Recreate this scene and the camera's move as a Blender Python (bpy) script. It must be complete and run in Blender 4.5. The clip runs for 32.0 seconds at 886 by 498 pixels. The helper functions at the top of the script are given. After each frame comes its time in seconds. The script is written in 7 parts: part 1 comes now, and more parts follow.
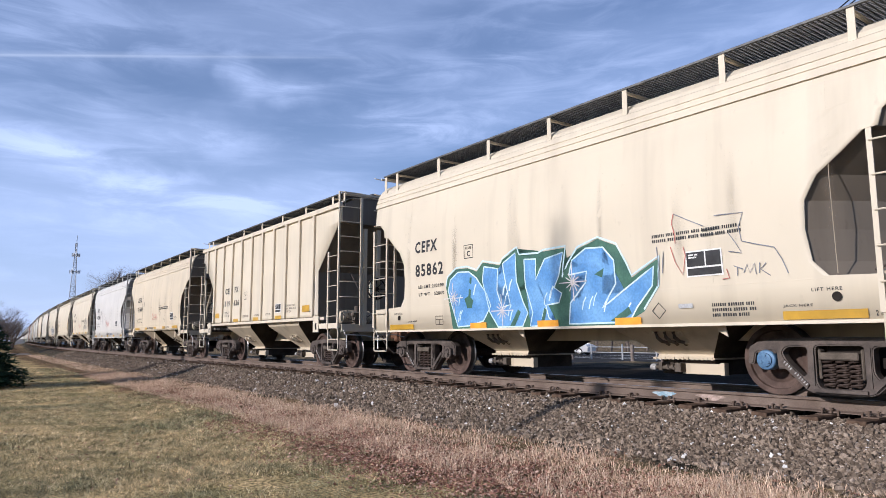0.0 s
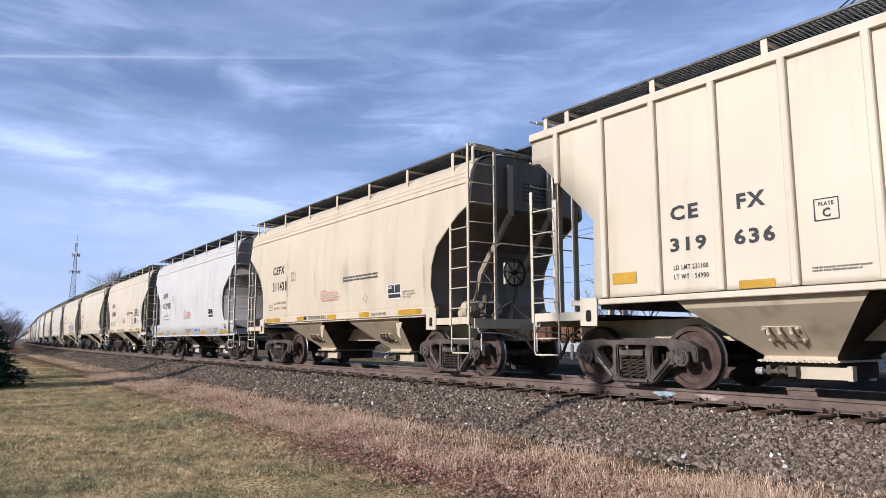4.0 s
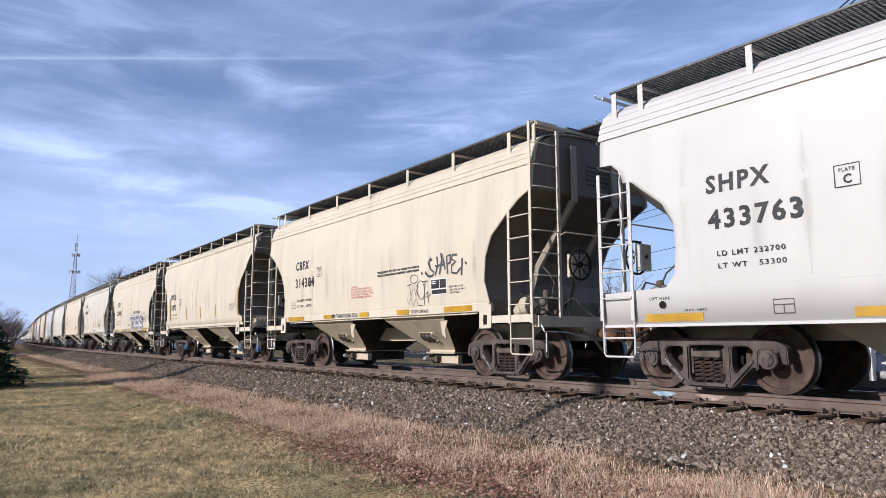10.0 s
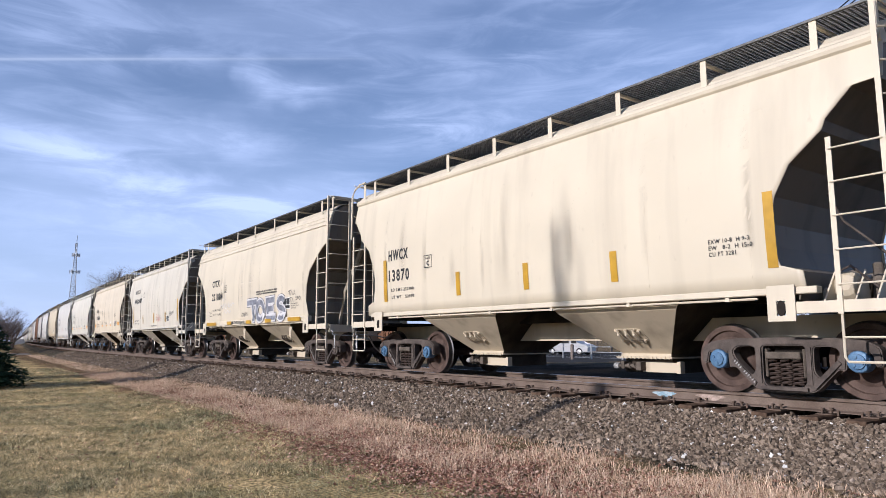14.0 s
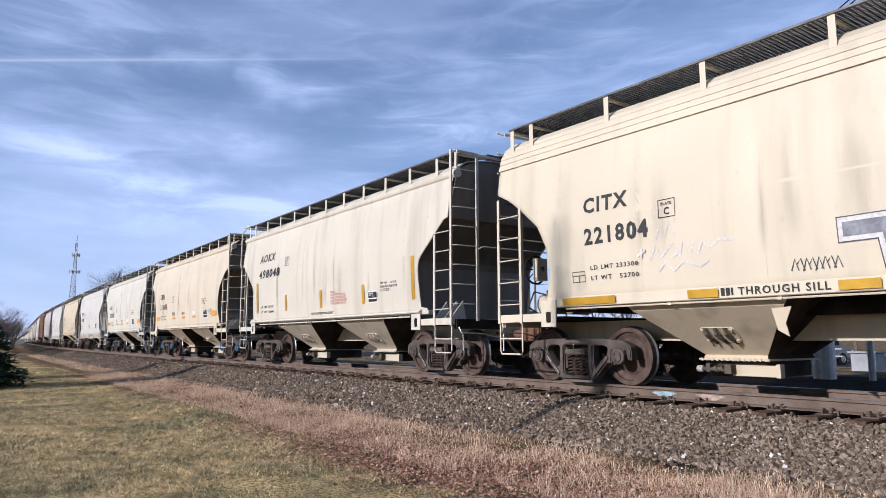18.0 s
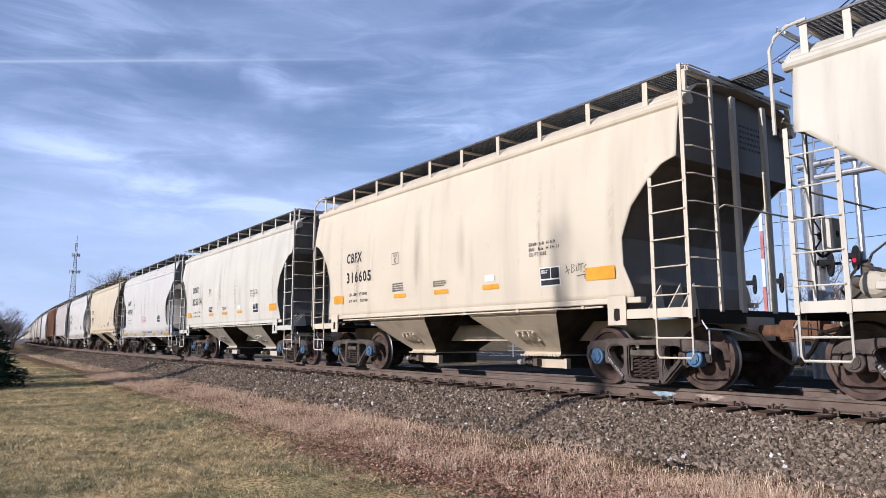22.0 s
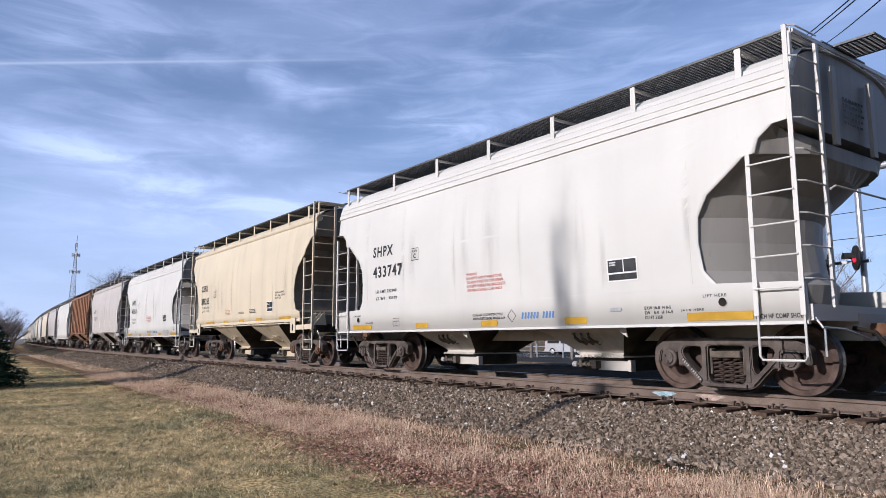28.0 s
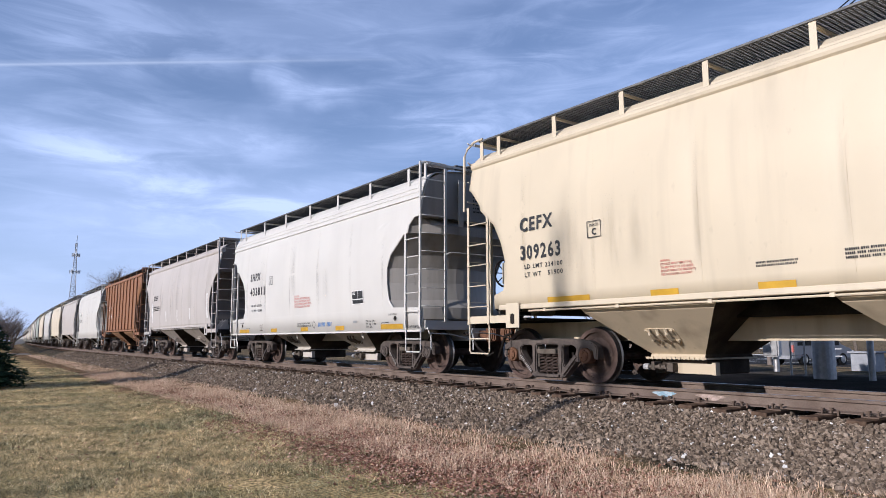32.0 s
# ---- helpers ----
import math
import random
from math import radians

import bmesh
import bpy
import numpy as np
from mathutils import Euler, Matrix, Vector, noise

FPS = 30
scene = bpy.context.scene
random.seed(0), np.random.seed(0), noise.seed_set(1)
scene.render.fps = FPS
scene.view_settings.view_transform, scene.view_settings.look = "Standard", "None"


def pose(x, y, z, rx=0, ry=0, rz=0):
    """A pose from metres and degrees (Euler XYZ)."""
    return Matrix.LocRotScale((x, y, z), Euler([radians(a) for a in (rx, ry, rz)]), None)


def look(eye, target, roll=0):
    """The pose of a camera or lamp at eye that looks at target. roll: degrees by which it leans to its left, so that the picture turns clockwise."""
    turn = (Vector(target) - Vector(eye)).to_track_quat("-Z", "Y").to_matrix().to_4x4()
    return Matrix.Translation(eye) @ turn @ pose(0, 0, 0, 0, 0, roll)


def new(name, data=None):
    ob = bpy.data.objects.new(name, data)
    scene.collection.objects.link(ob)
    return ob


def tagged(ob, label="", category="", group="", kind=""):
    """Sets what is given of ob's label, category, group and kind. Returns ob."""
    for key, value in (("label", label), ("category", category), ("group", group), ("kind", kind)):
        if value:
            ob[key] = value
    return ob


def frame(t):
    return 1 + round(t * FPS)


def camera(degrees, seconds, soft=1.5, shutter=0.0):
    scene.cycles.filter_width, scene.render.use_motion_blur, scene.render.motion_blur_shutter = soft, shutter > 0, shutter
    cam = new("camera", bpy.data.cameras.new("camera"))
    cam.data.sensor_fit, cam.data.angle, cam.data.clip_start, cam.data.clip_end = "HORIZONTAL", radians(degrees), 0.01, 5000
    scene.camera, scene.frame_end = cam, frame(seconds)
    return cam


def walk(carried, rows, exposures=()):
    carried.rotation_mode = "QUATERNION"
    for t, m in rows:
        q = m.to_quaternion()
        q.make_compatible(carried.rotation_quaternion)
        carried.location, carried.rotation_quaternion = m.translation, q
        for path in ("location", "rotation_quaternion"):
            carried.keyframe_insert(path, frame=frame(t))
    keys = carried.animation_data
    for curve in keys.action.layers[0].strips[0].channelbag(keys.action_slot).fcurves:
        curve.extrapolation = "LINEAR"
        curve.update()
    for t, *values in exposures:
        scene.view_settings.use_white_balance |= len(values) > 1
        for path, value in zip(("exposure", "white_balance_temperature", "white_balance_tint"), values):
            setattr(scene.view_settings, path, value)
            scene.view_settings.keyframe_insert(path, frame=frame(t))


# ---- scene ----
EYE = Vector((0.0, 0.0, 0.718))
AIM = Vector((-0.79850, 0.58739, 0.13181))
cam = camera(65.82, 32.0, 0.6)
stand = look(EYE, EYE + AIM * 10, -0.113)
walk(cam, [(0.0, stand), (32.0, stand)], [(0.0, 0.0, 5450, 17), (32.0, 0.0, 5450, 17)])

# ---- light ----
SUN_TO = Vector((0.05, 1.0, -0.40)).normalized()
sun = new("sun", bpy.data.lights.new("sun", "SUN"))
sun.data.energy, sun.data.angle, sun.data.color = 5.2, radians(0.53), (1.0, 0.88, 0.715)
sun.rotation_mode = "QUATERNION"
sun.rotation_quaternion = SUN_TO.to_track_quat("-Z", "Y")
world = bpy.data.worlds.new("sky")
scene.world = world
world.use_nodes = True
wn = world.node_tree.nodes
sky = wn.new("ShaderNodeTexSky")
sky.sky_type, sky.sun_disc = "NISHITA", False
sky.sun_elevation = math.asin(-SUN_TO.z)
sky.sun_rotation = math.atan2(-SUN_TO.x, -SUN_TO.y)
sky.air_density, sky.dust_density, sky.ozone_density = 1.1, 0.5, 4.5
wn["Background"].inputs[1].default_value = 0.086
world.node_tree.links.new(sky.outputs[0], wn["Background"].inputs[0])

# ---- the track's line: a gentle curve past the camera ----
TRACK_Y, BEND, STRAIGHT = 9.72, 0.00059, -135.0
TRAVEL = [0.0, 4.74, 9.48, 14.21, 18.95, 23.69, 28.43, 33.17, 37.89, 42.55, 47.26, 51.99, 56.71, 61.42, 66.09, 70.76, 75.43,
          80.1, 84.78, 89.46, 94.15, 98.85, 103.55, 108.18, 112.77, 117.36, 121.98, 126.62, 131.29, 135.98, 140.69, 145.29, 149.84]


def bend_y(x):
    """How far the line has bent away from the straight at x; past STRAIGHT it runs on without a bend."""
    return BEND * x * x / 2 if x > STRAIGHT else BEND * STRAIGHT * STRAIGHT / 2 + BEND * STRAIGHT * (x - STRAIGHT)


def track_y(x):
    return TRACK_Y + bend_y(x)


def travelled(t):
    return float(np.interp(t, range(33), TRAVEL))


def on_track(x):
    return pose(x, track_y(x), 0, 0, 0, math.degrees(math.atan(BEND * max(x, STRAIGHT))))


# ---- materials ----
def shader(name):
    m = bpy.data.materials.new(name)
    m.use_nodes = True
    return m, m.node_tree.nodes, m.node_tree.links, m.node_tree.nodes["Principled BSDF"]


def ramp(nodes, a, b, ca, cb):
    r = nodes.new("ShaderNodeValToRGB")
    r.color_ramp.elements[0].position, r.color_ramp.elements[1].position = a, b
    r.color_ramp.elements[0].color, r.color_ramp.elements[1].color = (*ca, 1), (*cb, 1)
    return r


def mix(nodes, links, fac, a, b, mode="MIX"):
    n = nodes.new("ShaderNodeMix")
    n.data_type, n.blend_type = "RGBA", mode
    for sock, v in ((n.inputs[0], fac), (n.inputs[6], a), (n.inputs[7], b)):
        if isinstance(v, bpy.types.NodeSocket):
            links.new(v, sock)
        else:
            sock.default_value = (*v, 1) if isinstance(v, tuple) else v
    return n.outputs[2]


def noise_tex(nodes, links, scale, detail=4, stretch=None, space="Object"):
    tc = nodes.new("ShaderNodeTexCoord")
    n = nodes.new("ShaderNodeTexNoise")
    n.inputs["Scale"].default_value, n.inputs["Detail"].default_value = scale, detail
    out = tc.outputs[space]
    if stretch:
        mp = nodes.new("ShaderNodeMapping")
        mp.inputs["Scale"].default_value = stretch
        links.new(out, mp.inputs[0])
        out = mp.outputs[0]
    links.new(out, n.inputs["Vector"])
    return n.outputs["Fac"]


def bump(nodes, links, height, bsdf, strength, distance):
    b = nodes.new("ShaderNodeBump")
    b.inputs["Strength"].default_value, b.inputs["Distance"].default_value = strength, distance
    links.new(height, b.inputs["Height"])
    links.new(b.outputs[0], bsdf.inputs["Normal"])


def surface(name, a, b, scale=4.0, rough=0.6, metal=0.0, grain=60.0, bumped=0.2, depth=0.01, space="Object", spread=(0.35, 0.65)):
    """Two tones in patches, a fine grain over them and a relief."""
    m, n, l, p = shader(name)
    big, fine = noise_tex(n, l, scale, 5, None, space), noise_tex(n, l, grain, 3, None, space)
    r = ramp(n, *spread, a, b)
    l.new(big, r.inputs[0])
    g = ramp(n, 0.3, 0.7, (0.82, 0.82, 0.82), (1.12, 1.12, 1.12))
    l.new(fine, g.inputs[0])
    l.new(mix(n, l, 1.0, r.outputs[0], g.outputs[0], "MULTIPLY"), p.inputs["Base Color"])
    p.inputs["Roughness"].default_value, p.inputs["Metallic"].default_value = rough, metal
    if rough >= 0.7:
        p.inputs["Specular IOR Level"].default_value = 0.15 if rough < 0.9 else 0.03
    bump(n, l, fine, p, bumped, depth)
    return m


def car_paint(name, colour, dirt=0.35, dirt_tone=(0.22, 0.18, 0.13)):
    """Weathered car paint: faint patches, rain streaks that run down, road dust low down where it gathers in blotches."""
    m, n, l, p = shader(name)
    patch = noise_tex(n, l, 0.7, 4)
    r = ramp(n, 0.3, 0.7, tuple(c * 0.93 for c in colour), tuple(min(1, c * 1.03) for c in colour))
    l.new(patch, r.inputs[0])
    streak = noise_tex(n, l, 1.0, 6, (2.6, 2.6, 0.16))
    s = ramp(n, 0.50, 0.82, (0, 0, 0), (dirt, dirt, dirt))
    l.new(streak, s.inputs[0])
    spot = noise_tex(n, l, 9.0, 6, (1, 1, 0.6))
    k = ramp(n, 0.66, 0.82, (0, 0, 0), (dirt * 0.7,) * 3)
    l.new(spot, k.inputs[0])
    c1 = mix(n, l, s.outputs[0], r.outputs[0], dirt_tone)
    c2 = mix(n, l, k.outputs[0], c1, dirt_tone)
    l.new(c2, p.inputs["Base Color"])
    p.inputs["Roughness"].default_value = 0.55
    wave = noise_tex(n, l, 0.9, 2)
    bump(n, l, wave, p, 0.25, 0.02)
    return m


CREAM = car_paint("cream_paint", (0.59, 0.52, 0.393))
SAND = car_paint("sand_paint", (0.565, 0.482, 0.345))
PALE = car_paint("pale_cream_paint", (0.60, 0.522, 0.395))
WHITE = car_paint("white_paint", (0.55, 0.53, 0.488), 0.16, (0.32, 0.29, 0.25))
OFFWHITE = car_paint("offwhite_paint", (0.575, 0.545, 0.465), 0.4)
STAINED = car_paint("stained_offwhite_paint", (0.57, 0.526, 0.432), 0.5)
PINKGREY = car_paint("pinkish_grey_paint", (0.45, 0.41, 0.375), 0.45)
BROWN = car_paint("rusty_brown_paint", (0.26, 0.12, 0.055), 0.5, (0.10, 0.05, 0.03))
DUST_AND_SHADE = {}
GREEN = car_paint("grey_green_paint", (0.36, 0.38, 0.33), 0.4)
STEEL = surface("dark_cast_steel", (0.062, 0.051, 0.045), (0.130, 0.106, 0.090), 5, 0.75, 0.2, 60, 0.3, 0.006)
WHEEL = surface("brown_wheel_steel", (0.060, 0.040, 0.032), (0.120, 0.082, 0.066), 6, 0.7, 0.1, 80, 0.2, 0.004)
BLACK = surface("black_underframe", (0.012, 0.009, 0.007), (0.024, 0.019, 0.015), 3, 0.7, 0.1, 40, 0.2, 0.006)
SPIKE = surface("dull_brown_spike_steel", (0.095, 0.066, 0.049), (0.16, 0.115, 0.086), 8, 0.85, 0.1, 70, 0.4, 0.006)
TREAD = surface("worn_wheel_tread", (0.14, 0.13, 0.125), (0.22, 0.21, 0.2), 6, 0.4, 0.8, 60, 0.05, 0.002)
# near-black paint that holds the shade beneath the cars, for hood and gate bodies
UNDER = surface("shade_dark_underframe_paint", (0.026, 0.020, 0.016), (0.062, 0.049, 0.037), 2.5, 0.85, 0.0, 40, 0.2, 0.006)
# shade as a colour, for hopper slopes that face along the track
SLOPE_SHADE = surface("painted_shade_on_slopes", (0.040, 0.032, 0.025), (0.085, 0.068, 0.050), 1.6, 0.9, 0.0, 40, 0.2, 0.006)
STENCIL = surface("worn_white_stencil", (0.22, 0.21, 0.20), (0.40, 0.39, 0.37), 30, 0.7, 0.0, 90, 0.1, 0.002)
GALV = surface("galvanised_steel", (0.42, 0.42, 0.42), (0.55, 0.55, 0.54), 6, 0.45, 0.6, 50, 0.1, 0.003)
GRATE = surface("dull_steel_grating", (0.085, 0.085, 0.085), (0.14, 0.14, 0.136), 6, 0.6, 0.5, 50, 0.1, 0.003)
RUST = surface("rusty_steel", (0.11, 0.055, 0.03), (0.19, 0.10, 0.06), 8, 0.85, 0.1, 70, 0.4, 0.006)
RAIL = surface("rail_steel", (0.125, 0.092, 0.072), (0.19, 0.145, 0.115), 3, 0.75, 0.2, 60, 0.3, 0.004)
SHINE = surface("worn_rail_top", (0.30, 0.29, 0.28), (0.42, 0.40, 0.38), 3, 0.3, 0.9, 60, 0.05, 0.002)
TIE = surface("weathered_tie_wood", (0.060, 0.040, 0.028), (0.15, 0.10, 0.068), 5, 0.9, 0.0, 40, 0.6, 0.01)
YELLOW = surface("reflective_yellow", (0.40, 0.225, 0.010), (0.50, 0.29, 0.018), 1.2, 0.4, 0.0, 5, 0.03, 0.002)
ORANGE = surface("reflective_orange", (0.66, 0.29, 0.015), (0.74, 0.35, 0.03), 1.2, 0.4, 0.0, 5, 0.03, 0.002)
INK = surface("black_lettering_paint", (0.012, 0.012, 0.013), (0.03, 0.03, 0.03), 9, 0.6, 0.0, 60, 0.05, 0.002)
REDINK = surface("faded_red_lettering", (0.42, 0.10, 0.08), (0.55, 0.2, 0.16), 9, 0.6, 0.0, 60, 0.05, 0.002)
BLUEINK = surface("blue_lettering", (0.07, 0.15, 0.32), (0.11, 0.20, 0.38), 9, 0.6, 0.0, 60, 0.05, 0.002)
PANELWHITE = surface("white_stencil_paint", (0.66, 0.65, 0.62), (0.74, 0.73, 0.7), 5, 0.6, 0, 60, 0.05, 0.002)
CAP = surface("blue_bearing_cap", (0.06, 0.13, 0.24), (0.10, 0.19, 0.30), 20, 0.5, 0.2, 80, 0.1, 0.002)


def streak_material(name, tone, amount):
    """A thin wash of dirt that runs down a welded seam: densest along its middle, ragged and broken."""
    m, n, l, p = shader(name)
    p.inputs["Base Color"].default_value, p.inputs["Roughness"].default_value = (*tone, 1), 0.8
    tc, sep = n.new("ShaderNodeTexCoord"), n.new("ShaderNodeSeparateXYZ")
    l.new(tc.outputs["Generated"], sep.inputs[0])

    def hump(sock, low, high):
        r = n.new("ShaderNodeValToRGB")
        e = r.color_ramp.elements
        e[0].position, e[0].color, e[1].position, e[1].color = 0.0, (0, 0, 0, 1), 1.0, (0, 0, 0, 1)
        e.new(low).color = (1, 1, 1, 1)
        e.new(high).color = (1, 1, 1, 1)
        l.new(sock, r.inputs[0])
        return r.outputs[0]

    across, along = hump(sep.outputs[0], 0.48, 0.52), hump(sep.outputs[2], 0.3, 0.55)
    torn = ramp(n, 0.30, 0.72, (0, 0, 0), (amount, amount, amount))
    l.new(noise_tex(n, l, 1.0, 6, (7, 7, 0.8)), torn.inputs[0])
    fac = mix(n, l, 1.0, mix(n, l, 1.0, across, along, "MULTIPLY"), torn.outputs[0], "MULTIPLY")
    tr, mx = n.new("ShaderNodeBsdfTransparent"), n.new("ShaderNodeMixShader")
    l.new(fac, mx.inputs[0])
    l.new(tr.outputs[0], mx.inputs[1])
    l.new(p.outputs[0], mx.inputs[2])
    l.new(mx.outputs[0], n["Material Output"].inputs[0])
    return m


STREAK = streak_material("seam_grime", (0.16, 0.13, 0.10), 0.26)
FAINT = streak_material("faint_seam_grime", (0.26, 0.23, 0.20), 0.24)


# ---- mesh helpers ----
def browned(paint):
    """The same paint mixed nearly half with dark brown, for the end braces."""
    if paint.name not in DUST_AND_SHADE:
        base = paint.node_tree.nodes["Color Ramp"].color_ramp.elements[1].color
        DUST_AND_SHADE[paint.name] = car_paint("browned_" + paint.name, tuple(0.55 * c + 0.45 * d for c, d in zip(base[:3], (0.13, 0.105, 0.08))), 0.6, (0.10, 0.08, 0.06))
    return DUST_AND_SHADE[paint.name]


def tan_dust(paint):
    """The same paint, yellowed by thin grain dust, as on the hoppers' slopes."""
    key = "tan_" + paint.name
    if key not in DUST_AND_SHADE:
        base = paint.node_tree.nodes["Color Ramp"].color_ramp.elements[1].color
        DUST_AND_SHADE[key] = car_paint(key, tuple(0.66 * c + 0.34 * d for c, d in zip(base[:3], (0.27, 0.19, 0.10))), 0.6, (0.13, 0.095, 0.06))
    return DUST_AND_SHADE[key]


def shaded_end(paint):
    """The same paint with the shade of the recessed slopes and ends mixed into its colour."""
    key, bare = "shaded_end_" + paint.name, 0.42 if paint.name == "white_paint" else 0.16
    if key not in DUST_AND_SHADE:
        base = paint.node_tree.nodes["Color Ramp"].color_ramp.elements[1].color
        DUST_AND_SHADE[key] = car_paint(key, tuple(bare * c + (1 - bare) * d for c, d in zip(base[:3], (0.085, 0.066, 0.050))), 0.6, (0.040, 0.030, 0.022))
    return DUST_AND_SHADE[key]


def part(name, bm, material, parent, label=""):
    me = bm if isinstance(bm, bpy.types.Mesh) else to_mesh(name, bm, material)
    ob = new(name, me)
    if parent:
        ob.parent = parent
    return tagged(ob, label)


def to_mesh(name, bm, material, smooth=None):
    me = bpy.data.meshes.new(name)
    bm.to_mesh(me)
    bm.free()
    for m in (material if isinstance(material, (list, tuple)) else [material]):
        me.materials.append(m)
    if smooth:
        me.shade_smooth()
    return me


def raw_mesh(name, verts, faces, material):
    me = bpy.data.meshes.new(name)
    me.from_pydata(verts, [], faces)
    me.materials.append(material)
    me.update()
    return me


def box(bm, x0, x1, y0, y1, z0, z1, slot=0):
    v = [bm.verts.new((x, y, z)) for x in (x0, x1) for y in (y0, y1) for z in (z0, z1)]
    for q in ((0, 1, 3, 2), (4, 6, 7, 5), (0, 4, 5, 1), (2, 3, 7, 6), (0, 2, 6, 4), (1, 5, 7, 3)):
        bm.faces.new([v[i] for i in q]).material_index = slot


def prism(bm, pts, y0, y1, slot=0):
    """A convex outline in x and z, made solid from y0 to y1."""
    a = [bm.verts.new((x, y0, z)) for x, z in pts]
    b = [bm.verts.new((x, y1, z)) for x, z in pts]
    fs = [bm.faces.new(a), bm.faces.new(b[::-1])]
    n = len(pts)
    fs += [bm.faces.new((a[i], b[i], b[(i + 1) % n], a[(i + 1) % n])) for i in range(n)]
    for f in fs:
        f.material_index = slot


def tube(bm, path, r, sides=6, slot=0, r_end=None, caps=True):
    """A round bar along a list of points."""
    rings = []
    path = [Vector(p) for p in path]
    for i, p in enumerate(path):
        d = (path[min(i + 1, len(path) - 1)] - path[max(i - 1, 0)]).normalized()
        side = d.cross(Vector((0.0, 0.0, 1.0)) if abs(d.z) < 0.9 else Vector((1.0, 0.0, 0.0))).normalized()
        up = side.cross(d)
        rr = r if r_end is None else r + (r_end - r) * i / max(1, len(path) - 1)
        rings.append([bm.verts.new(p + rr * (math.cos(a) * side + math.sin(a) * up)) for a in (2 * math.pi * k / sides for k in range(sides))])
    for a, b in zip(rings, rings[1:]):
        for k in range(sides):
            bm.faces.new((a[k], a[(k + 1) % sides], b[(k + 1) % sides], b[k])).material_index = slot
    if caps:
        bm.faces.new(rings[0][::-1]).material_index = slot
        bm.faces.new(rings[-1]).material_index = slot


def lathe(bm, profile, segments=32, slot=0, cx=0.0, cz=0.0):
    """Turns (radius, y) pairs round the y axis."""
    rings = [[bm.verts.new((cx + r * math.cos(a), y, cz + r * math.sin(a))) for a in (2 * math.pi * k / segments for k in range(segments))] for r, y in profile]
    for a, b in zip(rings, rings[1:]):
        for k in range(segments):
            bm.faces.new((a[k], a[(k + 1) % segments], b[(k + 1) % segments], b[k])).material_index = slot


def sheet(bm, rows, slot=0):
    """A skin through equally long rows of points."""
    vs = [[bm.verts.new(p) for p in row] for row in rows]
    for a, b in zip(vs, vs[1:]):
        for k in range(len(a) - 1):
            bm.faces.new((a[k], a[k + 1], b[k + 1], b[k])).material_index = slot


def thicken(bm, t):
    bmesh.ops.recalc_face_normals(bm, faces=bm.faces)
    bmesh.ops.solidify(bm, geom=bm.faces[:] + bm.edges[:] + bm.verts[:], thickness=t)


CACHE = {}


def shared(key, make):
    if key not in CACHE:
        CACHE[key] = make()
    return CACHE[key]


# ---- hopper cars ----
WIDE = [(0.85, 1.53), (1.28, 1.55), (1.8, 1.60), (2.6, 1.625), (3.2, 1.60), (3.7, 1.54), (4.0, 1.48), (4.2, 1.40)]
FLAT = [(0.85, 1.53), (4.4, 1.53)]
# for each kind: how far the side sheet's end lies in from the car's end, by height
NOTCH = {
    "band": [(1.25, 1.15), (1.48, 1.22), (1.8, 1.30), (2.24, 1.25), (2.62, 1.06), (3.0, 0.60), (3.2, 0.31), (3.32, 0.06), (3.36, 0.0), (4.15, 0.0)],
    "deep": [(0.92, 0.0), (1.40, 0.0), (1.44, 1.15), (1.62, 1.31), (2.0, 1.36), (2.34, 1.34), (2.62, 1.18), (2.83, 0.9), (3.03, 0.65), (3.04, 0.5), (3.22, 0.45), (3.37, 0.26), (3.38, 0.05), (4.15, 0.0)],
    "tube": [(1.28, 0.84), (1.42, 0.84), (1.55, 0.88), (1.81, 0.98), (2.23, 0.98), (2.67, 0.78), (3.03, 0.46), (3.2, 0.24), (3.27, 0.0), (4.15, 0.0)],
    "steep": [(1.28, 0.72), (1.52, 0.74), (1.6, 1.0), (1.85, 1.08), (2.13, 1.09), (2.45, 1.0), (2.81, 0.8), (3.14, 0.40), (3.26, 0.36), (3.58, 0.06), (3.60, 0.0), (4.15, 0.0)],
    "angled": [(1.28, 0.90), (1.38, 0.92), (1.40, 1.14), (2.0, 1.19), (2.27, 1.20), (2.40, 1.15), (2.51, 1.04), (3.16, 0.25), (3.18, 0.13), (4.15, 0.11)],
    "ribs": [(1.35, 1.32), (1.43, 1.32), (2.58, 1.35), (3.74, 0.18), (3.76, 0.0), (4.25, 0.0)],
}


def half_width(kind, z):
    t = FLAT if kind == "ribs" else WIDE
    return float(np.interp(z, [a for a, _ in t], [b for _, b in t]))


SEAMS = (1.55, 3.15, 5.0, 6.9, 8.75, 10.3)


def pinch(kind, half, x, z):
    """How far the welded side lies in at x: drawn in along the seams, slightly full between them."""
    if kind == "ribs":
        return 0.0
    d = min(abs(x + half - s) for s in SEAMS)
    fade = float(np.interp(z, [1.45, 1.8, 3.4, 3.75], [0, 1, 1, 0]))
    return fade * (0.018 * math.exp(-(d / 0.15) ** 2) - 0.002)


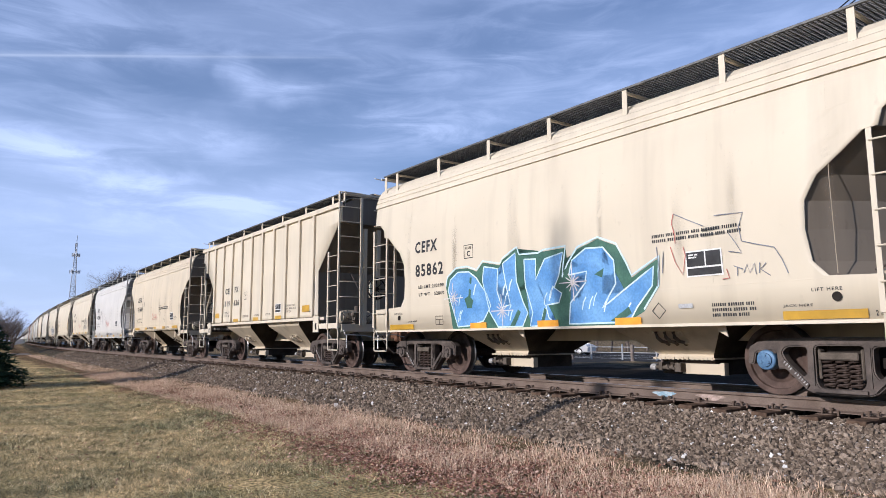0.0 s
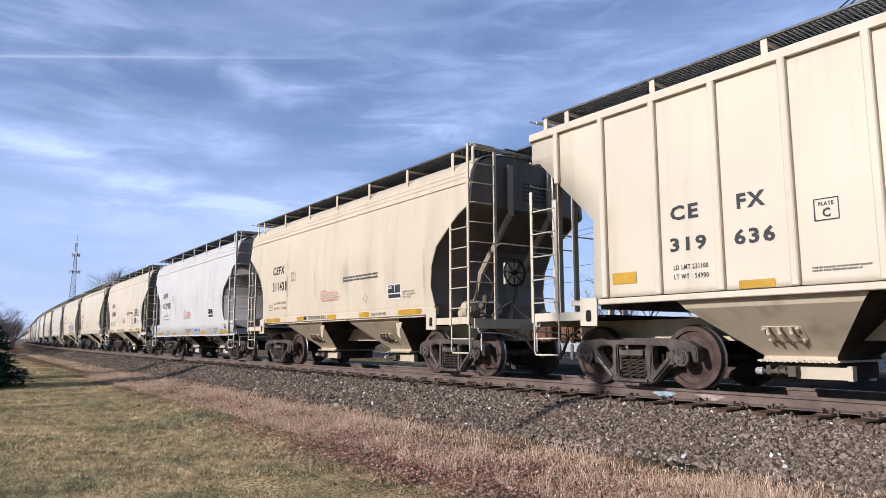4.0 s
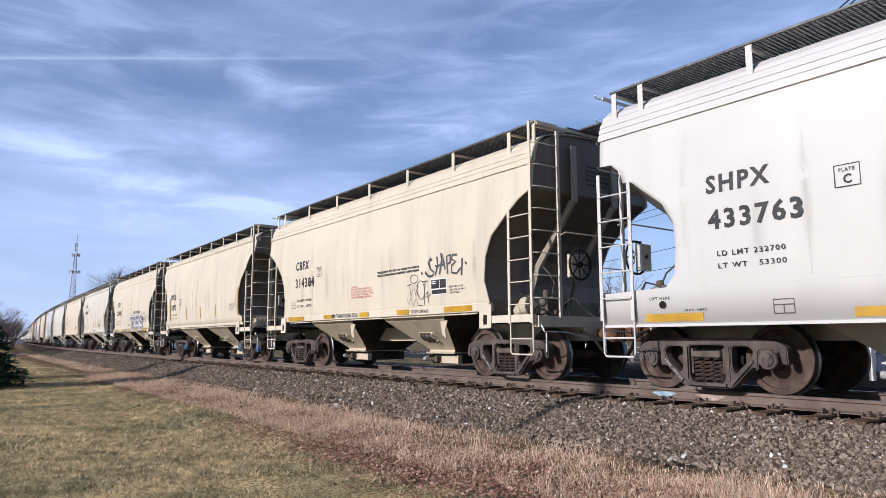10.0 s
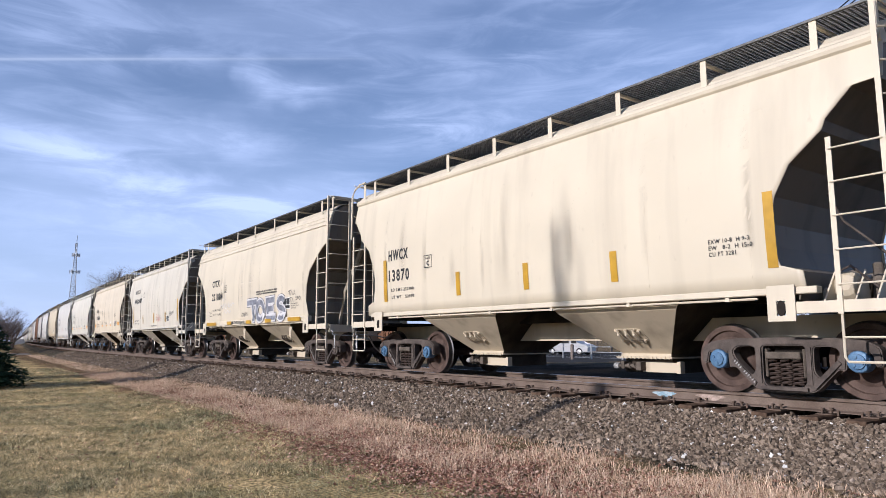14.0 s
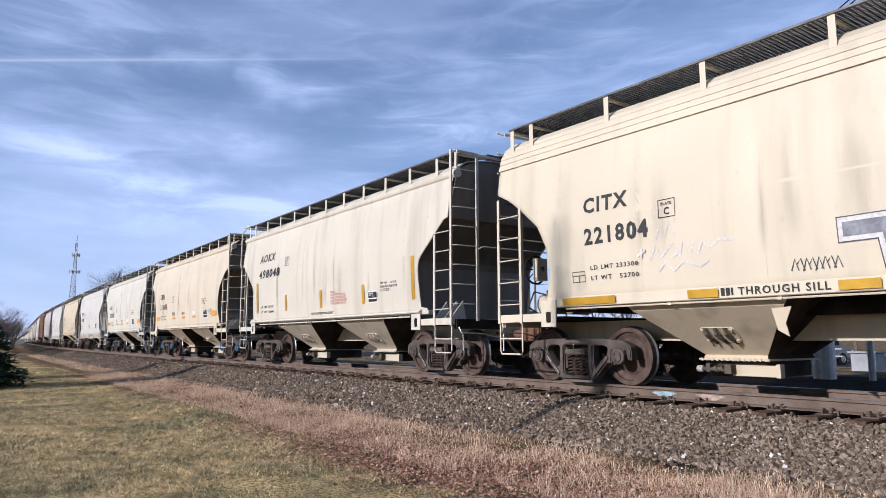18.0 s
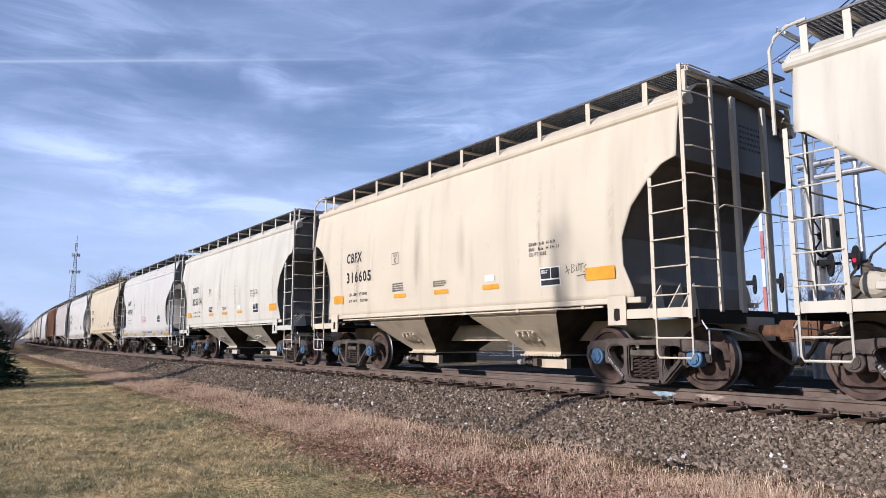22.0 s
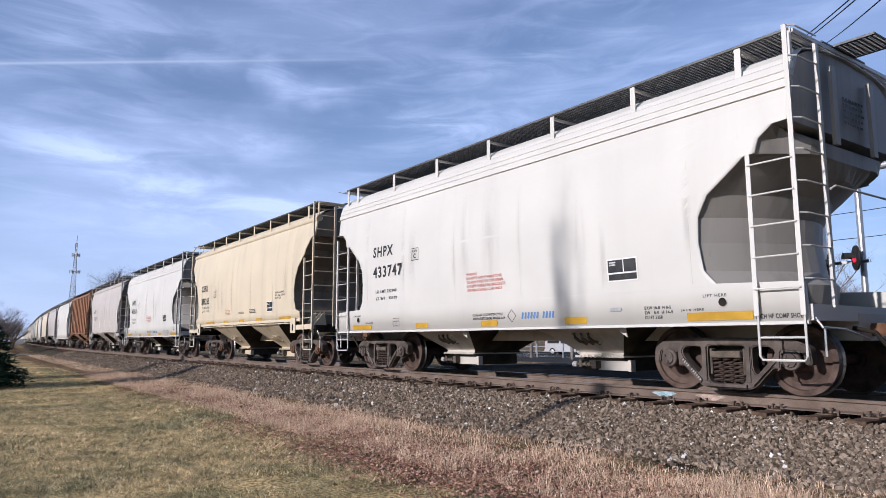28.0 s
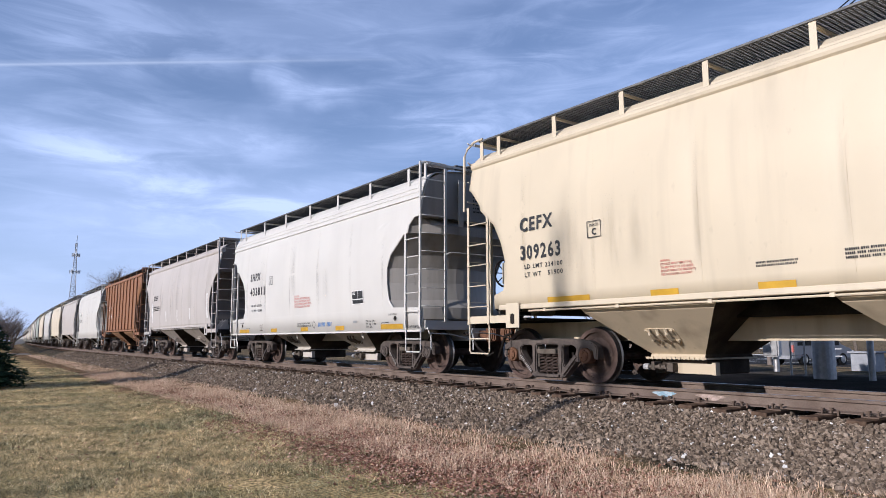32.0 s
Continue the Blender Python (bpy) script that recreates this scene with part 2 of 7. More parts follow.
def side_sheet(kind, half, sign, notch, fine=False, deeper=0.0):
    bm = bmesh.new()
    zs, ins = zip(*NOTCH[notch])
    levels = sorted(set(zs) | {z for z in (1.6, 2.0, 2.45, 2.9, 3.4, 3.55, 3.7, 3.85, 4.0) if zs[0] < z < zs[-1]})
    rows = []
    for z in levels:
        inset = float(np.interp(z, zs, ins))
        e0, e1 = inset - half, half - inset - (deeper if inset > 0.02 or deeper < 0.17 else 0.0)
        rows.append([(x, sign * (half_width(kind, z) - pinch(kind, half, x, z)), z) for x in np.linspace(e0, e1, 120 if fine else 15)])
    sheet(bm, rows)
    thicken(bm, 0.014)
    for f in bm.faces:
        f.smooth = abs(f.normal.y) > 0.5
    return bm


def roof(kind, half):
    bm = bmesh.new()
    top = 4.25 if kind == "ribs" else 4.15
    w = half_width(kind, top)
    rise = 1.0 if kind != "ribs" else 0.72
    prof = [(w, top), (w - 0.035, top + 0.075 * rise), (w - 0.19, top + 0.20 * rise), (0.95, top + 0.265 * rise), (0.62, top + 0.31 * rise), (0.0, top + 0.345 * rise)]
    prof = prof + [(-y, z) for y, z in prof[-2::-1]]
    sheet(bm, [[(x, y, z) for y, z in prof] for x in np.linspace(-half, half, 9)])
    thicken(bm, 0.012)
    return bm


def end_sheet(kind, half, sign, notch, deeper=0.0):
    """The upright head of the car and the slope below it that leads in to the hopper."""
    bm = bmesh.new()
    cut = [(max(0.05 + (deeper if deeper < 0.17 else 0.0), d + 0.03 + (deeper if d > 0.02 else 0.0)), z) for z, d in reversed(NOTCH[notch]) if 1.43 < z < 4.1]
    head = 0.05 + (deeper if deeper < 0.17 else 0.0)
    line = [(head, 4.38), (head, 4.2), *cut, (cut[-1][0] + 0.05, 1.18)]
    rows = []
    for d, z in line:
        row = []
        for k in np.linspace(-1, 1, 17):
            w = half_width(kind, min(z, 4.15)) - 0.02
            zz = z if z < 4.3 else (4.15 + 0.31 * (1 - k ** 4)) + (0.05 if kind == "ribs" else 0)
            curl = 0.0
            if kind == "deep" and z < 3.3:
                curl = -min(0.78 * (1 - abs(k) ** 1.6), d - 0.06)
            row.append((sign * (half - d - curl), w * k, zz))
        rows.append(row)
    sheet(bm, rows)
    thicken(bm, 0.014)
    return bm


def hopper_bay(kind):
    bm = bmesh.new()
    zt = 1.27 if kind != "deep" else 1.2
    rings = [(1.25, 1.46, zt), (1.14, 1.40, zt - 0.13), (0.47, 0.62, 0.50), (0.48, 0.64, 0.47), (0.48, 0.64, 0.45)]
    vs = []
    for a, b, z in rings:
        vs.append([bm.verts.new(p) for p in ((-a, -b, z), (a, -b, z), (a, b, z), (-a, b, z))])
    for r, q in zip(vs, vs[1:]):
        for k in range(4):
            # slot 1, the end-facing slopes, gets the dark shade colour
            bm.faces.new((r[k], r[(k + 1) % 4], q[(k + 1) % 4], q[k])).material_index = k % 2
    bm.faces.new(vs[-1])
    bm.faces.new(vs[0][::-1])
    return bm


def wheelset_mesh(cap):
    bm = bmesh.new()
    for s in (-1, 1):
        lathe(bm, [(r, s * y) for r, y in ((0.09, 0.64), (0.14, 0.64), (0.145, 0.70), (0.30, 0.715), (0.385, 0.69), (0.40, 0.68), (0.47, 0.683))], 40, 0)
        lathe(bm, [(r, s * y) for r, y in ((0.47, 0.683), (0.483, 0.686), (0.485, 0.70), (0.462, 0.72),
                                           (0.455, 0.812))], 40, 2)
        lathe(bm, [(r, s * y) for r, y in ((0.455, 0.812), (0.445, 0.815), (0.385, 0.812), (0.375, 0.775), (0.30, 0.755), (0.17, 0.80), (0.14, 0.84), (0.10, 0.85))], 40, 0)
        lathe(bm, [(r, s * y) for r, y in ((0.085, 0.84), (0.085, 0.92), (0.13, 0.93), (0.13, 1.085), (0.12, 1.10), (0.088, 1.105), (0.085, 1.125), (0.0, 1.13))], 20, 1)
        for k in range(3):
            a = 2 * math.pi * k / 3
            lathe(bm, [(0.02, s * 1.12), (0.02, s * 1.142), (0.0, s * 1.143)], 6, 1, 0.055 * math.cos(a), 0.055 * math.sin(a))
    lathe(bm, [(0.08, -0.66), (0.08, 0.66)], 12, 0)
    bmesh.ops.recalc_face_normals(bm, faces=bm.faces)
    return to_mesh("wheelset", bm, [WHEEL, cap, TREAD])


def rounded(pts, r, n=3):
    """A closed outline with its corners rounded off."""
    out = []
    for i, p in enumerate(pts):
        p, a, b = Vector(p), Vector(pts[i - 1]), Vector(pts[(i + 1) % len(pts)])
        u, w = a - p, b - p
        k = min(r, u.length * 0.45, w.length * 0.45)
        u, w = p + u.normalized() * k, p + w.normalized() * k
        for j in range(n + 1):
            f = j / n
            out.append(tuple((1 - f) ** 2 * u + 2 * f * (1 - f) * p + f * f * w))
    return out


def pierced_plate(bm, outline, holes, y0, y1, bevel):
    """A cast plate in x and z with openings through it."""
    b = bmesh.new()
    for loop in (outline, *holes):
        vs = [b.verts.new((x, y0, z)) for x, z in loop]
        for i in range(len(vs)):
            b.edges.new((vs[i - 1], vs[i]))
    bmesh.ops.triangle_fill(b, use_beauty=True, use_dissolve=False, edges=b.edges[:])
    up = bmesh.ops.extrude_face_region(b, geom=b.faces[:])
    for v in up["geom"]:
        if isinstance(v, bmesh.types.BMVert):
            v.co.y = y1
    bmesh.ops.recalc_face_normals(b, faces=b.faces)
    rim = [e for e in b.edges if len(e.link_faces) == 2 and e.calc_face_angle(0) > 1.2]
    bmesh.ops.bevel(b, geom=rim, offset=bevel, segments=2, affect="EDGES")
    me = bpy.data.meshes.new("cast")
    b.to_mesh(me)
    b.free()
    bm.from_mesh(me)
    bpy.data.meshes.remove(me)


def side_frame_mesh():
    bm = bmesh.new()
    half_line = [(0.0, 0.745), (0.60, 0.735), (0.98, 0.70), (1.13, 0.62), (1.15, 0.40), (1.06, 0.40), (1.035, 0.56), (0.76, 0.58), (0.745, 0.34), (0.66, 0.36), (0.40, 0.095), (0.30, 0.06), (0.0, 0.06)]
    outline = half_line + [(-x, z) for x, z in half_line[-2:0:-1]]
    side = [(0.375, 0.63), (0.62, 0.625), (0.69, 0.56), (0.635, 0.45), (0.43, 0.25), (0.375, 0.33)]
    centre = [(-0.275, 0.64), (0.275, 0.64), (0.275, 0.20), (0.235, 0.13), (-0.235, 0.13), (-0.275, 0.20)]
    holes = [rounded(centre, 0.05), rounded(side, 0.06), rounded([(-x, z) for x, z in side], 0.06)]
    pierced_plate(bm, rounded(outline, 0.05), holes, -0.085, 0.085, 0.016)
    for s in (-1, 1):
        # the ribs along the arms, the bearing adapter and its stop
        prism(bm, [(s * x, z) for x, z in ((0.70, 0.43), (0.66, 0.47), (0.36, 0.17), (0.39, 0.12))][::s], -0.108, -0.07)
        box(bm, s * 0.889 - 0.12, s * 0.889 + 0.12, -0.075, 0.075, 0.54, 0.60)
        box(bm, s * 0.32 - 0.03, s * 0.32 + 0.03, -0.10, -0.07, 0.16, 0.62)
    box(bm, -0.30, 0.30, -0.125, 0.10, 0.085, 0.125)
    bmesh.ops.recalc_face_normals(bm, faces=bm.faces)
    return to_mesh("side_frame", bm, STEEL)


def bolster_end_mesh():
    bm = bmesh.new()
    box(bm, -0.225, 0.225, -0.115, 0.08, 0.47, 0.56)
    box(bm, -0.26, -0.225, -0.06, 0.08, 0.24, 0.60)
    box(bm, 0.225, 0.26, -0.06, 0.08, 0.24, 0.60)
    bmesh.ops.bevel(bm, geom=bm.edges[:], offset=0.014, segments=1, affect="EDGES")
    return to_mesh("bolster_end", bm, DUSTED)


def spring_mesh():
    bm = bmesh.new()
    path = [(0.066 * math.cos(a), 0.066 * math.sin(a), 0.135 + 0.335 * a / (2 * math.pi * 6)) for a in np.linspace(0, 2 * math.pi * 6, 60)]
    tube(bm, path, 0.017, 5)
    return to_mesh("spring", bm, SPRING)


DUSTED = surface("browned_bolster_steel", (0.085, 0.070, 0.055), (0.15, 0.125, 0.10), 5, 0.85, 0.1, 60, 0.3, 0.006)
SPRING = surface("brown_spring_steel", (0.050, 0.036, 0.030), (0.095, 0.068, 0.055), 9, 0.7, 0.2, 60, 0.2, 0.004)


def stencil_mesh(s):
    """White stencilled characters along one arm of the side frame, as plain bars."""
    bm = bmesh.new()
    r = random.Random(8)
    for k in range(11):
        if k == 4:
            continue
        f = k / 10
        x, z = s * (0.645 - 0.26 * f), 0.435 - 0.26 * f
        h = r.uniform(0.016, 0.022)
        d, u = (s * 0.0055, 0.0055), (s * -0.7 * h, 0.7 * h)
        bm.faces.new([bm.verts.new((x + a * d[0] + c * u[0], -0.1105, z + a * d[1] + c * u[1])) for a, c in ((-1, -1), (1, -1), (1, 1), (-1, 1))])
    return to_mesh("stencil", bm, STENCIL)


MOVERS = []


def bogie(car, x, cap, spin=True):
    bm = bmesh.new()
    box(bm, -0.2, 0.2, -0.9, 0.9, 0.46, 0.68)
    box(bm, -0.35, 0.35, -0.35, 0.35, 0.66, 0.76)
    for s in (-1, 1):
        box(bm, s * 0.36, s * 0.42, -0.85, 0.85, 0.38, 0.5)
    b = part("bogie", shared("bolster", lambda: to_mesh("bogie", bm, BLACK)), None, car, "dark cast steel two-axle bogie")
    b.location.x = x
    for s in (-1, 1):
        f = part("side_frame", shared("frame", side_frame_mesh), None, b)
        f.location.y = s * 0.99
        if s > 0:
            f.rotation_euler.z = math.pi
        e = part("bolster_end", shared("bolster_end", bolster_end_mesh), None, b)
        e.location.y = s * 0.99
        if s > 0:
            e.rotation_euler.z = math.pi
        elif spin:
            for k in (-1,):
                tagged(part("stencil", shared(("stencil", k), lambda: stencil_mesh(k)), None, f), "", "", "", "stuff")
        for k in (-0.15, 0.0, 0.15):
            c = part("spring", shared("spring", spring_mesh), None, b)
            c.location = (k, s * 0.99, 0)
    for s in (-1, 1):
        w = part("wheelset", shared(("wheelset", cap.name), lambda: wheelset_mesh(cap)), None, b)
        w.location = (s * 0.889, 0, 0.457)
        if spin:
            MOVERS.append((w, s * 0.889, random.uniform(0, 6.28)))
    return b


def stile(bm, x, y, z0, z1):
    """An upright of angle iron."""
    pts = [(x - 0.030, y - 0.014), (x + 0.030, y - 0.014), (x + 0.030, y), (x - 0.018, y), (x - 0.018, y + 0.05), (x - 0.030, y + 0.05)]
    a, b = ([bm.verts.new((px, py, z)) for px, py in pts] for z in (z0, z1))
    for i in range(6):
        bm.faces.new((a[i - 1], a[i], b[i], b[i - 1]))
    bm.faces.new(a[::-1])
    bm.faces.new(b)
    bmesh.ops.recalc_face_normals(bm, faces=bm.faces)


def ladder(car, x0, x1, y, z0, z1, z2, mat, rungs, tip=0.0):
    """A side ladder: an outer stile up to z1, an inner one up to z2, round rungs between them."""
    bm = bmesh.new()
    stile(bm, x0, y, z0, z1)
    st = part("ladder", bm, mat, car, "steel ladder with round rungs")
    bm = bmesh.new()
    stile(bm, x1, y, z0, z2)
    part("stile", bm, mat, st)
    for k in range(rungs):
        z = z0 + 0.33 + 0.39 * k
        if z > min(z1, z2) - 0.02:
            break
        b2 = bmesh.new()
        tube(b2, [(x0, y - 0.03, z), (x1, y - 0.03, z)], 0.011, 6)
        part("rung", b2, mat, st)
    return st


def end_ladder(car, x, y0, y1, z0, z1, mat, rungs):
    bm = bmesh.new()
    s = 1 if x > 0 else -1
    box(bm, x - 0.02, x + 0.02, y1 - 0.03, y1 + 0.03, z0, z1)
    st = part("end_ladder", bm, mat, car, "steel ladder on the car's end")
    for k in range(rungs):
        z = z0 + 0.33 + 0.39 * k
        b2 = bmesh.new()
        tube(b2, [(x - s * 0.06, -1.60, z), (x + s * 0.01, y0, z), (x + s * 0.015, y1, z)], 0.011, 6)
        part("rung", b2, mat, st)
    return st


def grating_mesh(length, width):
    """Open walkway grating: bars along and across, in a rim."""
    bm = bmesh.new()
    n = max(2, int(length / 0.06))
    for k in range(n + 1):
        x = -length / 2 + length * k / n
        box(bm, x - 0.006, x + 0.006, -width / 2, width / 2, -0.012, 0.012)
    m = max(2, int(width / 0.05))
    for k in range(1, m):
        y = -width / 2 + width * k / m
        box(bm, -length / 2, length / 2, y - 0.011, y + 0.011, -0.006, 0.010)
    for s in (-1, 1):
        box(bm, -length / 2, length / 2, s * width / 2 - 0.012, s * width / 2 + 0.012, -0.016, 0.014)
    return bm



# ---- lettering and marks on the near side ----
def flat_glyphs(text, weight):
    cu = bpy.data.curves.new("letters", "FONT")
    cu.body, cu.resolution_u, cu.offset, cu.space_character = text, 2, weight, 1.22 if len(text) < 14 else 1.1
    ob = new("letters", cu)
    bpy.context.view_layer.update()
    me = bpy.data.meshes.new_from_object(ob.evaluated_get(bpy.context.evaluated_depsgraph_get()))
    vs, fs = [tuple(v.co[:2]) for v in me.vertices], [tuple(p.vertices) for p in me.polygons]
    bpy.data.objects.remove(ob), bpy.data.curves.remove(cu), bpy.data.meshes.remove(me)
    return vs, fs


GLYPHS = {}
WARNING = ("WARNING", "DO NOT APPLY VIBRATORS", "TO ANY PART OF CAR BODY", "EXCEPT VIBRATOR BRACKETS", "USE ON LOADED CAR ONLY")
CLOSE = ("CLOSE AND LOCK HATCH COVERS", "AND OUTLETS BEFORE MOVING CAR")
for word in (*WARNING, *CLOSE, "CEFX", "85862", "CE", "FX", "319", "636", "311431", "SHPX", "433763", "CBFX", "314384", "HWCX", "13870", "CITX", "221804", "AOKX", "498048",
             "316605", "SOXX", "325314", "433747", "309263", "433811", "LD LMT 233100", "LT WT   52800", "LD LMT 231100", "LT WT   54900", "LD LMT 232700", "LT WT   53300",
             "LD LMT 233300", "LT WT   52700", "LD LMT 235300", "LT WT   50900", "LD LMT 232900", "LT WT   53100", "LD LMT 234100", "LT WT   51900", "PLATE", "C", "JACK HERE",
             "LIFT HERE", "JACK", "LIFT", "HERE", "PULL", "2 INCH HF COMP SHOES", "THROUGH SILL", "EXW 10-8  H 8-9", "EW   8-6  H 14-11", "CU FT 3282", "EXW 10-8  H 4-7", "EW   9-0  H 14-10",
             "CUFT 3260", "EXW 10-8  H 8-5", "EW   8-0  H 14-9", "CU FT 3258", "EXW 10-8  H 9-3", "EW   8-2  H 15-0", "CU FT 3281", "1641 CU FT", "1630 CUFT", "1620 CU FT", "EW 10-1     H 13-0", "EXW 10-8  EXW H 8-8", "CU FT 3250", "VENT CAR WHEN UNLOADING"):
    GLYPHS[word] = flat_glyphs(word, 0.032 if len(word) < 7 else 0.018)


def skin_y(kind, z, lift):
    return -(half_width(kind, z) + lift + (0.040 if kind == "band" and z < 1.40 else 0))


def lettering(car, kind, half, text, x0, x1, z0, z1, mat=INK, lift=0.008, slant=0.0, key=None):
    """Painted characters, laid on the curve of the car's side; x runs from the car's rear end."""
    vs, fs = GLYPHS[key or text]
    a = np.array(vs)
    lo, hi = a.min(0), a.max(0)
    q = (a - lo) / (hi - lo)
    z = z0 + q[:, 1] * (z1 - z0)
    x = -half + x0 + q[:, 0] * (x1 - x0) + slant * (z - z0)
    me = raw_mesh("lettering", [(x[i], skin_y(kind, z[i], lift), z[i]) for i in range(len(x))], fs, mat)
    return part("lettering", me, None, car)


def mark(car, kind, half, name, x0, x1, z0, z1, mat, lift=0.006, label=""):
    """A thin painted or stuck-on patch."""
    bm = bmesh.new()
    sheet(bm, [[(-half + x, skin_y(kind, z, lift), z) for x in np.linspace(x0, x1, 3)] for z in np.linspace(z0, z1, 4)])
    return part(name, bm, mat, car, label)


def card_holder(car, kind, half, x0, x1, z0, z1):
    """A small folded holder for routing cards: a dull plate in a thin frame with a divider."""
    b = bmesh.new()
    for pts in ([(x0, z0), (x1, z0), (x1, z1), (x0, z1), (x0, z0)], [(x0, z0 + (z1 - z0) * 0.62), (x1, z0 + (z1 - z0) * 0.62)], [((x0 + x1) / 2, z0), ((x0 + x1) / 2, z0 + (z1 - z0) * 0.62)]):
        ribbon(b, kind, half, pts, 0.014, 0.010)
    return part("card_holder", b, DUSTED, car, "small steel card holder")


def bars(car, kind, half, x0, x1, z0, z1, rows, mat=INK, lift=0.007):
    """Writing too small to read: rows of plain bars."""
    bm = bmesh.new()
    rows = max(rows, int((z1 - z0) / 0.075))
    step = (z1 - z0) / rows
    rnd = random.Random(int(x0 * 100 + z0 * 10))
    for k in range(rows):
        za, x, left = z0 + step * k, x0, rnd.randint(4, 9)
        end = x1 - (x1 - x0) * rnd.choice((0.0, 0.05, 0.15)) * (k == 0)
        high = min(step * 0.62, 0.30) if step > 0.12 else min(step * 0.62, 0.05)
        while x < end - 0.015:
            w = min(end - x, rnd.uniform(0.36, 0.62) * high)
            sheet(bm, [[(-half + u, skin_y(kind, z, lift), z) for u in (x, x + w)] for z in (za + step * 0.2, za + step * 0.2 + high)])
            left -= 1
            x += w + high * (0.26 if left else 0.8)
            left = left or rnd.randint(4, 9)
    return tagged(part("stencilled_lines", bm, mat, car), "", "", "", "stuff")


def ribbon(bm, kind, half, pts, width, lift):
    """A painted stroke along points (x, z)."""
    fine = []
    for (xa, za), (xb, zb) in zip(pts, pts[1:]):
        n = max(1, int(math.hypot(xb - xa, zb - za) / 0.15))
        fine += [(xa + (xb - xa) * k / n, za + (zb - za) * k / n) for k in range(n)]
    fine.append(pts[-1])
    rows = []
    for i, (x, z) in enumerate(fine):
        (ax, az), (bx, bz) = fine[max(0, i - 1)], fine[min(len(fine) - 1, i + 1)]
        d = math.hypot(bx - ax, bz - az) or 1
        nx, nz = -(bz - az) / d * width / 2, (bx - ax) / d * width / 2
        rows.append([(-half + x + s * nx, skin_y(kind, z + s * nz, lift), z + s * nz) for s in (-1, 1)])
    sheet(bm, rows)


def blob(bm, kind, half, pts, lift):
    """A filled painted shape, laid on the curve of the side."""
    vs = [bm.verts.new((-half + x, 0, z)) for x, z in pts]
    bm.faces.new(vs)


def painted_shape(car, name, kind, half, shapes, mat, lift, label=""):
    bm = bmesh.new()
    for pts in shapes:
        blob(bm, kind, half, pts, lift)
    bmesh.ops.triangulate(bm, faces=bm.faces[:])
    for _ in range(3):
        bmesh.ops.subdivide_edges(bm, edges=[e for e in bm.edges if e.calc_length() > 0.25], cuts=1)
        bmesh.ops.triangulate(bm, faces=bm.faces[:])
    for v in bm.verts:
        v.co.y = skin_y(kind, v.co.z, lift)
    return part(name, bm, mat, car, label)


def consolidated_panel(car, kind, half, x0, x1, z0, z1):
    """The black stencil panel with a pale rim and two dividing lines."""
    b = mark(car, kind, half, "stencil_panel", x0, x1, z0, z1, PANELWHITE, 0.006, "black stencil panel with a white rim")
    r, m = 0.02, z0 + (z1 - z0) * 0.36
    xm = x0 + (x1 - x0) * 0.55
    for a, c, d, e in ((x0 + r, x1 - r, z0 + r, m - 0.012), (x0 + r, xm - 0.01, m + 0.012, z1 - r), (xm + 0.01, x1 - r, m + 0.012, z1 - r)):
        o = mark(car, kind, half, "panel_field", a, c, d, e, INK, 0.010)
        o.parent = b
    bars(car, kind, half, x0 + 0.05, x0 + 0.2, z1 - 0.11, z1 - 0.04, 2, PANELWHITE, 0.014)


def plate_box(car, kind, half, x0, z0, mat=INK):
    bm = bmesh.new()
    for a in ([(0, 0), (0.27, 0), (0.27, 0.25), (0, 0.25), (0, 0)],):
        ribbon(bm, kind, half, [(x0 + x, z0 + z) for x, z in a], 0.016, 0.007)
    part("stencil_frame", bm, mat, car)
    lettering(car, kind, half, "PLATE", x0 + 0.05, x0 + 0.22, z0 + 0.17, z0 + 0.215)
    lettering(car, kind, half, "C", x0 + 0.09, x0 + 0.18, z0 + 0.03, z0 + 0.14)


def diamond(car, kind, half, x, z):
    bm = bmesh.new()
    ribbon(bm, kind, half, [(x - 0.11, z), (x, z + 0.11), (x + 0.11, z), (x, z - 0.11), (x - 0.11, z)], 0.014, 0.007)
    part("stencil_diamond", bm, INK, car)


def lines_of(car, kind, half, words, x0, x1, z0, z1, mat):
    step = (z1 - z0) / len(words)
    longest = max(len(w) for w in words)
    for k, w in enumerate(words):
        z = z1 - step * (k + 1)
        lettering(car, kind, half, w, x0, x0 + (x1 - x0) * max(0.28, len(w) / longest), z + step * 0.12, z + step * 0.82, mat)



def strip(bm, x0, x1, y, z0, z1, depth, sign):
    box(bm, x0, x1, min(y, y + sign * depth), max(y, y + sign * depth), z0, z1)


def brake_wheel(car, x, y, z, out, mat):
    b = bmesh.new()
    box(b, min(x, x + out * 0.14), max(x, x + out * 0.14), y - 0.12, y + 0.12, z - 0.22, z + 0.2)
    h = part("hand_brake", b, mat, car, "hand brake with a spoked wheel")
    b = bmesh.new()
    cx = x + out * 0.2
    tube(b, [(cx, y + 0.27 * math.cos(a), z + 0.27 * math.sin(a)) for a in np.linspace(0, 2 * math.pi, 21)], 0.02, 6, caps=False)
    for k in range(8):
        a = 2 * math.pi * k / 8
        tube(b, [(cx - out * 0.03, y, z), (cx, y + 0.27 * math.cos(a), z + 0.27 * math.sin(a))], 0.011, 5)
    tube(b, [(x, y, z), (cx + out * 0.03, y, z)], 0.05, 8)
    part("hand_wheel", b, BLACK, h)


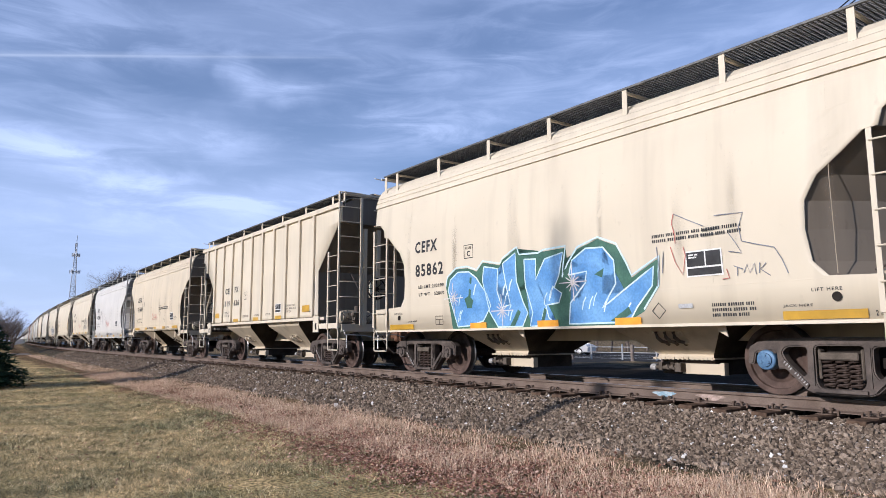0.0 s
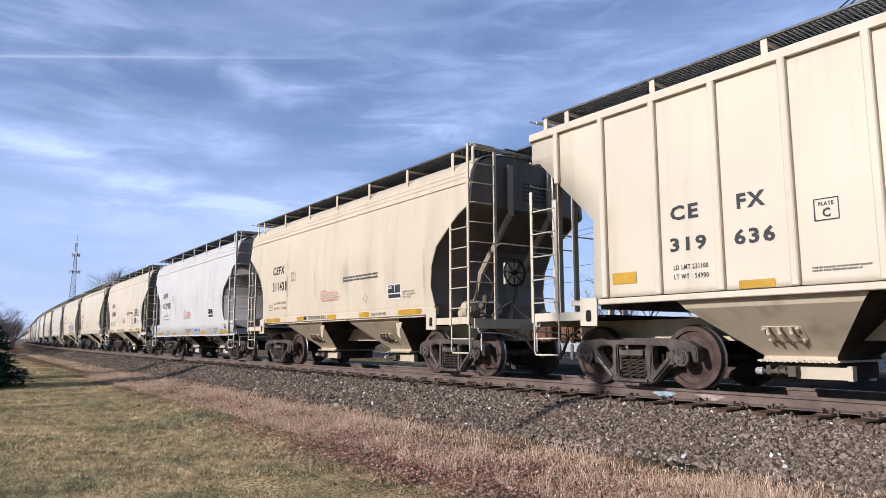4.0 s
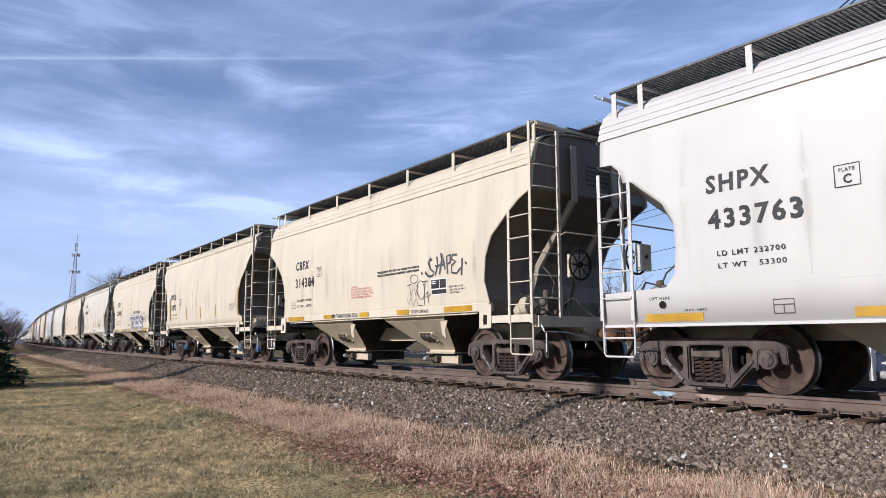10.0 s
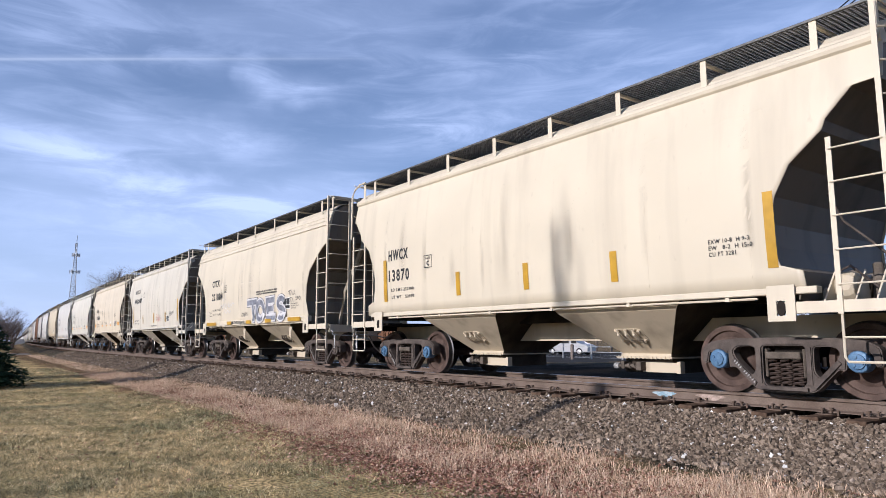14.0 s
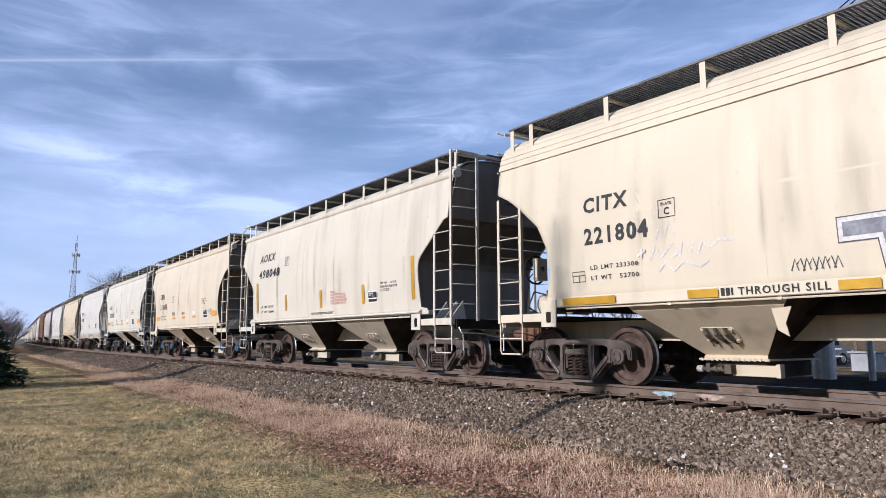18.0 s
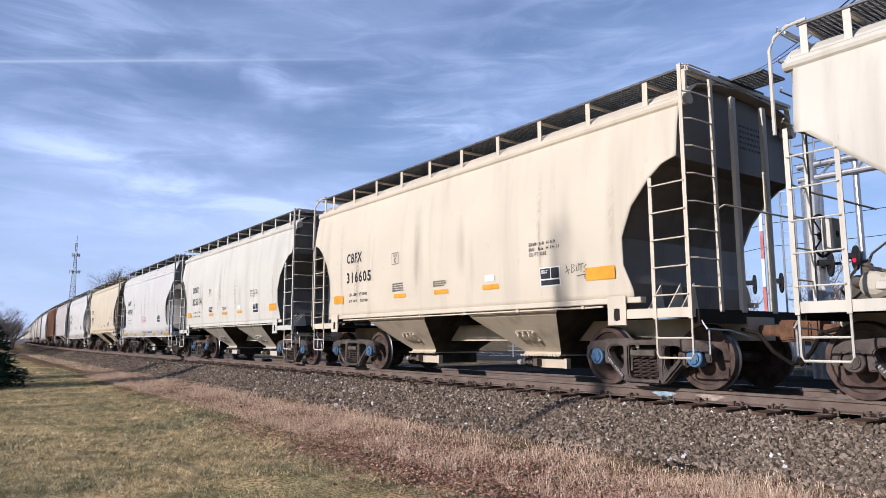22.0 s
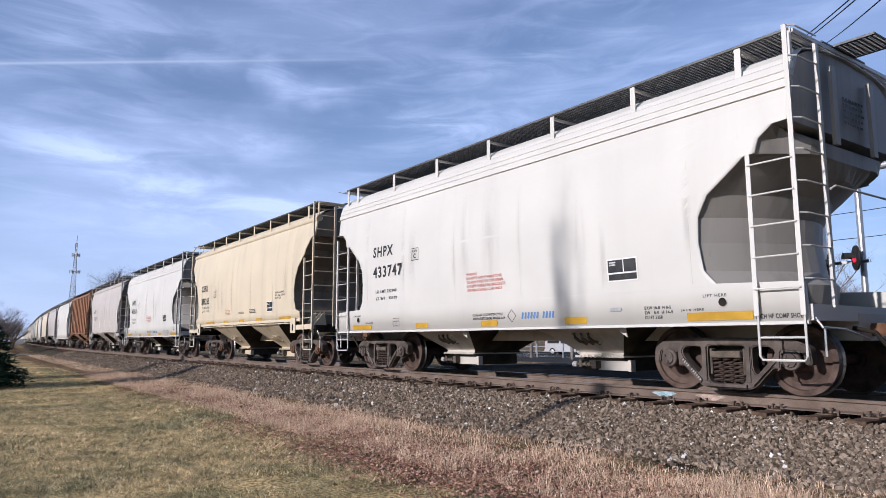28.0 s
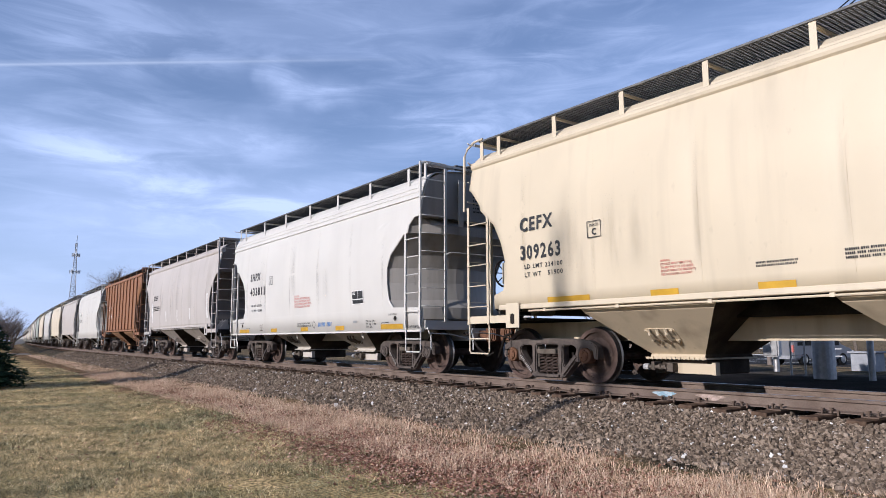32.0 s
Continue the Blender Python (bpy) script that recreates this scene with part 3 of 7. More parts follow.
def tank(b, a, c, r):
    """A round tank with domed ends between two points."""
    a, c = Vector(a), Vector(c)
    d = (c - a).normalized()
    for p, q, r0, r1 in ((a - d * r * 0.45, a - d * r * 0.30, 0.35, 0.72), (a - d * r * 0.30, a, 0.72, 1.0), (a, c, 1.0, 1.0), (c, c + d * r * 0.30, 1.0, 0.72), (c + d * r * 0.30, c + d * r * 0.45, 0.72, 0.35)):
        tube(b, [p, q], r * r0, 14, 0, r * r1)


def end_gear(car, half, e, paint):
    """Brake reservoirs, valve, brackets and pipes on the end deck."""
    x = e * (half - 0.70)
    b = bmesh.new()
    tank(b, (x, -1.15, 1.34), (x, -0.35, 1.34), 0.17)
    r = part("air_reservoir", b, tan_dust(paint), car)
    for y in (-1.02, -0.48):
        b = bmesh.new()
        tube(b, [(x + 0.178 * math.cos(a), y, 1.34 + 0.178 * math.sin(a)) for a in np.linspace(-0.6, 3.74, 13)], 0.012, 5)
        part("tank_strap", b, DUSTED, r)
    b = bmesh.new()
    tank(b, (x - e * 0.42, -0.95, 1.26), (x - e * 0.42, -0.50, 1.26), 0.11)
    part("auxiliary_tank", b, tan_dust(paint), car)
    b = bmesh.new()
    box(b, x + e * 0.26 - 0.09, x + e * 0.26 + 0.09, -0.92, -0.66, 1.12, 1.46)
    tank(b, (x + e * 0.26, -0.96, 1.40), (x + e * 0.26, -0.70, 1.40), 0.075)
    tank(b, (x + e * 0.20, -0.80, 1.46), (x + e * 0.20, -0.80, 1.60), 0.06)
    tank(b, (x + e * 0.33, -0.74, 1.20), (x + e * 0.33, -0.56, 1.20), 0.07)
    part("brake_valve", b, DUSTED, car)
    for path in ([(x + e * 0.26, -0.70, 1.55), (x + e * 0.22, -0.6, 1.75), (x, -0.5, 1.95), (x - e * 0.25, -0.55, 2.2), (x - e * 0.35, -0.7, 2.55)],
                 [(x + e * 0.3, -0.9, 1.2), (x + e * 0.45, -1.15, 1.16), (x + e * 0.5, -1.42, 1.15)], [(x - e * 0.1, -1.2, 1.5), (x + e * 0.1, -1.28, 1.56), (x + e * 0.35, -1.2, 1.3), (x + e * 0.42, -0.8, 1.16)],
                 [(x + e * 0.32, -0.6, 1.3), (x + e * 0.42, -0.3, 1.5), (x + e * 0.5, -0.1, 1.25), (x + e * 0.62, 0.1, 1.1)]):
        b = bmesh.new()
        tube(b, path, 0.016, 6)
        part("air_pipe", b, STEEL, car)


def coupler(car, half, e):
    b = bmesh.new()
    x = e * half
    box(b, min(x, x + e * 0.42), max(x, x + e * 0.42), -0.09, 0.09, 0.76, 0.92)
    prism(b, [(x + e * 0.40, 0.68), (x + e * 0.72, 0.70), (x + e * 0.72, 0.98), (x + e * 0.40, 0.99)][::e], -0.19, 0.19)
    box(b, min(x + e * 0.5, x + e * 0.66), max(x + e * 0.5, x + e * 0.66), -0.24, 0.22, 0.72, 0.95)
    bmesh.ops.bevel(b, geom=b.edges[:], offset=0.025, segments=2, affect="EDGES")
    part("coupler", b, RUST, car, "rusty knuckle coupler")
    b = bmesh.new()
    tube(b, [(x, -0.45, 0.86), (x + e * 0.25, -0.45, 0.80), (x + e * 0.42, -0.40, 0.55), (x + e * 0.62, -0.30, 0.38), (x + e * 0.70, -0.2, 0.45)], 0.028, 8)
    part("air_hose", b, BLACK, car)
    b = bmesh.new()
    tube(b, [(x + e * 0.02, -1.45, 0.98), (x + e * 0.10, -1.45, 0.86), (x + e * 0.10, -0.9, 0.84), (x + e * 0.12, -0.3, 0.72)], 0.013, 6)
    tube(b, [(x + e * 0.10, -1.40, 0.86), (x + e * 0.10, -1.40, 0.52)], 0.014, 6)
    part("uncoupling_lever", b, GALV, car)


def stirrup(car, x0, x1, y, top, paint):
    b = bmesh.new()
    tube(b, [(x0, y, top), (x0, y, 0.52), (x0 + 0.03, y, 0.47), (x1 - 0.03, y, 0.47), (x1, y, 0.52), (x1, y, top)], 0.016, 6)
    tube(b, [(x0, y, 0.74), (x1, y, 0.74)], 0.014, 6)
    part("stirrup_step", b, paint, car)


def running_boards(car, kind, half, paint, step):
    top = 4.565
    eave = (4.25 if kind == "ribs" else 4.15)
    for s in (-1, 1):
        g = shared(("grate", round(half, 2)), lambda: to_mesh("running_board", grating_mesh(2 * half - 0.24, 0.80), GRATE))
        r = part("running_board", g, None, car, "open steel grating walkway along the roof")
        r.location = (0.06, s * 1.04, top)
        n = max(3, round((2 * half - 1.5) / step))
        xs = [-half + 0.25, *[-half + 0.75 + (2 * half - 1.5) * k / n for k in range(n + 1)], half - 0.08]
        for x in xs:
            b = bmesh.new()
            y = s * 1.435
            box(b, x - 0.045, x + 0.045, min(y, y - s * 0.012), max(y, y - s * 0.012), eave - 0.05, top + 0.02)
            box(b, x - 0.022, x + 0.022, min(s * 0.66, y - s * 0.014), max(s * 0.66, y - s * 0.014), top - 0.075, top - 0.037)
            part("walkway_bracket", b, paint, car)
    for e in (-1, 1):
        c = part("end_running_board", shared("endgrate", lambda: to_mesh("end_running_board", grating_mesh(0.34, 1.24), GRATE)), None, car)
        c.location = (e * (half - 0.20), 0, top + 0.035)
        b = bmesh.new()
        x = e * (half - 0.03)
        box(b, min(x, x + e * 0.02), max(x, x + e * 0.02), -1.42, 1.42, top - 0.05, top)
        part("end_rail", b, paint, car)
        if e < 0:
            continue
        c = part("end_step", shared("stepgrate", lambda: to_mesh("end_step", grating_mesh(0.55, 0.62), GRATE)), None, car)
        c.location = (e * (half + 0.20), 0.0, top + 0.05)
    for k in range(5):
        x = -half + 1.4 + k * (2 * half - 2.8) / 4
        b = bmesh.new()
        box(b, x - 1.0, x + 1.0, -0.36, 0.36, eave + 0.24, eave + 0.40)
        bmesh.ops.bevel(b, geom=b.edges[:], offset=0.03, segments=2, affect="EDGES")
        part("hatch_cover", b, paint, car)


def outlet(parent, paint, shade):
    b = bmesh.new()
    box(b, -0.53, 0.53, -0.70, 0.70, 0.425, 0.45)
    for k in range(13):
        box(b, -0.49 + k * 0.08, -0.46 + k * 0.08, -0.712, -0.70, 0.418, 0.457)
    part("outlet_flange", b, paint, parent)
    b = bmesh.new()
    box(b, -0.46, 0.46, -0.58, 0.58, 0.20, 0.424)
    bmesh.ops.bevel(b, geom=b.edges[:], offset=0.02, segments=1, affect="EDGES")
    part("gate_body", b, UNDER, parent)
    b = bmesh.new()
    box(b, 0.0, 0.60, -0.665, -0.582, 0.215, 0.365)
    box(b, 0.60, 0.66, -0.68, -0.57, 0.205, 0.385)
    box(b, -0.02, 0.60, -0.68, -0.665, 0.215, 0.235)
    part("outlet_gate", b, shade, parent)
    b = bmesh.new()
    tube(b, [(-0.52, -0.74, 0.30), (0.02, -0.74, 0.30)], 0.028, 8)
    for x in (-0.24, -0.14, -0.04):
        tube(b, [(x, -0.74, 0.295), (x + 0.03, -0.74, 0.315)], 0.052, 9)
    box(b, -0.08, 0.02, -0.79, -0.58, 0.24, 0.37)
    box(b, -0.38, -0.32, -0.77, -0.58, 0.26, 0.38)
    sh = part("gate_shaft", b, DUSTED, parent)
    b = bmesh.new()
    lathe(b, [(0.024, -0.05), (0.05, -0.045), (0.05, 0.045), (0.024, 0.05)], 8)
    bmesh.ops.rotate(b, verts=b.verts[:], cent=(0, 0, 0), matrix=Matrix.Rotation(math.pi / 2, 3, "Z"))
    bmesh.ops.translate(b, verts=b.verts[:], vec=(-0.48, -0.74, 0.30))
    part("socket", b, STENCIL, sh)


def vibrator_bracket(parent, kind, paint):
    """A rounded mounting plate with its lugs, on the slope of the hopper's side."""
    top, low = Vector((0, -1.40, 1.15 if kind != "deep" else 1.08)), Vector((0, -0.62, 0.50))
    down = (low - top).normalized()
    out = Vector((0, down.z, -down.y)).normalized()
    if out.y > 0:
        out = -out
    mid = top + (low - top) * 0.55

    def at(x, d, h):
        return mid + Vector((x, 0, 0)) + down * d + out * h

    b = bmesh.new()
    ring = rounded([(-0.27, -0.15), (0.27, -0.15), (0.27, 0.15), (-0.27, 0.15)], 0.07)
    lo, hi = ([b.verts.new(at(x, d, h)) for x, d in ring] for h in (-0.004, 0.014))
    b.faces.new(hi)
    for i in range(len(ring)):
        b.faces.new((lo[i - 1], lo[i], hi[i], hi[i - 1]))
    bmesh.ops.recalc_face_normals(b, faces=b.faces)
    plate = part("vibrator_bracket", b, tan_dust(paint), parent)
    for x in (-0.15, 0.0, 0.15):
        b = bmesh.new()
        tube(b, [at(x, -0.16, 0.03), at(x + 0.01, -0.10, 0.085), at(x + 0.02, 0.02, 0.075), at(x + 0.03, 0.10, 0.03), at(x + 0.03, 0.17, 0.02)], 0.026, 6)
        part("lug", b, DUSTED if kind in ("deep", "band") else tan_dust(paint), plate)
    for x, d in ((-0.22, -0.11), (0.22, -0.11), (-0.22, 0.11), (0.22, 0.11)):
        b = bmesh.new()
        tube(b, [at(x, d, 0.01), at(x, d, 0.045)], 0.026, 7)
        part("bolt", b, tan_dust(paint), plate)


def hopper_car(kind, paint, left, right, cap=STEEL, walk_step=1.65, label="", near=True, brake=1, rail_paint=None, notch=None, posts=False, setback=1.36, deeper=0.0):
    half = (right - left) / 2
    car = tagged(new("hopper_car"), label, "hopper car", "hopper cars of the passing train")
    car["mid"] = (left + right) / 2
    trim = rail_paint or paint
    for s in (-1, 1):
        part("side_sheet", side_sheet(kind, half, s, notch or kind, near and s < 0 and kind != "ribs", deeper), paint, car)
        # end sheets take a darkened copy of the paint: their shade is coloured in
        part("end_sheet", end_sheet(kind, half, s, notch or kind, deeper if s > 0 else 0.0), shaded_end(paint), car)
    part("roof", roof(kind, half), paint, car)
    for s in (-1, 1):
        if kind in ("band", "deep"):
            b = bmesh.new()
            prof = [(3.80, 0.0), (3.802, 0.030), (3.90, 0.030), (3.905, 0.010), (3.92, 0.010), (3.925, 0.024), (4.0, 0.024), (4.005, 0.010), (4.02, 0.010), (4.025, 0.024), (4.13, 0.024), (4.16, 0.0)]
            sheet(b, [[(x, s * (half_width(kind, z) + d), z) for z, d in prof] for x in (-half, 0.0, half)])
            part("top_band", b, paint, car)
        elif kind == "tube":
            b = bmesh.new()
            tube(b, [(-half, s * 1.43, 4.09), (half, s * 1.43, 4.09)], 0.085, 12)
            part("top_chord", b, paint, car)
        else:
            b = bmesh.new()
            strip(b, -half, half, s * 1.53, 4.16, 4.28, 0.07, s)
            part("top_chord", b, paint, car)
            for k in range(11):
                x = -half + 0.62 + 0.962 * k
                zb = 1.35 if 1.4 < x + half < 2 * half - 1.4 else 3.3
                b = bmesh.new()
                y = s * 1.528
                prism(b, [(x - 0.05, zb), (x + 0.05, zb), (x + 0.05, 4.17), (x - 0.05, 4.17)], min(y, y + s * 0.075), max(y, y + s * 0.075))
                bmesh.ops.bevel(b, geom=b.edges[:], offset=0.015, segments=1, affect="EDGES")
                part("rib", b, paint, car)
        y = s * 1.56
        if kind == "deep":
            b = bmesh.new()
            strip(b, -half, half, y - s * 0.05, 0.895, 0.935, 0.055, s)
            part("side_sill", b, paint, car)
            b = bmesh.new()
            strip(b, -half + 1.2, half - 1.2, s * 1.55, 1.41, 1.424, 0.017, s)
            part("sill_ledge", b, paint, car)
        elif kind == "band":
            b = bmesh.new()
            strip(b, -half + 1.2, half - 1.2, y - s * 0.10, 1.24, 1.40, 0.13, s)
            bmesh.ops.bevel(b, geom=b.edges[:], offset=0.01, segments=1, affect="EDGES")
            part("side_sill", b, paint, car)
        else:
            b = bmesh.new()
            strip(b, -half + 0.86, half - 0.86, y - s * 0.12, 1.25, 1.335, 0.135, s)
            bmesh.ops.bevel(b, geom=b.edges[:], offset=0.01, segments=1, affect="EDGES")
            part("side_sill", b, paint, car)
        for e in (-1, 1):
            if kind != "deep":
                b = bmesh.new()
                x0, x1 = sorted((e * (half - 1.35), e * half))
                strip(b, x0, x1, y - s * 0.03, 1.02, 1.155, 0.066, s)
                part("end_sill", b, paint, car)
                x2 = e * (half - 1.27)
                b = bmesh.new()
                y0 = y + s * 0.037
                for pts in ([(-0.17, 0.93), (0.17, 0.93), (0.17, 1.0), (-0.17, 1.0)], [(-0.17, 1.0), (-0.055, 1.0), (-0.055, 1.17), (-0.17, 1.17)],
                            [(0.055, 1.0), (0.17, 1.0), (0.17, 1.17), (0.055, 1.17)], [(-0.17, 1.17), (0.17, 1.17), (0.17, 1.36), (-0.17, 1.36)]):
                    prism(b, [(x2 + px, pz) for px, pz in pts], min(y0, y0 + s * 0.02), max(y0, y0 + s * 0.02))
                bmesh.ops.recalc_face_normals(b, faces=b.faces)
                lug = part("lift_lug", b, paint, car)
                b = bmesh.new()
                y1 = y0 - s * 0.001
                ring = [(x2 + 0.052 * math.cos(a), 1.085 + 0.095 * math.sin(a)) for a in (2 * math.pi * j / 14 for j in range(14))]
                prism(b, ring[::-1], min(y1, y1 + s * 0.024), max(y1, y1 + s * 0.024))
                part("lift_hole", b, BLACK, lug)
            elif s < 0:
                x2 = e * (half - 1.08)
                b = bmesh.new()
                lathe(b, [(0.0, -1.566), (0.055, -1.566)], 14, 0, x2, 1.20)
                part("lift_hole", b, BLACK, car)
    b = bmesh.new()
    box(b, -half - 0.05, half + 0.05, -0.36, 0.36, 0.70, 1.04)
    part("centre_sill", b, tan_dust(paint), car)
    b = bmesh.new()
    sheet(b, [[(x, y, z) for y, z in ((-0.72, 1.02), (-0.36, 1.5), (0, 1.85), (0.36, 1.5), (0.72, 1.02))] for x in (-0.9, 0.9)])
    part("centre_hood", b, UNDER, car)
    for e in (-1, 1):
        b = bmesh.new()
        x0, x1 = sorted((e * (half - 1.5), e * (half - 0.03)))
        box(b, x0, x1, -1.5, 1.5, 1.06, 1.10)
        part("end_deck", b, BLACK, car)
        b = bmesh.new()
        x0, x1 = sorted((e * (half - 0.08), e * (half + 0.03)))
        box(b, x0, x1, -1.50, 1.50, 0.94, 1.13)
        part("end_beam", b, paint if kind != "tube" else BLACK, car)
        bay = part("hopper_bay", shared(("bay", kind, paint.name), lambda: to_mesh("hopper_bay", hopper_bay(kind), [tan_dust(paint), SLOPE_SHADE])), None, car)
        bay.location.x = e * 1.95
        outlet(bay, tan_dust(paint), tan_dust(paint))
        if near:
            vibrator_bracket(bay, kind, paint)
        bogie(car, e * (half - setback), STEEL if kind == "deep" and e < 0 else cap, near)
        coupler(car, half, e)
        # ladders, steps
        xo, xi = e * (half - 0.03), e * (half - 0.60)
        ladder(car, xo, xi, -1.60, 1.0, 4.56 if e > 0 else 3.25, 3.03, trim, 9 if near else 3)
        end_ladder(car, e * (half + 0.04), -1.5, -0.98, 1.1, 4.45, trim, 9 if near else 3)
        stirrup(car, *sorted((xo, xi)), -1.58, 1.02, trim)
        if kind == "tube" and near and e > 0:
            for x in (0.30, 0.52, 0.86):
                b = bmesh.new()
                box(b, half - x - 0.012, half - x + 0.012, -1.46, -1.44, 1.10, 1.12)
                v = [b.verts.new(p) for p in ((half - x - 0.01, -1.46, 1.1), (half - x + 0.01, -1.46, 1.1), (half - x + 0.01, -1.02, 1.1), (half - x - 0.01, -1.02, 1.1), (half - x - 0.01, -1.10, 1.52), (half - x + 0.01, -1.10, 1.52))]
                for q in ((0, 1, 5, 4), (2, 3, 4, 5), (0, 4, 3), (1, 2, 5)):
                    b.faces.new([v[i] for i in q])
                part("deck_fin", b, paint, car)
        if kind == "tube" and e < 0:
            b = bmesh.new()
            tube(b, [(-half - 0.10, -1.60, 3.2), (-half - 0.11, -1.58, 4.30), (-half - 0.06, -1.54, 4.46), (-half + 0.08, -1.48, 4.58), (-half + 0.30, -1.445, 4.60)], 0.024, 8)
            part("hand_rail", b, trim, car)
        if kind in ("deep", "band") and near:
            b = bmesh.new()
            prism(b, [(0.96, 1.10), (1.21, 1.12), (1.13, 0.92), (1.17, 0.75), (1.03, 0.83)], -1.37, -1.355)
            part("corner_gusset", b, tan_dust(paint), bay)
        if kind in ("tube", "ribs"):
            for y in (-0.86, -0.46, 0.46, 0.86) if kind == "ribs" else (-0.42, 0.42) if posts else ():
                b = bmesh.new()
                x0, x1 = sorted((e * (half + 0.0), e * (half + 0.06)))
                box(b, x0, x1, y - 0.05, y + 0.05, 1.1, 4.3 if kind != "ribs" else 3.62)
                part("end_post", b, paint, car)
        else:
            for y in (-0.55, 0.55):
                b = bmesh.new()
                x0, x1 = sorted((e * (half + 0.0), e * (half + 0.05)))
                box(b, x0, x1, y - 0.06, y + 0.06, 3.2, 4.25)
                if kind != "deep":
                    tube(b, [(e * (half - 0.02), y, 3.22), (e * (half - 0.95), y, 2.1), (e * (half - 1.3), y, 1.2)], 0.07, 6)
                part("end_brace", b, browned(paint), car)
        b = bmesh.new()
        tube(b, [(e * (half + 0.10), -1.0, 2.55), (e * (half + 0.12), -0.9, 2.6), (e * (half + 0.12), 1.2, 2.6)], 0.014, 6)
        part("grab_rail", b, trim, car)
        if near and e == brake:
            end_gear(car, half, e, paint)
        if near and e > 0:
            b = bmesh.new()
            r = random.Random(int(half * 1000))
            x = half - 0.05 + 0.012
            for k in range(5):
                y, z = -0.15, 3.92 - 0.085 * k
                while y < 0.42:
                    w = r.uniform(0.03, 0.10)
                    b.faces.new([b.verts.new(p) for p in ((x, y, z), (x, y + w, z), (x, y + w, z + 0.034), (x, y, z + 0.034))])
                    y += w + 0.025
            tagged(part("stencilled_lines", b, INK, car), "", "", "", "stuff")
    brake_wheel(car, brake * (half - 0.08), -0.55, 2.05, brake, paint)
    running_boards(car, kind, half, trim, walk_step)
    if near and kind in ("band", "tube"):
        b = bmesh.new()
        tube(b, [(-half + 1.6, -1.53, 1.215), (0, -1.53, 1.215), (half - 1.6, -1.53, 1.215)], 0.016, 6)
        pipe = part("sill_pipe", b, trim, car)
        for k in range(6):
            x = -half + 2.0 + k * (2 * half - 4.0) / 5
            b = bmesh.new()
            box(b, x - 0.03, x + 0.03, -1.556, -1.50, 1.195, 1.25)
            part("pipe_clamp", b, trim, pipe)
    if near and kind != "ribs":
        for x in SEAMS:
            b = bmesh.new()
            z0 = 1.45 if kind != "deep" else 1.46
            pts = [(-half + x, skin_y(kind, z, -pinch(kind, half, x - half, z) - 0.003), z) for z in np.linspace(z0, 3.72, 9)]
            tube(b, pts, 0.005, 4)
            part("weld_seam", b, tan_dust(paint), car)
        wear = random.Random(int(half * 977))
        for x, wide in [*((x, 0.17) for x in SEAMS), *((wear.uniform(1.8, 10.0), wear.uniform(0.25, 0.6)) for _ in range(4))]:
            x += wear.uniform(-0.03, 0.03)
            zb = wear.uniform(1.46, 1.9)
            zt = min(3.72, zb + wear.uniform(0.9, 2.2))
            b = bmesh.new()
            sheet(b, [[(-half + u, skin_y(kind, z, 0.003 - pinch(kind, half, u - half, z)), z) for u in np.linspace(x - wide / 2, x + wide / 2, 9)] for z in np.linspace(zb, zt, 9)])
            part("dirt_streak", b, FAINT if paint.name == "white_paint" else STREAK, car)
    return car


# ---- the train ----
GRAF_BLUE = surface("graffiti_blue", (0.09, 0.24, 0.50), (0.16, 0.34, 0.60), 2.5, 0.5, 0, 30, 0.05, 0.002)
GRAF_GREEN = surface("graffiti_dark_green", (0.035, 0.10, 0.075), (0.06, 0.15, 0.10), 3, 0.5, 0, 30, 0.05, 0.002)
GRAF_MIST = surface("graffiti_pale_blue", (0.45, 0.62, 0.68), (0.62, 0.75, 0.78), 2, 0.5, 0, 30, 0.05, 0.002)
GRAF_GREY = surface("graffiti_grey", (0.045, 0.045, 0.05), (0.085, 0.085, 0.09), 3, 0.6, 0, 30, 0.05, 0.002)
GRAF_SLATE = surface("graffiti_slate", (0.11, 0.115, 0.14), (0.24, 0.25, 0.28), 6, 0.6, 0, 30, 0.05, 0.002)
GRAF_WHITE = surface("graffiti_white", (0.50, 0.485, 0.48), (0.60, 0.585, 0.575), 3, 0.6, 0, 30, 0.05, 0.002)
ENDS = [(-13.85, -2.5), (-27.45, -15.6), (-41.0, -29.15), (-54.25, -42.37), (-67.6, -55.72), (-80.95, -69.02), (-94.15, -82.35), (-107.6, -95.54),
        (-120.6, -108.95), (-133.9, -122.0), (-147.0, -135.2), (-160.1, -148.41), (-173.6, -161.7), (-187.0, -175.2), (-199.9, -188.2), (-213.1, -201.3)]
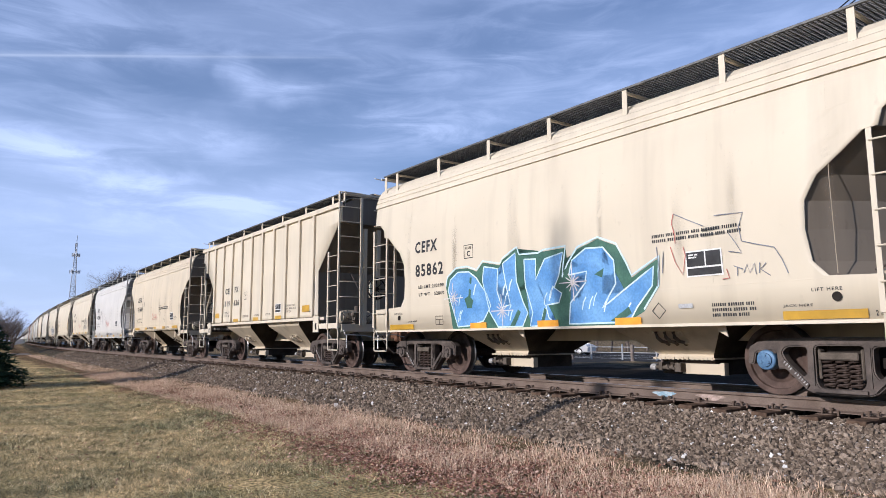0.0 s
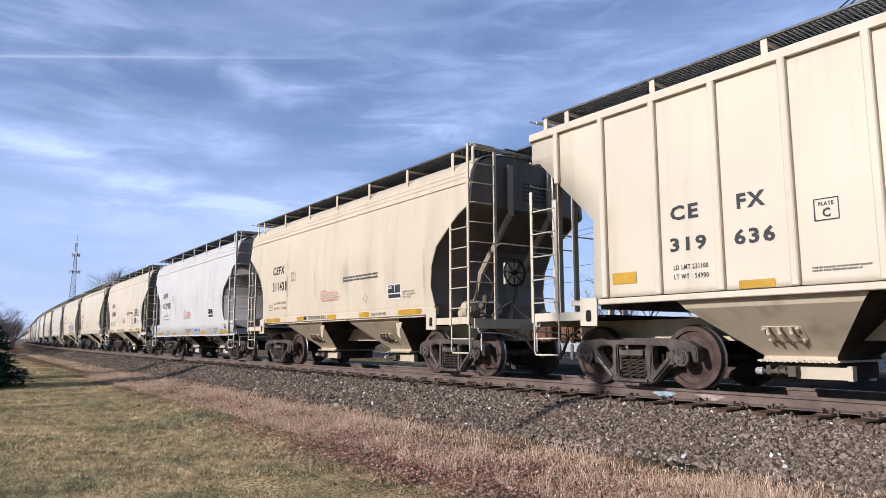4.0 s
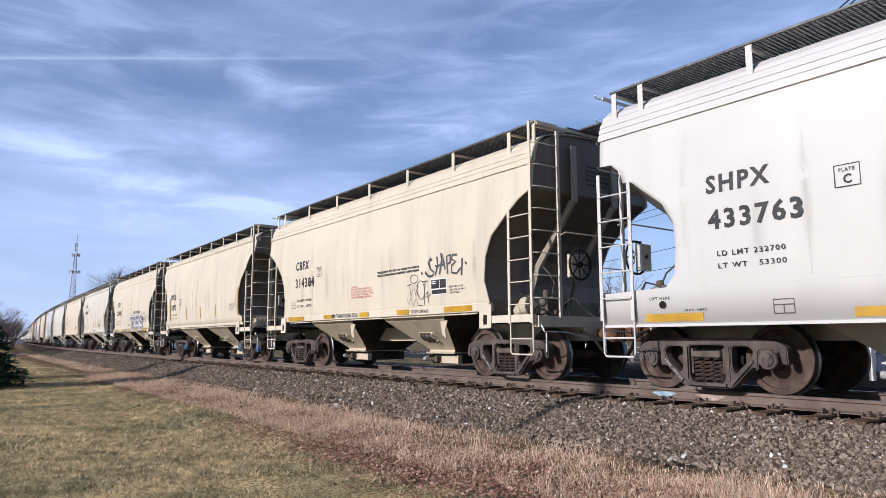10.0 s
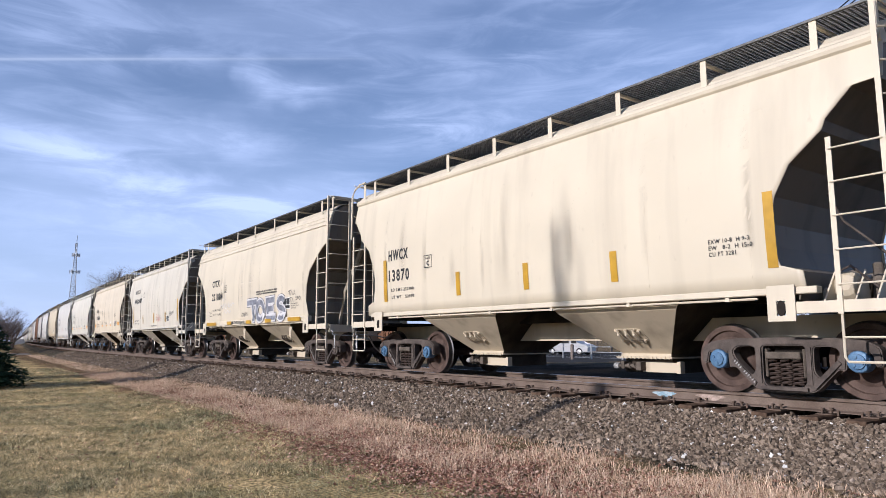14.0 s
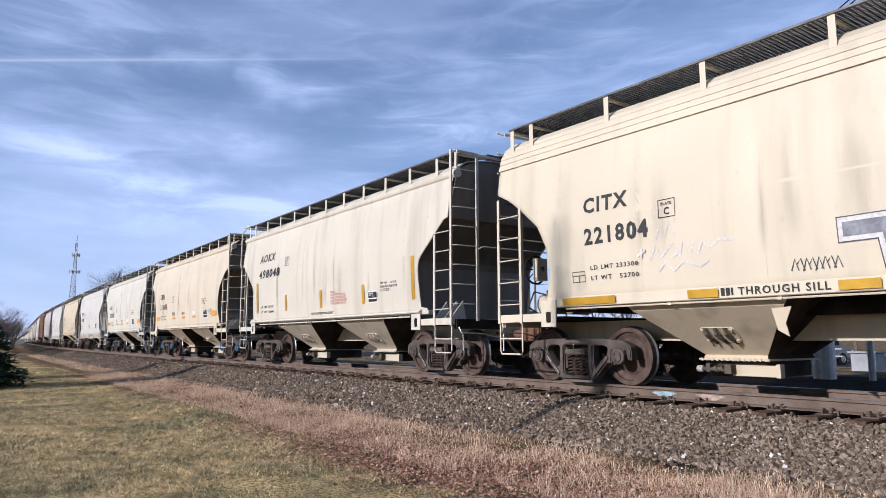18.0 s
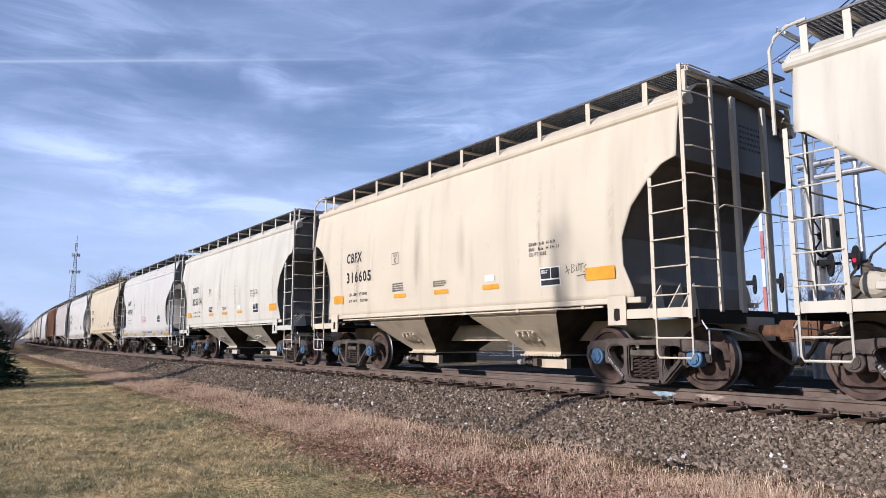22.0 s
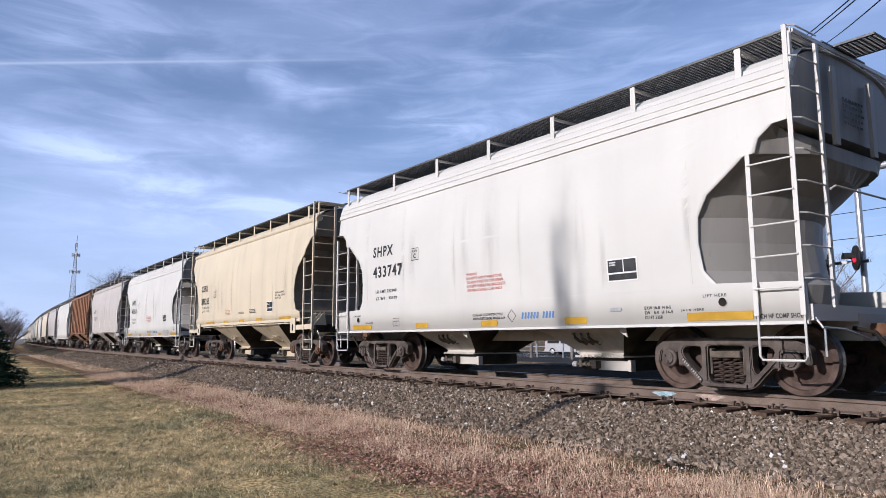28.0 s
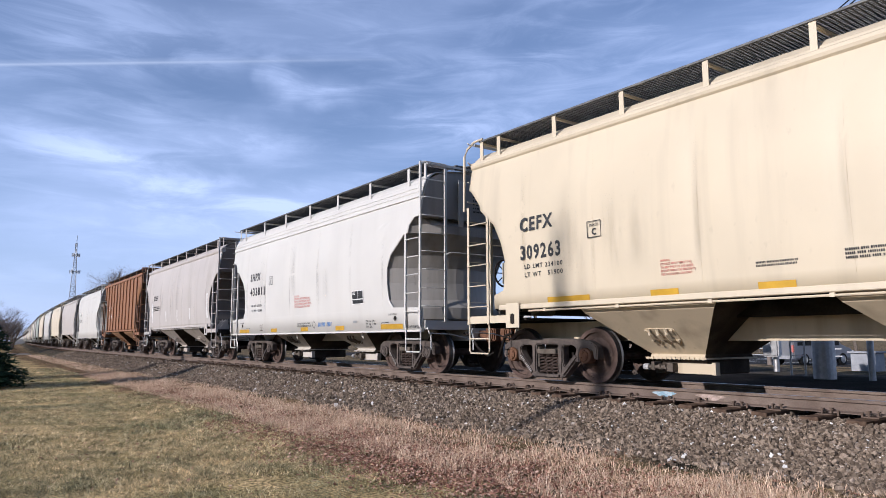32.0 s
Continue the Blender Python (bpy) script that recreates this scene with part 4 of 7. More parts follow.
LOOKS = [("deep", CREAM, CAP, 1.65, "cream covered hopper car with blue graffiti on its side"),
         ("ribs", CREAM, STEEL, 1.85, "cream ribbed covered hopper car with yellow patches"),
         ("band", SAND, STEEL, 1.65, "sand-coloured covered hopper car with a rounded side"),
         ("deep", WHITE, STEEL, 1.65, "clean white covered hopper car with a deep sill"),
         ("band", CREAM, STEEL, 1.65, "cream covered hopper car with black spray tags"),
         ("tube", CREAM, CAP, 1.55, "cream covered hopper car with upright yellow strips"),
         ("band", CREAM, STEEL, 1.65, "cream covered hopper car with grey block graffiti"),
         ("tube", STAINED, STEEL, 1.1, "grey-stained off-white covered hopper car with slanted lettering"),
         ("tube", PALE, CAP, 1.1, "pale cream covered hopper car with orange patches"),
         ("tube", OFFWHITE, CAP, 1.1, "off-white covered hopper car with orange patches"),
         ("deep", WHITE, STEEL, 1.65, "clean white covered hopper car with a deep sill"),
         ("tube", SAND, RUST, 1.5, "sand-coloured covered hopper car with tan walkway posts"),
         ("deep", WHITE, STEEL, 1.65, "clean white covered hopper car with a deep sill"),
         ("tube", PINKGREY, STEEL, 1.55, "pinkish grey covered hopper car with dust stains"),
         ("ribs", BROWN, STEEL, 1.85, "rusty brown ribbed covered hopper car"),
         ("deep", WHITE, STEEL, 1.65, "white covered hopper car far down the train")]
# how far each car's bogies stand in from its ends, and how far the notch at its front end reaches in beyond the usual
SETBACK = [1.33, 1.63, 1.36, 1.40, 1.35, 1.57, 1.35, 1.27, 1.25, 1.25, 1.38, 1.56, 1.40, 1.57, 1.63, 1.40]
DEEPER = {5: 0.26, 8: 0.15, 9: 0.16, 11: 0.18}
MARK_SHIFT = {8: -0.07, 11: 0.33}
CARS = []
for k, ((left, right), (kind, paint, cap, step, label)) in enumerate(zip(ENDS, LOOKS)):
    CARS.append(hopper_car(kind, paint, left, right, cap, step, label, True, 1 if k in (0, 1, 2, 4, 5) else -1, None, "angled" if k == 7 else "steep" if k in (5, 11) else None, k in (8, 9), SETBACK[k], DEEPER.get(k, 0.0)))
FAR = [("tube", PINKGREY), ("band", PALE), ("deep", WHITE), ("tube", PALE), ("tube", GREEN), ("band", PINKGREY), ("deep", OFFWHITE), ("tube", PALE)]
for k in range(22):
    kind, paint = FAR[k % len(FAR)]
    right = -214.5 - 13.2 * k
    CARS.append(hopper_car(kind, paint, right - 11.8, right, label="pale covered hopper car far down the train", near=False))


def half_of(k):
    return (ENDS[k][1] - ENDS[k][0]) / 2 + MARK_SHIFT.get(k, 0.0)


def stripes(k, spans, z0, z1, mat=YELLOW):
    for x0, x1 in spans:
        mark(CARS[k], LOOKS[k][0], half_of(k), "reflective_stripe", x0, x1, z0, z1, mat, 0.026 if k in (0, 6) else 0.010)


def uprights(k, xs, mat=YELLOW):
    for i, x in enumerate(xs):
        tall = i in (0, len(xs) - 1)
        mark(CARS[k], LOOKS[k][0], half_of(k), "reflective_stripe", x, x + 0.13, 1.58, 2.52 if tall else 2.04, mat, 0.010)


def words(k, text, x0, x1, z0, z1, mat=INK, slant=0.0):
    lettering(CARS[k], LOOKS[k][0], half_of(k), text, x0, x1, z0, z1, mat, 0.008, slant)


def standard(k, owner, number, x, w1, w2, z1, z2, ld, lt, plate=(3.50, 2.42), slant=0.0):
    """Reporting mark, number, weights and plate box near the rear end."""
    words(k, owner, x, x + w1, z1 - 0.02, z1 + 0.23, INK, slant * 0.5)
    words(k, number, x, x + w2, z2 - 0.02, z2 + 0.25, INK, slant * 0.5)
    if ld:
        words(k, ld, x + 0.1, x + 1.0, 1.79, 1.86)
        words(k, lt, x + 0.1, x + 1.0, 1.63, 1.70)
    plate_box(CARS[k], LOOKS[k][0], half_of(k), *plate)


def dims(k, lines, x0, x1, z0, z1):
    lines_of(CARS[k], LOOKS[k][0], half_of(k), lines, x0, x1, z0, z1, INK)


def warn(k, x0=5.41, x1=6.53, z0=1.62, z1=2.0):
    lines_of(CARS[k], LOOKS[k][0], half_of(k), WARNING, x0, x1, z0, z1, REDINK)


def jack_marks(k):
    car, kind, h = CARS[k], LOOKS[k][0], half_of(k)
    for x0 in (0.86, 2 * h - 1.36):
        words(k, "LIFT HERE", x0, x0 + 0.34, 1.27, 1.31)
        words(k, "JACK HERE", x0 + (0.55 if x0 < 2 else -0.35), x0 + (0.90 if x0 < 2 else 0.0), 1.09, 1.13)
    words(k, "2 INCH HF COMP SHOES", 2 * h - 0.70, 2 * h - 0.04, 0.97, 1.03)


for k, owner, number, ld, lt in ((3, "SHPX", "433763", "LD LMT 232700", "LT WT   53300"), (10, "SHPX", "433747", "LD LMT 232900", "LT WT   53100"), (12, "SHPX", "433811", "LD LMT 232700", "LT WT   53300")):
    h, car = half_of(k), CARS[k]
    standard(k, owner, number, 1.88, 0.87, 1.24, 2.64, 2.16, ld, lt)
    warn(k)
    lines_of(car, "deep", h, CLOSE, 5.52, 6.45, 1.08, 1.22, INK)
    diamond(car, "deep", h, 6.63, 1.14)
    b = bmesh.new()
    for j in (0, 1, 2, 3, 4, 5, 7, 8, 9, 10):
        x = 6.90 + j * 0.074
        ribbon(b, "deep", h, [(x, 1.08), (x + 0.025, 1.19)], 0.045, 0.007)
    part("maker_mark", b, BLUEINK, car)
    stripes(k, ((0.78, 1.70), (3.57, 4.02), (5.76, 6.23), (7.91, 8.38), (10.18, 11.12)), 0.965, 1.075)
    consolidated_panel(car, "deep", h, 8.87, 9.43, 1.58, 1.92)
    dims(k, ("EXW 10-8  H 8-5", "EW   8-0  H 14-9", "CU FT 3258"), 9.49, 9.96, 1.0, 1.20)
    jack_marks(k)
    card_holder(car, "deep", h, 2.66, 2.91, 1.03, 1.20)
    mark(car, "deep", h, "grab_plate", 8.86, 9.08, 1.14, 1.19, GALV, 0.02)

# blue graffiti car
h, car = half_of(0), CARS[0]
standard(0, "CEFX", "85862", 1.80, 0.80, 1.0, 2.56, 2.06, "LD LMT 233100", "LT WT   52800", (3.50, 2.28))
bars(car, "deep", h, 7.85, 9.2, 2.06, 2.20, 2)
consolidated_panel(car, "deep", h, 8.37, 8.91, 1.55, 1.90)
diamond(car, "deep", h, 7.87, 1.12)
stripes(0, ((0.70, 1.65),), 0.945, 1.055)
stripes(0, ((3.60, 4.08), (5.43, 5.92), (7.09, 7.57)), 0.935, 1.04, ORANGE)
stripes(0, ((9.64, 10.58),), 0.95, 1.05)
bars(car, "deep", h, 8.70, 9.3, 1.0, 1.2, 3)
jack_marks(0)
card_holder(car, "deep", h, 2.45, 2.70, 1.03, 1.20)
mark(car, "deep", h, "grab_plate", 8.2, 8.42, 1.14, 1.20, GALV, 0.02)
green = [[(3.02, 0.93), (2.88, 1.75), (2.94, 1.93), (3.23, 2.09), (3.58, 2.09), (3.87, 2.0), (4.06, 2.15), (4.54, 2.06), (4.62, 2.15), (5.0, 2.31), (5.06, 2.17), (5.53, 2.15), (5.67, 2.19), (6.17, 2.20), (6.06, 1.70),
          (6.2, 1.91), (6.42, 2.15), (6.85, 2.26), (7.2, 2.12), (7.38, 1.80), (7.45, 1.62), (7.95, 1.86), (7.9, 1.45), (7.62, 1.12), (7.2, 0.93)]]
painted_shape(car, "graffiti_backing", "deep", h, green, GRAF_GREEN, 0.007)
blue = [[(2.95, 1.69), (3.05, 1.9), (3.3, 2.03), (3.64, 2.01), (3.86, 1.88), (4.13, 1.56), (4.22, 1.34), (3.99, 1.07), (3.6, 0.99), (3.2, 0.97), (3.06, 1.32)],
        [(4.09, 2.07), (4.49, 2.0), (4.43, 1.59), (4.53, 1.3), (4.76, 1.34), (4.71, 1.57), (4.62, 2.08), (4.97, 2.24), (4.97, 1.73), (5.10, 1.36), (5.2, 1.18), (5.05, 0.95), (4.4, 0.95), (4.18, 1.23), (4.04, 1.81)],
        [(5.19, 2.10), (5.48, 2.08), (5.45, 1.73), (5.69, 2.06), (6.11, 2.13), (6.0, 1.76), (5.87, 1.57), (6.03, 1.47), (5.95, 1.32), (5.64, 1.29), (5.70, 1.08), (5.9, 0.95), (5.24, 0.95), (5.32, 1.18), (5.19, 1.62)],
        [(6.22, 1.75), (6.3, 1.98), (6.6, 2.14), (6.95, 2.12), (7.15, 1.9), (7.15, 1.55), (6.85, 1.2), (7.3, 1.45), (7.85, 1.75), (7.8, 1.48), (7.5, 1.18), (7.35, 0.97), (6.15, 0.97), (6.2, 1.3), (6.55, 1.6), (6.6, 1.78)]]
painted_shape(car, "graffiti_letters", "deep", h, blue, GRAF_BLUE, 0.011, "blue bubble letters sprayed on the car")
b = bmesh.new()
for pts in blue:
    ribbon(b, "deep", h, [*pts, pts[0]], 0.025, 0.015)
ribbon(b, "deep", h, [(x, z + 0.03) for x, z in green[0][1:-1]], 0.03, 0.009)
part("graffiti_outline", b, GRAF_MIST, car)
b = bmesh.new()
for x, z in ((3.11, 1.53), (4.53, 1.24), (6.29, 1.63)):
    for a in range(6):
        c, s = math.cos(a * math.pi / 6), math.sin(a * math.pi / 6)
        r = 0.30 if a % 3 == 0 else 0.16
        ribbon(b, "deep", h, [(x - r * c, z - r * s), (x + r * c, z + r * s)], 0.018, 0.019)
part("graffiti_sparkle", b, GRAF_WHITE, car)
b = bmesh.new()
for pts in ([(3.45, 1.50), (3.6, 1.56), (3.72, 1.46), (3.66, 1.32), (3.52, 1.32)], [(3.58, 1.55), (3.66, 1.9), (3.72, 1.9), (3.64, 1.52)], [(4.72, 0.96), (4.95, 1.25), (5.02, 1.2), (4.85, 0.96)],
            [(6.75, 1.72), (6.95, 1.80), (6.9, 1.66)], [(5.5, 1.0), (5.6, 1.25), (5.66, 1.22), (5.58, 1.0)], [(7.0, 1.0), (7.35, 1.2), (7.4, 1.1), (7.15, 0.98)]):
    blob(b, "deep", h, pts, 0.0)
for v in b.verts:
    v.co.y = skin_y("deep", v.co.z, 0.0135)
part("graffiti_shading", b, GRAF_GREEN, car)
b = bmesh.new()
rnd = random.Random(4)
for x0, x1, z0, z1 in ((3.1, 4.0, 1.02, 1.9), (4.2, 5.0, 1.0, 1.9), (5.3, 6.0, 1.0, 1.9), (6.4, 7.5, 1.0, 1.5)):
    for k in range(5):
        x, z = rnd.uniform(x0, x1 - 0.2), rnd.uniform(z0, z1 - 0.2)
        ribbon(b, "deep", h, [(x, z), (x + 0.04, z + 0.12), (x + 0.10, z + 0.2)], rnd.uniform(0.015, 0.035), 0.0125)
part("graffiti_highlight", b, GRAF_MIST, car)
b = bmesh.new()
for i, pts in enumerate(([(8.23, 2.44), (8.46, 2.32), (8.68, 2.21)],
                         [(8.84, 2.33), (9.24, 2.31), (9.17, 2.14), (9.20, 1.95), (9.39, 1.89), (9.61, 1.83), (9.69, 1.68), (9.75, 1.50)],
                         [(9.03, 2.07), (9.12, 1.93), (9.19, 1.80), (9.01, 1.84)],
                         [(9.06, 1.65), (9.18, 1.60)],
                         [(9.11, 1.63), (9.10, 1.52)],
                         [(9.19, 1.55), (9.24, 1.65), (9.27, 1.54), (9.34, 1.66), (9.35, 1.52)],
                         [(9.41, 1.66), (9.39, 1.53)],
                         [(9.49, 1.65), (9.41, 1.58), (9.53, 1.49)],
                         [(8.03, 1.94), (7.99, 1.64)],
                         [(7.92, 2.02), (7.94, 1.71), (7.88, 1.46)])):
    ribbon(b, "deep", h, pts, 0.013, 0.0115 + 0.0002 * i)
part("faint_spray_tag", b, GRAF_SLATE, car)
b = bmesh.new()
for i, pts in enumerate(([(8.23, 2.44), (8.19, 2.32), (8.23, 2.15), (8.23, 2.03)],
                         [(8.15, 1.99), (8.21, 1.78), (8.31, 1.59), (8.38, 1.85), (8.35, 1.97)],
                         [(8.96, 1.62), (8.99, 1.50), (8.89, 1.49)])):
    ribbon(b, "deep", h, pts, 0.012, 0.0140 + 0.0002 * i)
part("faint_red_spray", b, REDINK, car)

# ribbed car
h, car = half_of(1), CARS[1]
for text, x0, x1, z0, z1 in (("CE", 2.76, 3.20, 2.36, 2.57), ("FX", 3.76, 4.14, 2.38, 2.58), ("319", 2.74, 3.30, 1.92, 2.12), ("636", 3.70, 4.24, 1.92, 2.12)):
    words(1, text, x0, x1, z0, z1)
words(1, "LD LMT 231100", 2.78, 3.31, 1.67, 1.74)
words(1, "LT WT   54900", 2.78, 3.31, 1.54, 1.61)
plate_box(car, "ribs", h, 4.72, 2.09)
consolidated_panel(car, "ribs", h, 7.52, 7.96, 1.55, 1.82)
dims(1, ("EXW 10-8  H 4-7", "EW   9-0  H 14-10", "CUFT 3260"), 8.36, 9.06, 1.52, 1.78)
for x0, x1, z0, z1 in ((1.70, 2.14, 1.54, 1.71), (3.73, 4.20, 1.355, 1.46), (5.64, 6.09, 1.355, 1.46), (7.51, 8.0, 1.355, 1.46), (9.5, 9.98, 1.51, 1.69)):
    mark(car, "ribs", h, "reflective_stripe", x0, x1, z0, z1, YELLOW, 0.010)
for x in (4.55, 5.6, 6.6, 9.5):
    bars(car, "ribs", h, x + 0.1, x + 0.75, 1.49, 1.56, 2, DUSTED)

# rounded cars with a through sill
for k, owner, number, ld, lt in ((2, "CEFX", "311431", "LD LMT 232700", "LT WT   53300"), (4, "CBFX", "314384", "LD LMT 233300", "LT WT   52700"), (6, "CITX", "221804", "LD LMT 233300", "LT WT   52700")):
    h, car = half_of(k), CARS[k]
    standard(k, owner, number, 2.10, 0.86, 1.0 if k == 2 else 1.2, 2.70, 2.20, ld, lt)
    if k != 6:
        warn(k, 5.41, 6.50, 1.72, 2.04)
    bars(car, "band", h, 6.70, 8.43, 2.15, 2.30, 2)
    if k == 2:
        diamond(car, "band", h, 7.82, 1.70)
    consolidated_panel(car, "band", h, 8.85, 9.40, 1.63, 1.96)
    stripes(k, ((1.60, 2.67), (3.9, 4.35), (5.83, 6.27), (7.52, 8.0), (9.30, 10.2)), 1.265, 1.375, YELLOW)
    words(k, "THROUGH SILL", 4.62, 5.74, 1.275, 1.375)
    for j in range(3):
        mark(car, "band", h, "maker_mark", 4.38 + 0.072 * j, 4.38 + 0.072 * j + (0.05 if j < 2 else 0.022), 1.275, 1.375, INK, 0.008)
    words(k, "2 INCH HF COMP SHOES", 8.10, 8.75, 1.28, 1.35)
    dims(k, ("EXW 10-8  H 8-9", "EW   8-6  H 14-11", "CU FT 3282"), 9.49, 10.0, 1.62, 1.80)
    card_holder(car, "band", h, 1.82, 2.08, 1.62, 1.78)
    for x0 in (1.17, 2 * h - 1.38):
        words(k, "LIFT", x0, x0 + 0.2, 1.29, 1.33)
        words(k, "HERE", x0, x0 + 0.2, 1.22, 1.26)
h, car = half_of(4), CARS[4]
rnd = random.Random(8)
THICK = [[(8.91, 2.34), (8.85, 2.40), (8.78, 2.30), (8.86, 2.16), (8.97, 2.10), (8.92, 2.03), (8.76, 2.03), (8.65, 2.13)], [(9.09, 2.41), (9.11, 2.22), (9.01, 2.03)], [(9.03, 2.22), (9.33, 2.22)],
         [(9.23, 2.47), (9.27, 2.29), (9.17, 2.04)], [(9.16, 2.04), (9.29, 2.43), (9.37, 2.12)], [(9.45, 2.02), (9.43, 2.38), (9.56, 2.40), (9.54, 2.25), (9.43, 2.22)],
         [(9.78, 2.38), (9.62, 2.39), (9.59, 2.30), (9.73, 2.26), (9.59, 2.18), (9.57, 2.05), (9.74, 2.01), (9.88, 2.11)], [(9.94, 2.30), (9.90, 1.96)], [(8.51, 2.13), (8.55, 2.09)], [(10.03, 2.21), (10.07, 2.17)]]
b = bmesh.new()
for i, pts in enumerate(THICK):
    ribbon(b, "band", h, pts, 0.046, 0.009 + 0.0004 * i)
part("spray_tag", b, GRAF_GREY, car, "black spray-painted tag")
LOOSE = [[(7.94, 1.88), (8.13, 1.91)], [(8.05, 1.90), (8.08, 1.64)], [(8.10, 1.65), (8.20, 1.89), (8.27, 1.65)], [(8.28, 1.65), (8.30, 1.89), (8.39, 1.84), (8.31, 1.76), (8.41, 1.62)],
         [(8.55, 1.93), (8.73, 1.94)], [(8.64, 1.94), (8.57, 1.44)], [(7.92, 1.61), (7.97, 1.48), (8.08, 1.62), (8.14, 1.45), (8.28, 1.59), (8.33, 1.45), (8.50, 1.43)], [(8.64, 1.61), (8.71, 1.74), (8.73, 1.49)],
         [(8.67, 1.59), (8.83, 1.67)], [(8.47 + 0.14 * math.cos(a), 1.76 + 0.2 * math.sin(a)) for a in np.linspace(0, 6.28, 13)], [(8.23 + 0.15 * math.cos(a), 2.01 + 0.09 * math.sin(a)) for a in np.linspace(0, 6.28, 13)]]
b = bmesh.new()
for i, pts in enumerate(LOOSE):
    ribbon(b, "band", h, pts, 0.016, 0.007 + 0.0002 * i)
part("thin_spray_scrawl", b, GRAF_GREY, car)
h, car = half_of(6), CARS[6]
STROKES = [[(6.0, 1.94), (6.70, 1.95)], [(6.40, 1.92), (6.46, 1.42)],
           [(7.05 + 0.31 * math.cos(a), 1.66 + 0.27 * math.sin(a)) for a in np.linspace(0, 6.4, 17)],
           [(7.66, 1.94), (7.68, 1.42)], [(7.66, 1.94), (8.14, 1.95)], [(7.66, 1.68), (8.05, 1.69)], [(7.66, 1.42), (8.20, 1.42)],
           [*[(8.77 + 0.24 * math.cos(a), 1.82 + 0.14 * math.sin(a)) for a in np.linspace(0.5, 4.5, 10)], *[(8.75 + 0.25 * math.cos(a), 1.54 + 0.14 * math.sin(a)) for a in np.linspace(1.4, -2.7, 10)]]]
for width, mat, lift, ends in ((0.30, GRAF_GREY, 0.009, 0.145), (0.27, GRAF_WHITE, 0.0135, 0.13), (0.165, GRAF_SLATE, 0.018, 0.08)):
    b = bmesh.new()
    for i, pts in enumerate(STROKES):
        (xa, za), (xb, zb) = pts[0], pts[-1]
        if len(pts) == 2:
            d = math.hypot(xb - xa, zb - za)
            ux, uz = (xb - xa) / d * ends, (zb - za) / d * ends
            pts = [(xa - ux, za - uz), (xb + ux, zb + uz)]
        ribbon(b, "band", h, pts, width, lift + 0.0005 * i)
    part("graffiti_letters", b, mat, car, "grey block letters sprayed with white rims")
b = bmesh.new()
for i, pts in enumerate(([(3.42, 2.12), (3.50, 2.30), (3.58, 2.14), (3.66, 2.34), (3.74, 2.16)], [(3.30, 1.84), (3.42, 2.02), (3.52, 1.86)], [(3.52, 1.88), (3.70, 2.04), (3.78, 1.90), (3.66, 1.84)],
                         [(3.80, 1.84), (3.86, 2.04), (3.98, 1.88), (4.04, 2.06)], [(4.08, 1.86), (4.16, 2.02), (4.26, 1.92), (4.40, 2.02), (4.60, 1.98)], [(3.44, 1.66), (3.56, 1.78), (3.70, 1.66), (3.86, 1.78), (4.10, 1.68), (4.24, 1.76)],
                         [(3.10, 1.92), (3.24, 1.99)], [(3.17, 2.02), (3.17, 1.88)])):
    ribbon(b, "band", h, pts, 0.030, 0.008 + 0.0003 * i)
part("pale_spray_scrawl", b, GRAF_WHITE, car, "faint white spray scrawl")
b = bmesh.new()
MARKER = [[(9.28, 2.13), (9.52, 2.17)], [(9.40, 2.16), (9.35, 2.02)], [(9.46, 2.01), (9.51, 2.14), (9.62, 2.01), (9.65, 2.14)], [(9.67, 2.01), (9.73, 2.15), (9.80, 2.01)], [(9.68, 2.06), (9.78, 2.06)],
          [(9.35, 1.86), (9.41, 1.95), (9.55, 1.93)], [(9.45, 1.94), (9.42, 1.82)], [(9.55, 1.82), (9.60, 1.94), (9.66, 1.82)], [(9.80, 1.93), (9.87, 1.97), (9.89, 1.91), (9.80, 1.86), (9.91, 1.87)], [(9.92, 1.92), (9.94, 1.92)],
          [(9.97, 1.97), (9.96, 1.87)], [(10.09 + 0.06 * math.cos(a), 1.91 + 0.045 * math.sin(a)) for a in np.linspace(0, 6.28, 11)]]
for i, pts in enumerate(MARKER):
    ribbon(b, "band", h, pts, 0.018, 0.009 + 0.0003 * i)
for k in range(8):
    cx = 5.30 + 0.07 * k
    ribbon(b, "band", h, [(cx, 1.50 + 0.1 * rnd.random()), (cx + 0.05, 1.66), (cx + 0.09, 1.52)], 0.014, 0.009 + 0.0003 * k)
part("thin_spray_scrawl", b, GRAF_GREY, car)

# cars with a round top chord
h = half_of(5)
standard(5, "HWCX", "13870", 1.72, 0.80, 0.84, 2.50, 2.03, "LD LMT 232700", "LT WT   53300", (3.14, 2.22))
uprights(5, (1.50, 4.22, 6.15, 8.08, 10.52))
dims(5, ("EXW 10-8  H 9-3", "EW   8-2  H 15-0", "CU FT 3281"), 9.74, 10.35, 1.78, 2.03)
h = half_of(7)
standard(7, "AOKX", "498048", 1.70, 1.22, 1.64, 3.18, 2.67, "", "", (3.76, 2.92), 0.25)
words(7, "LD LMT 233100", 1.9, 2.9, 1.72, 1.79)
words(7, "LT WT   52800", 1.9, 2.9, 1.56, 1.63)
uprights(7, (1.50, 3.80, 6.12, 8.42, 10.60))
words(7, "VENT CAR WHEN UNLOADING", 5.55, 6.85, 1.40, 1.465)
warn(7, 6.75, 7.65, 1.62, 2.0)
consolidated_panel(CARS[7], "tube", h, 8.72, 9.15, 1.59, 1.86)
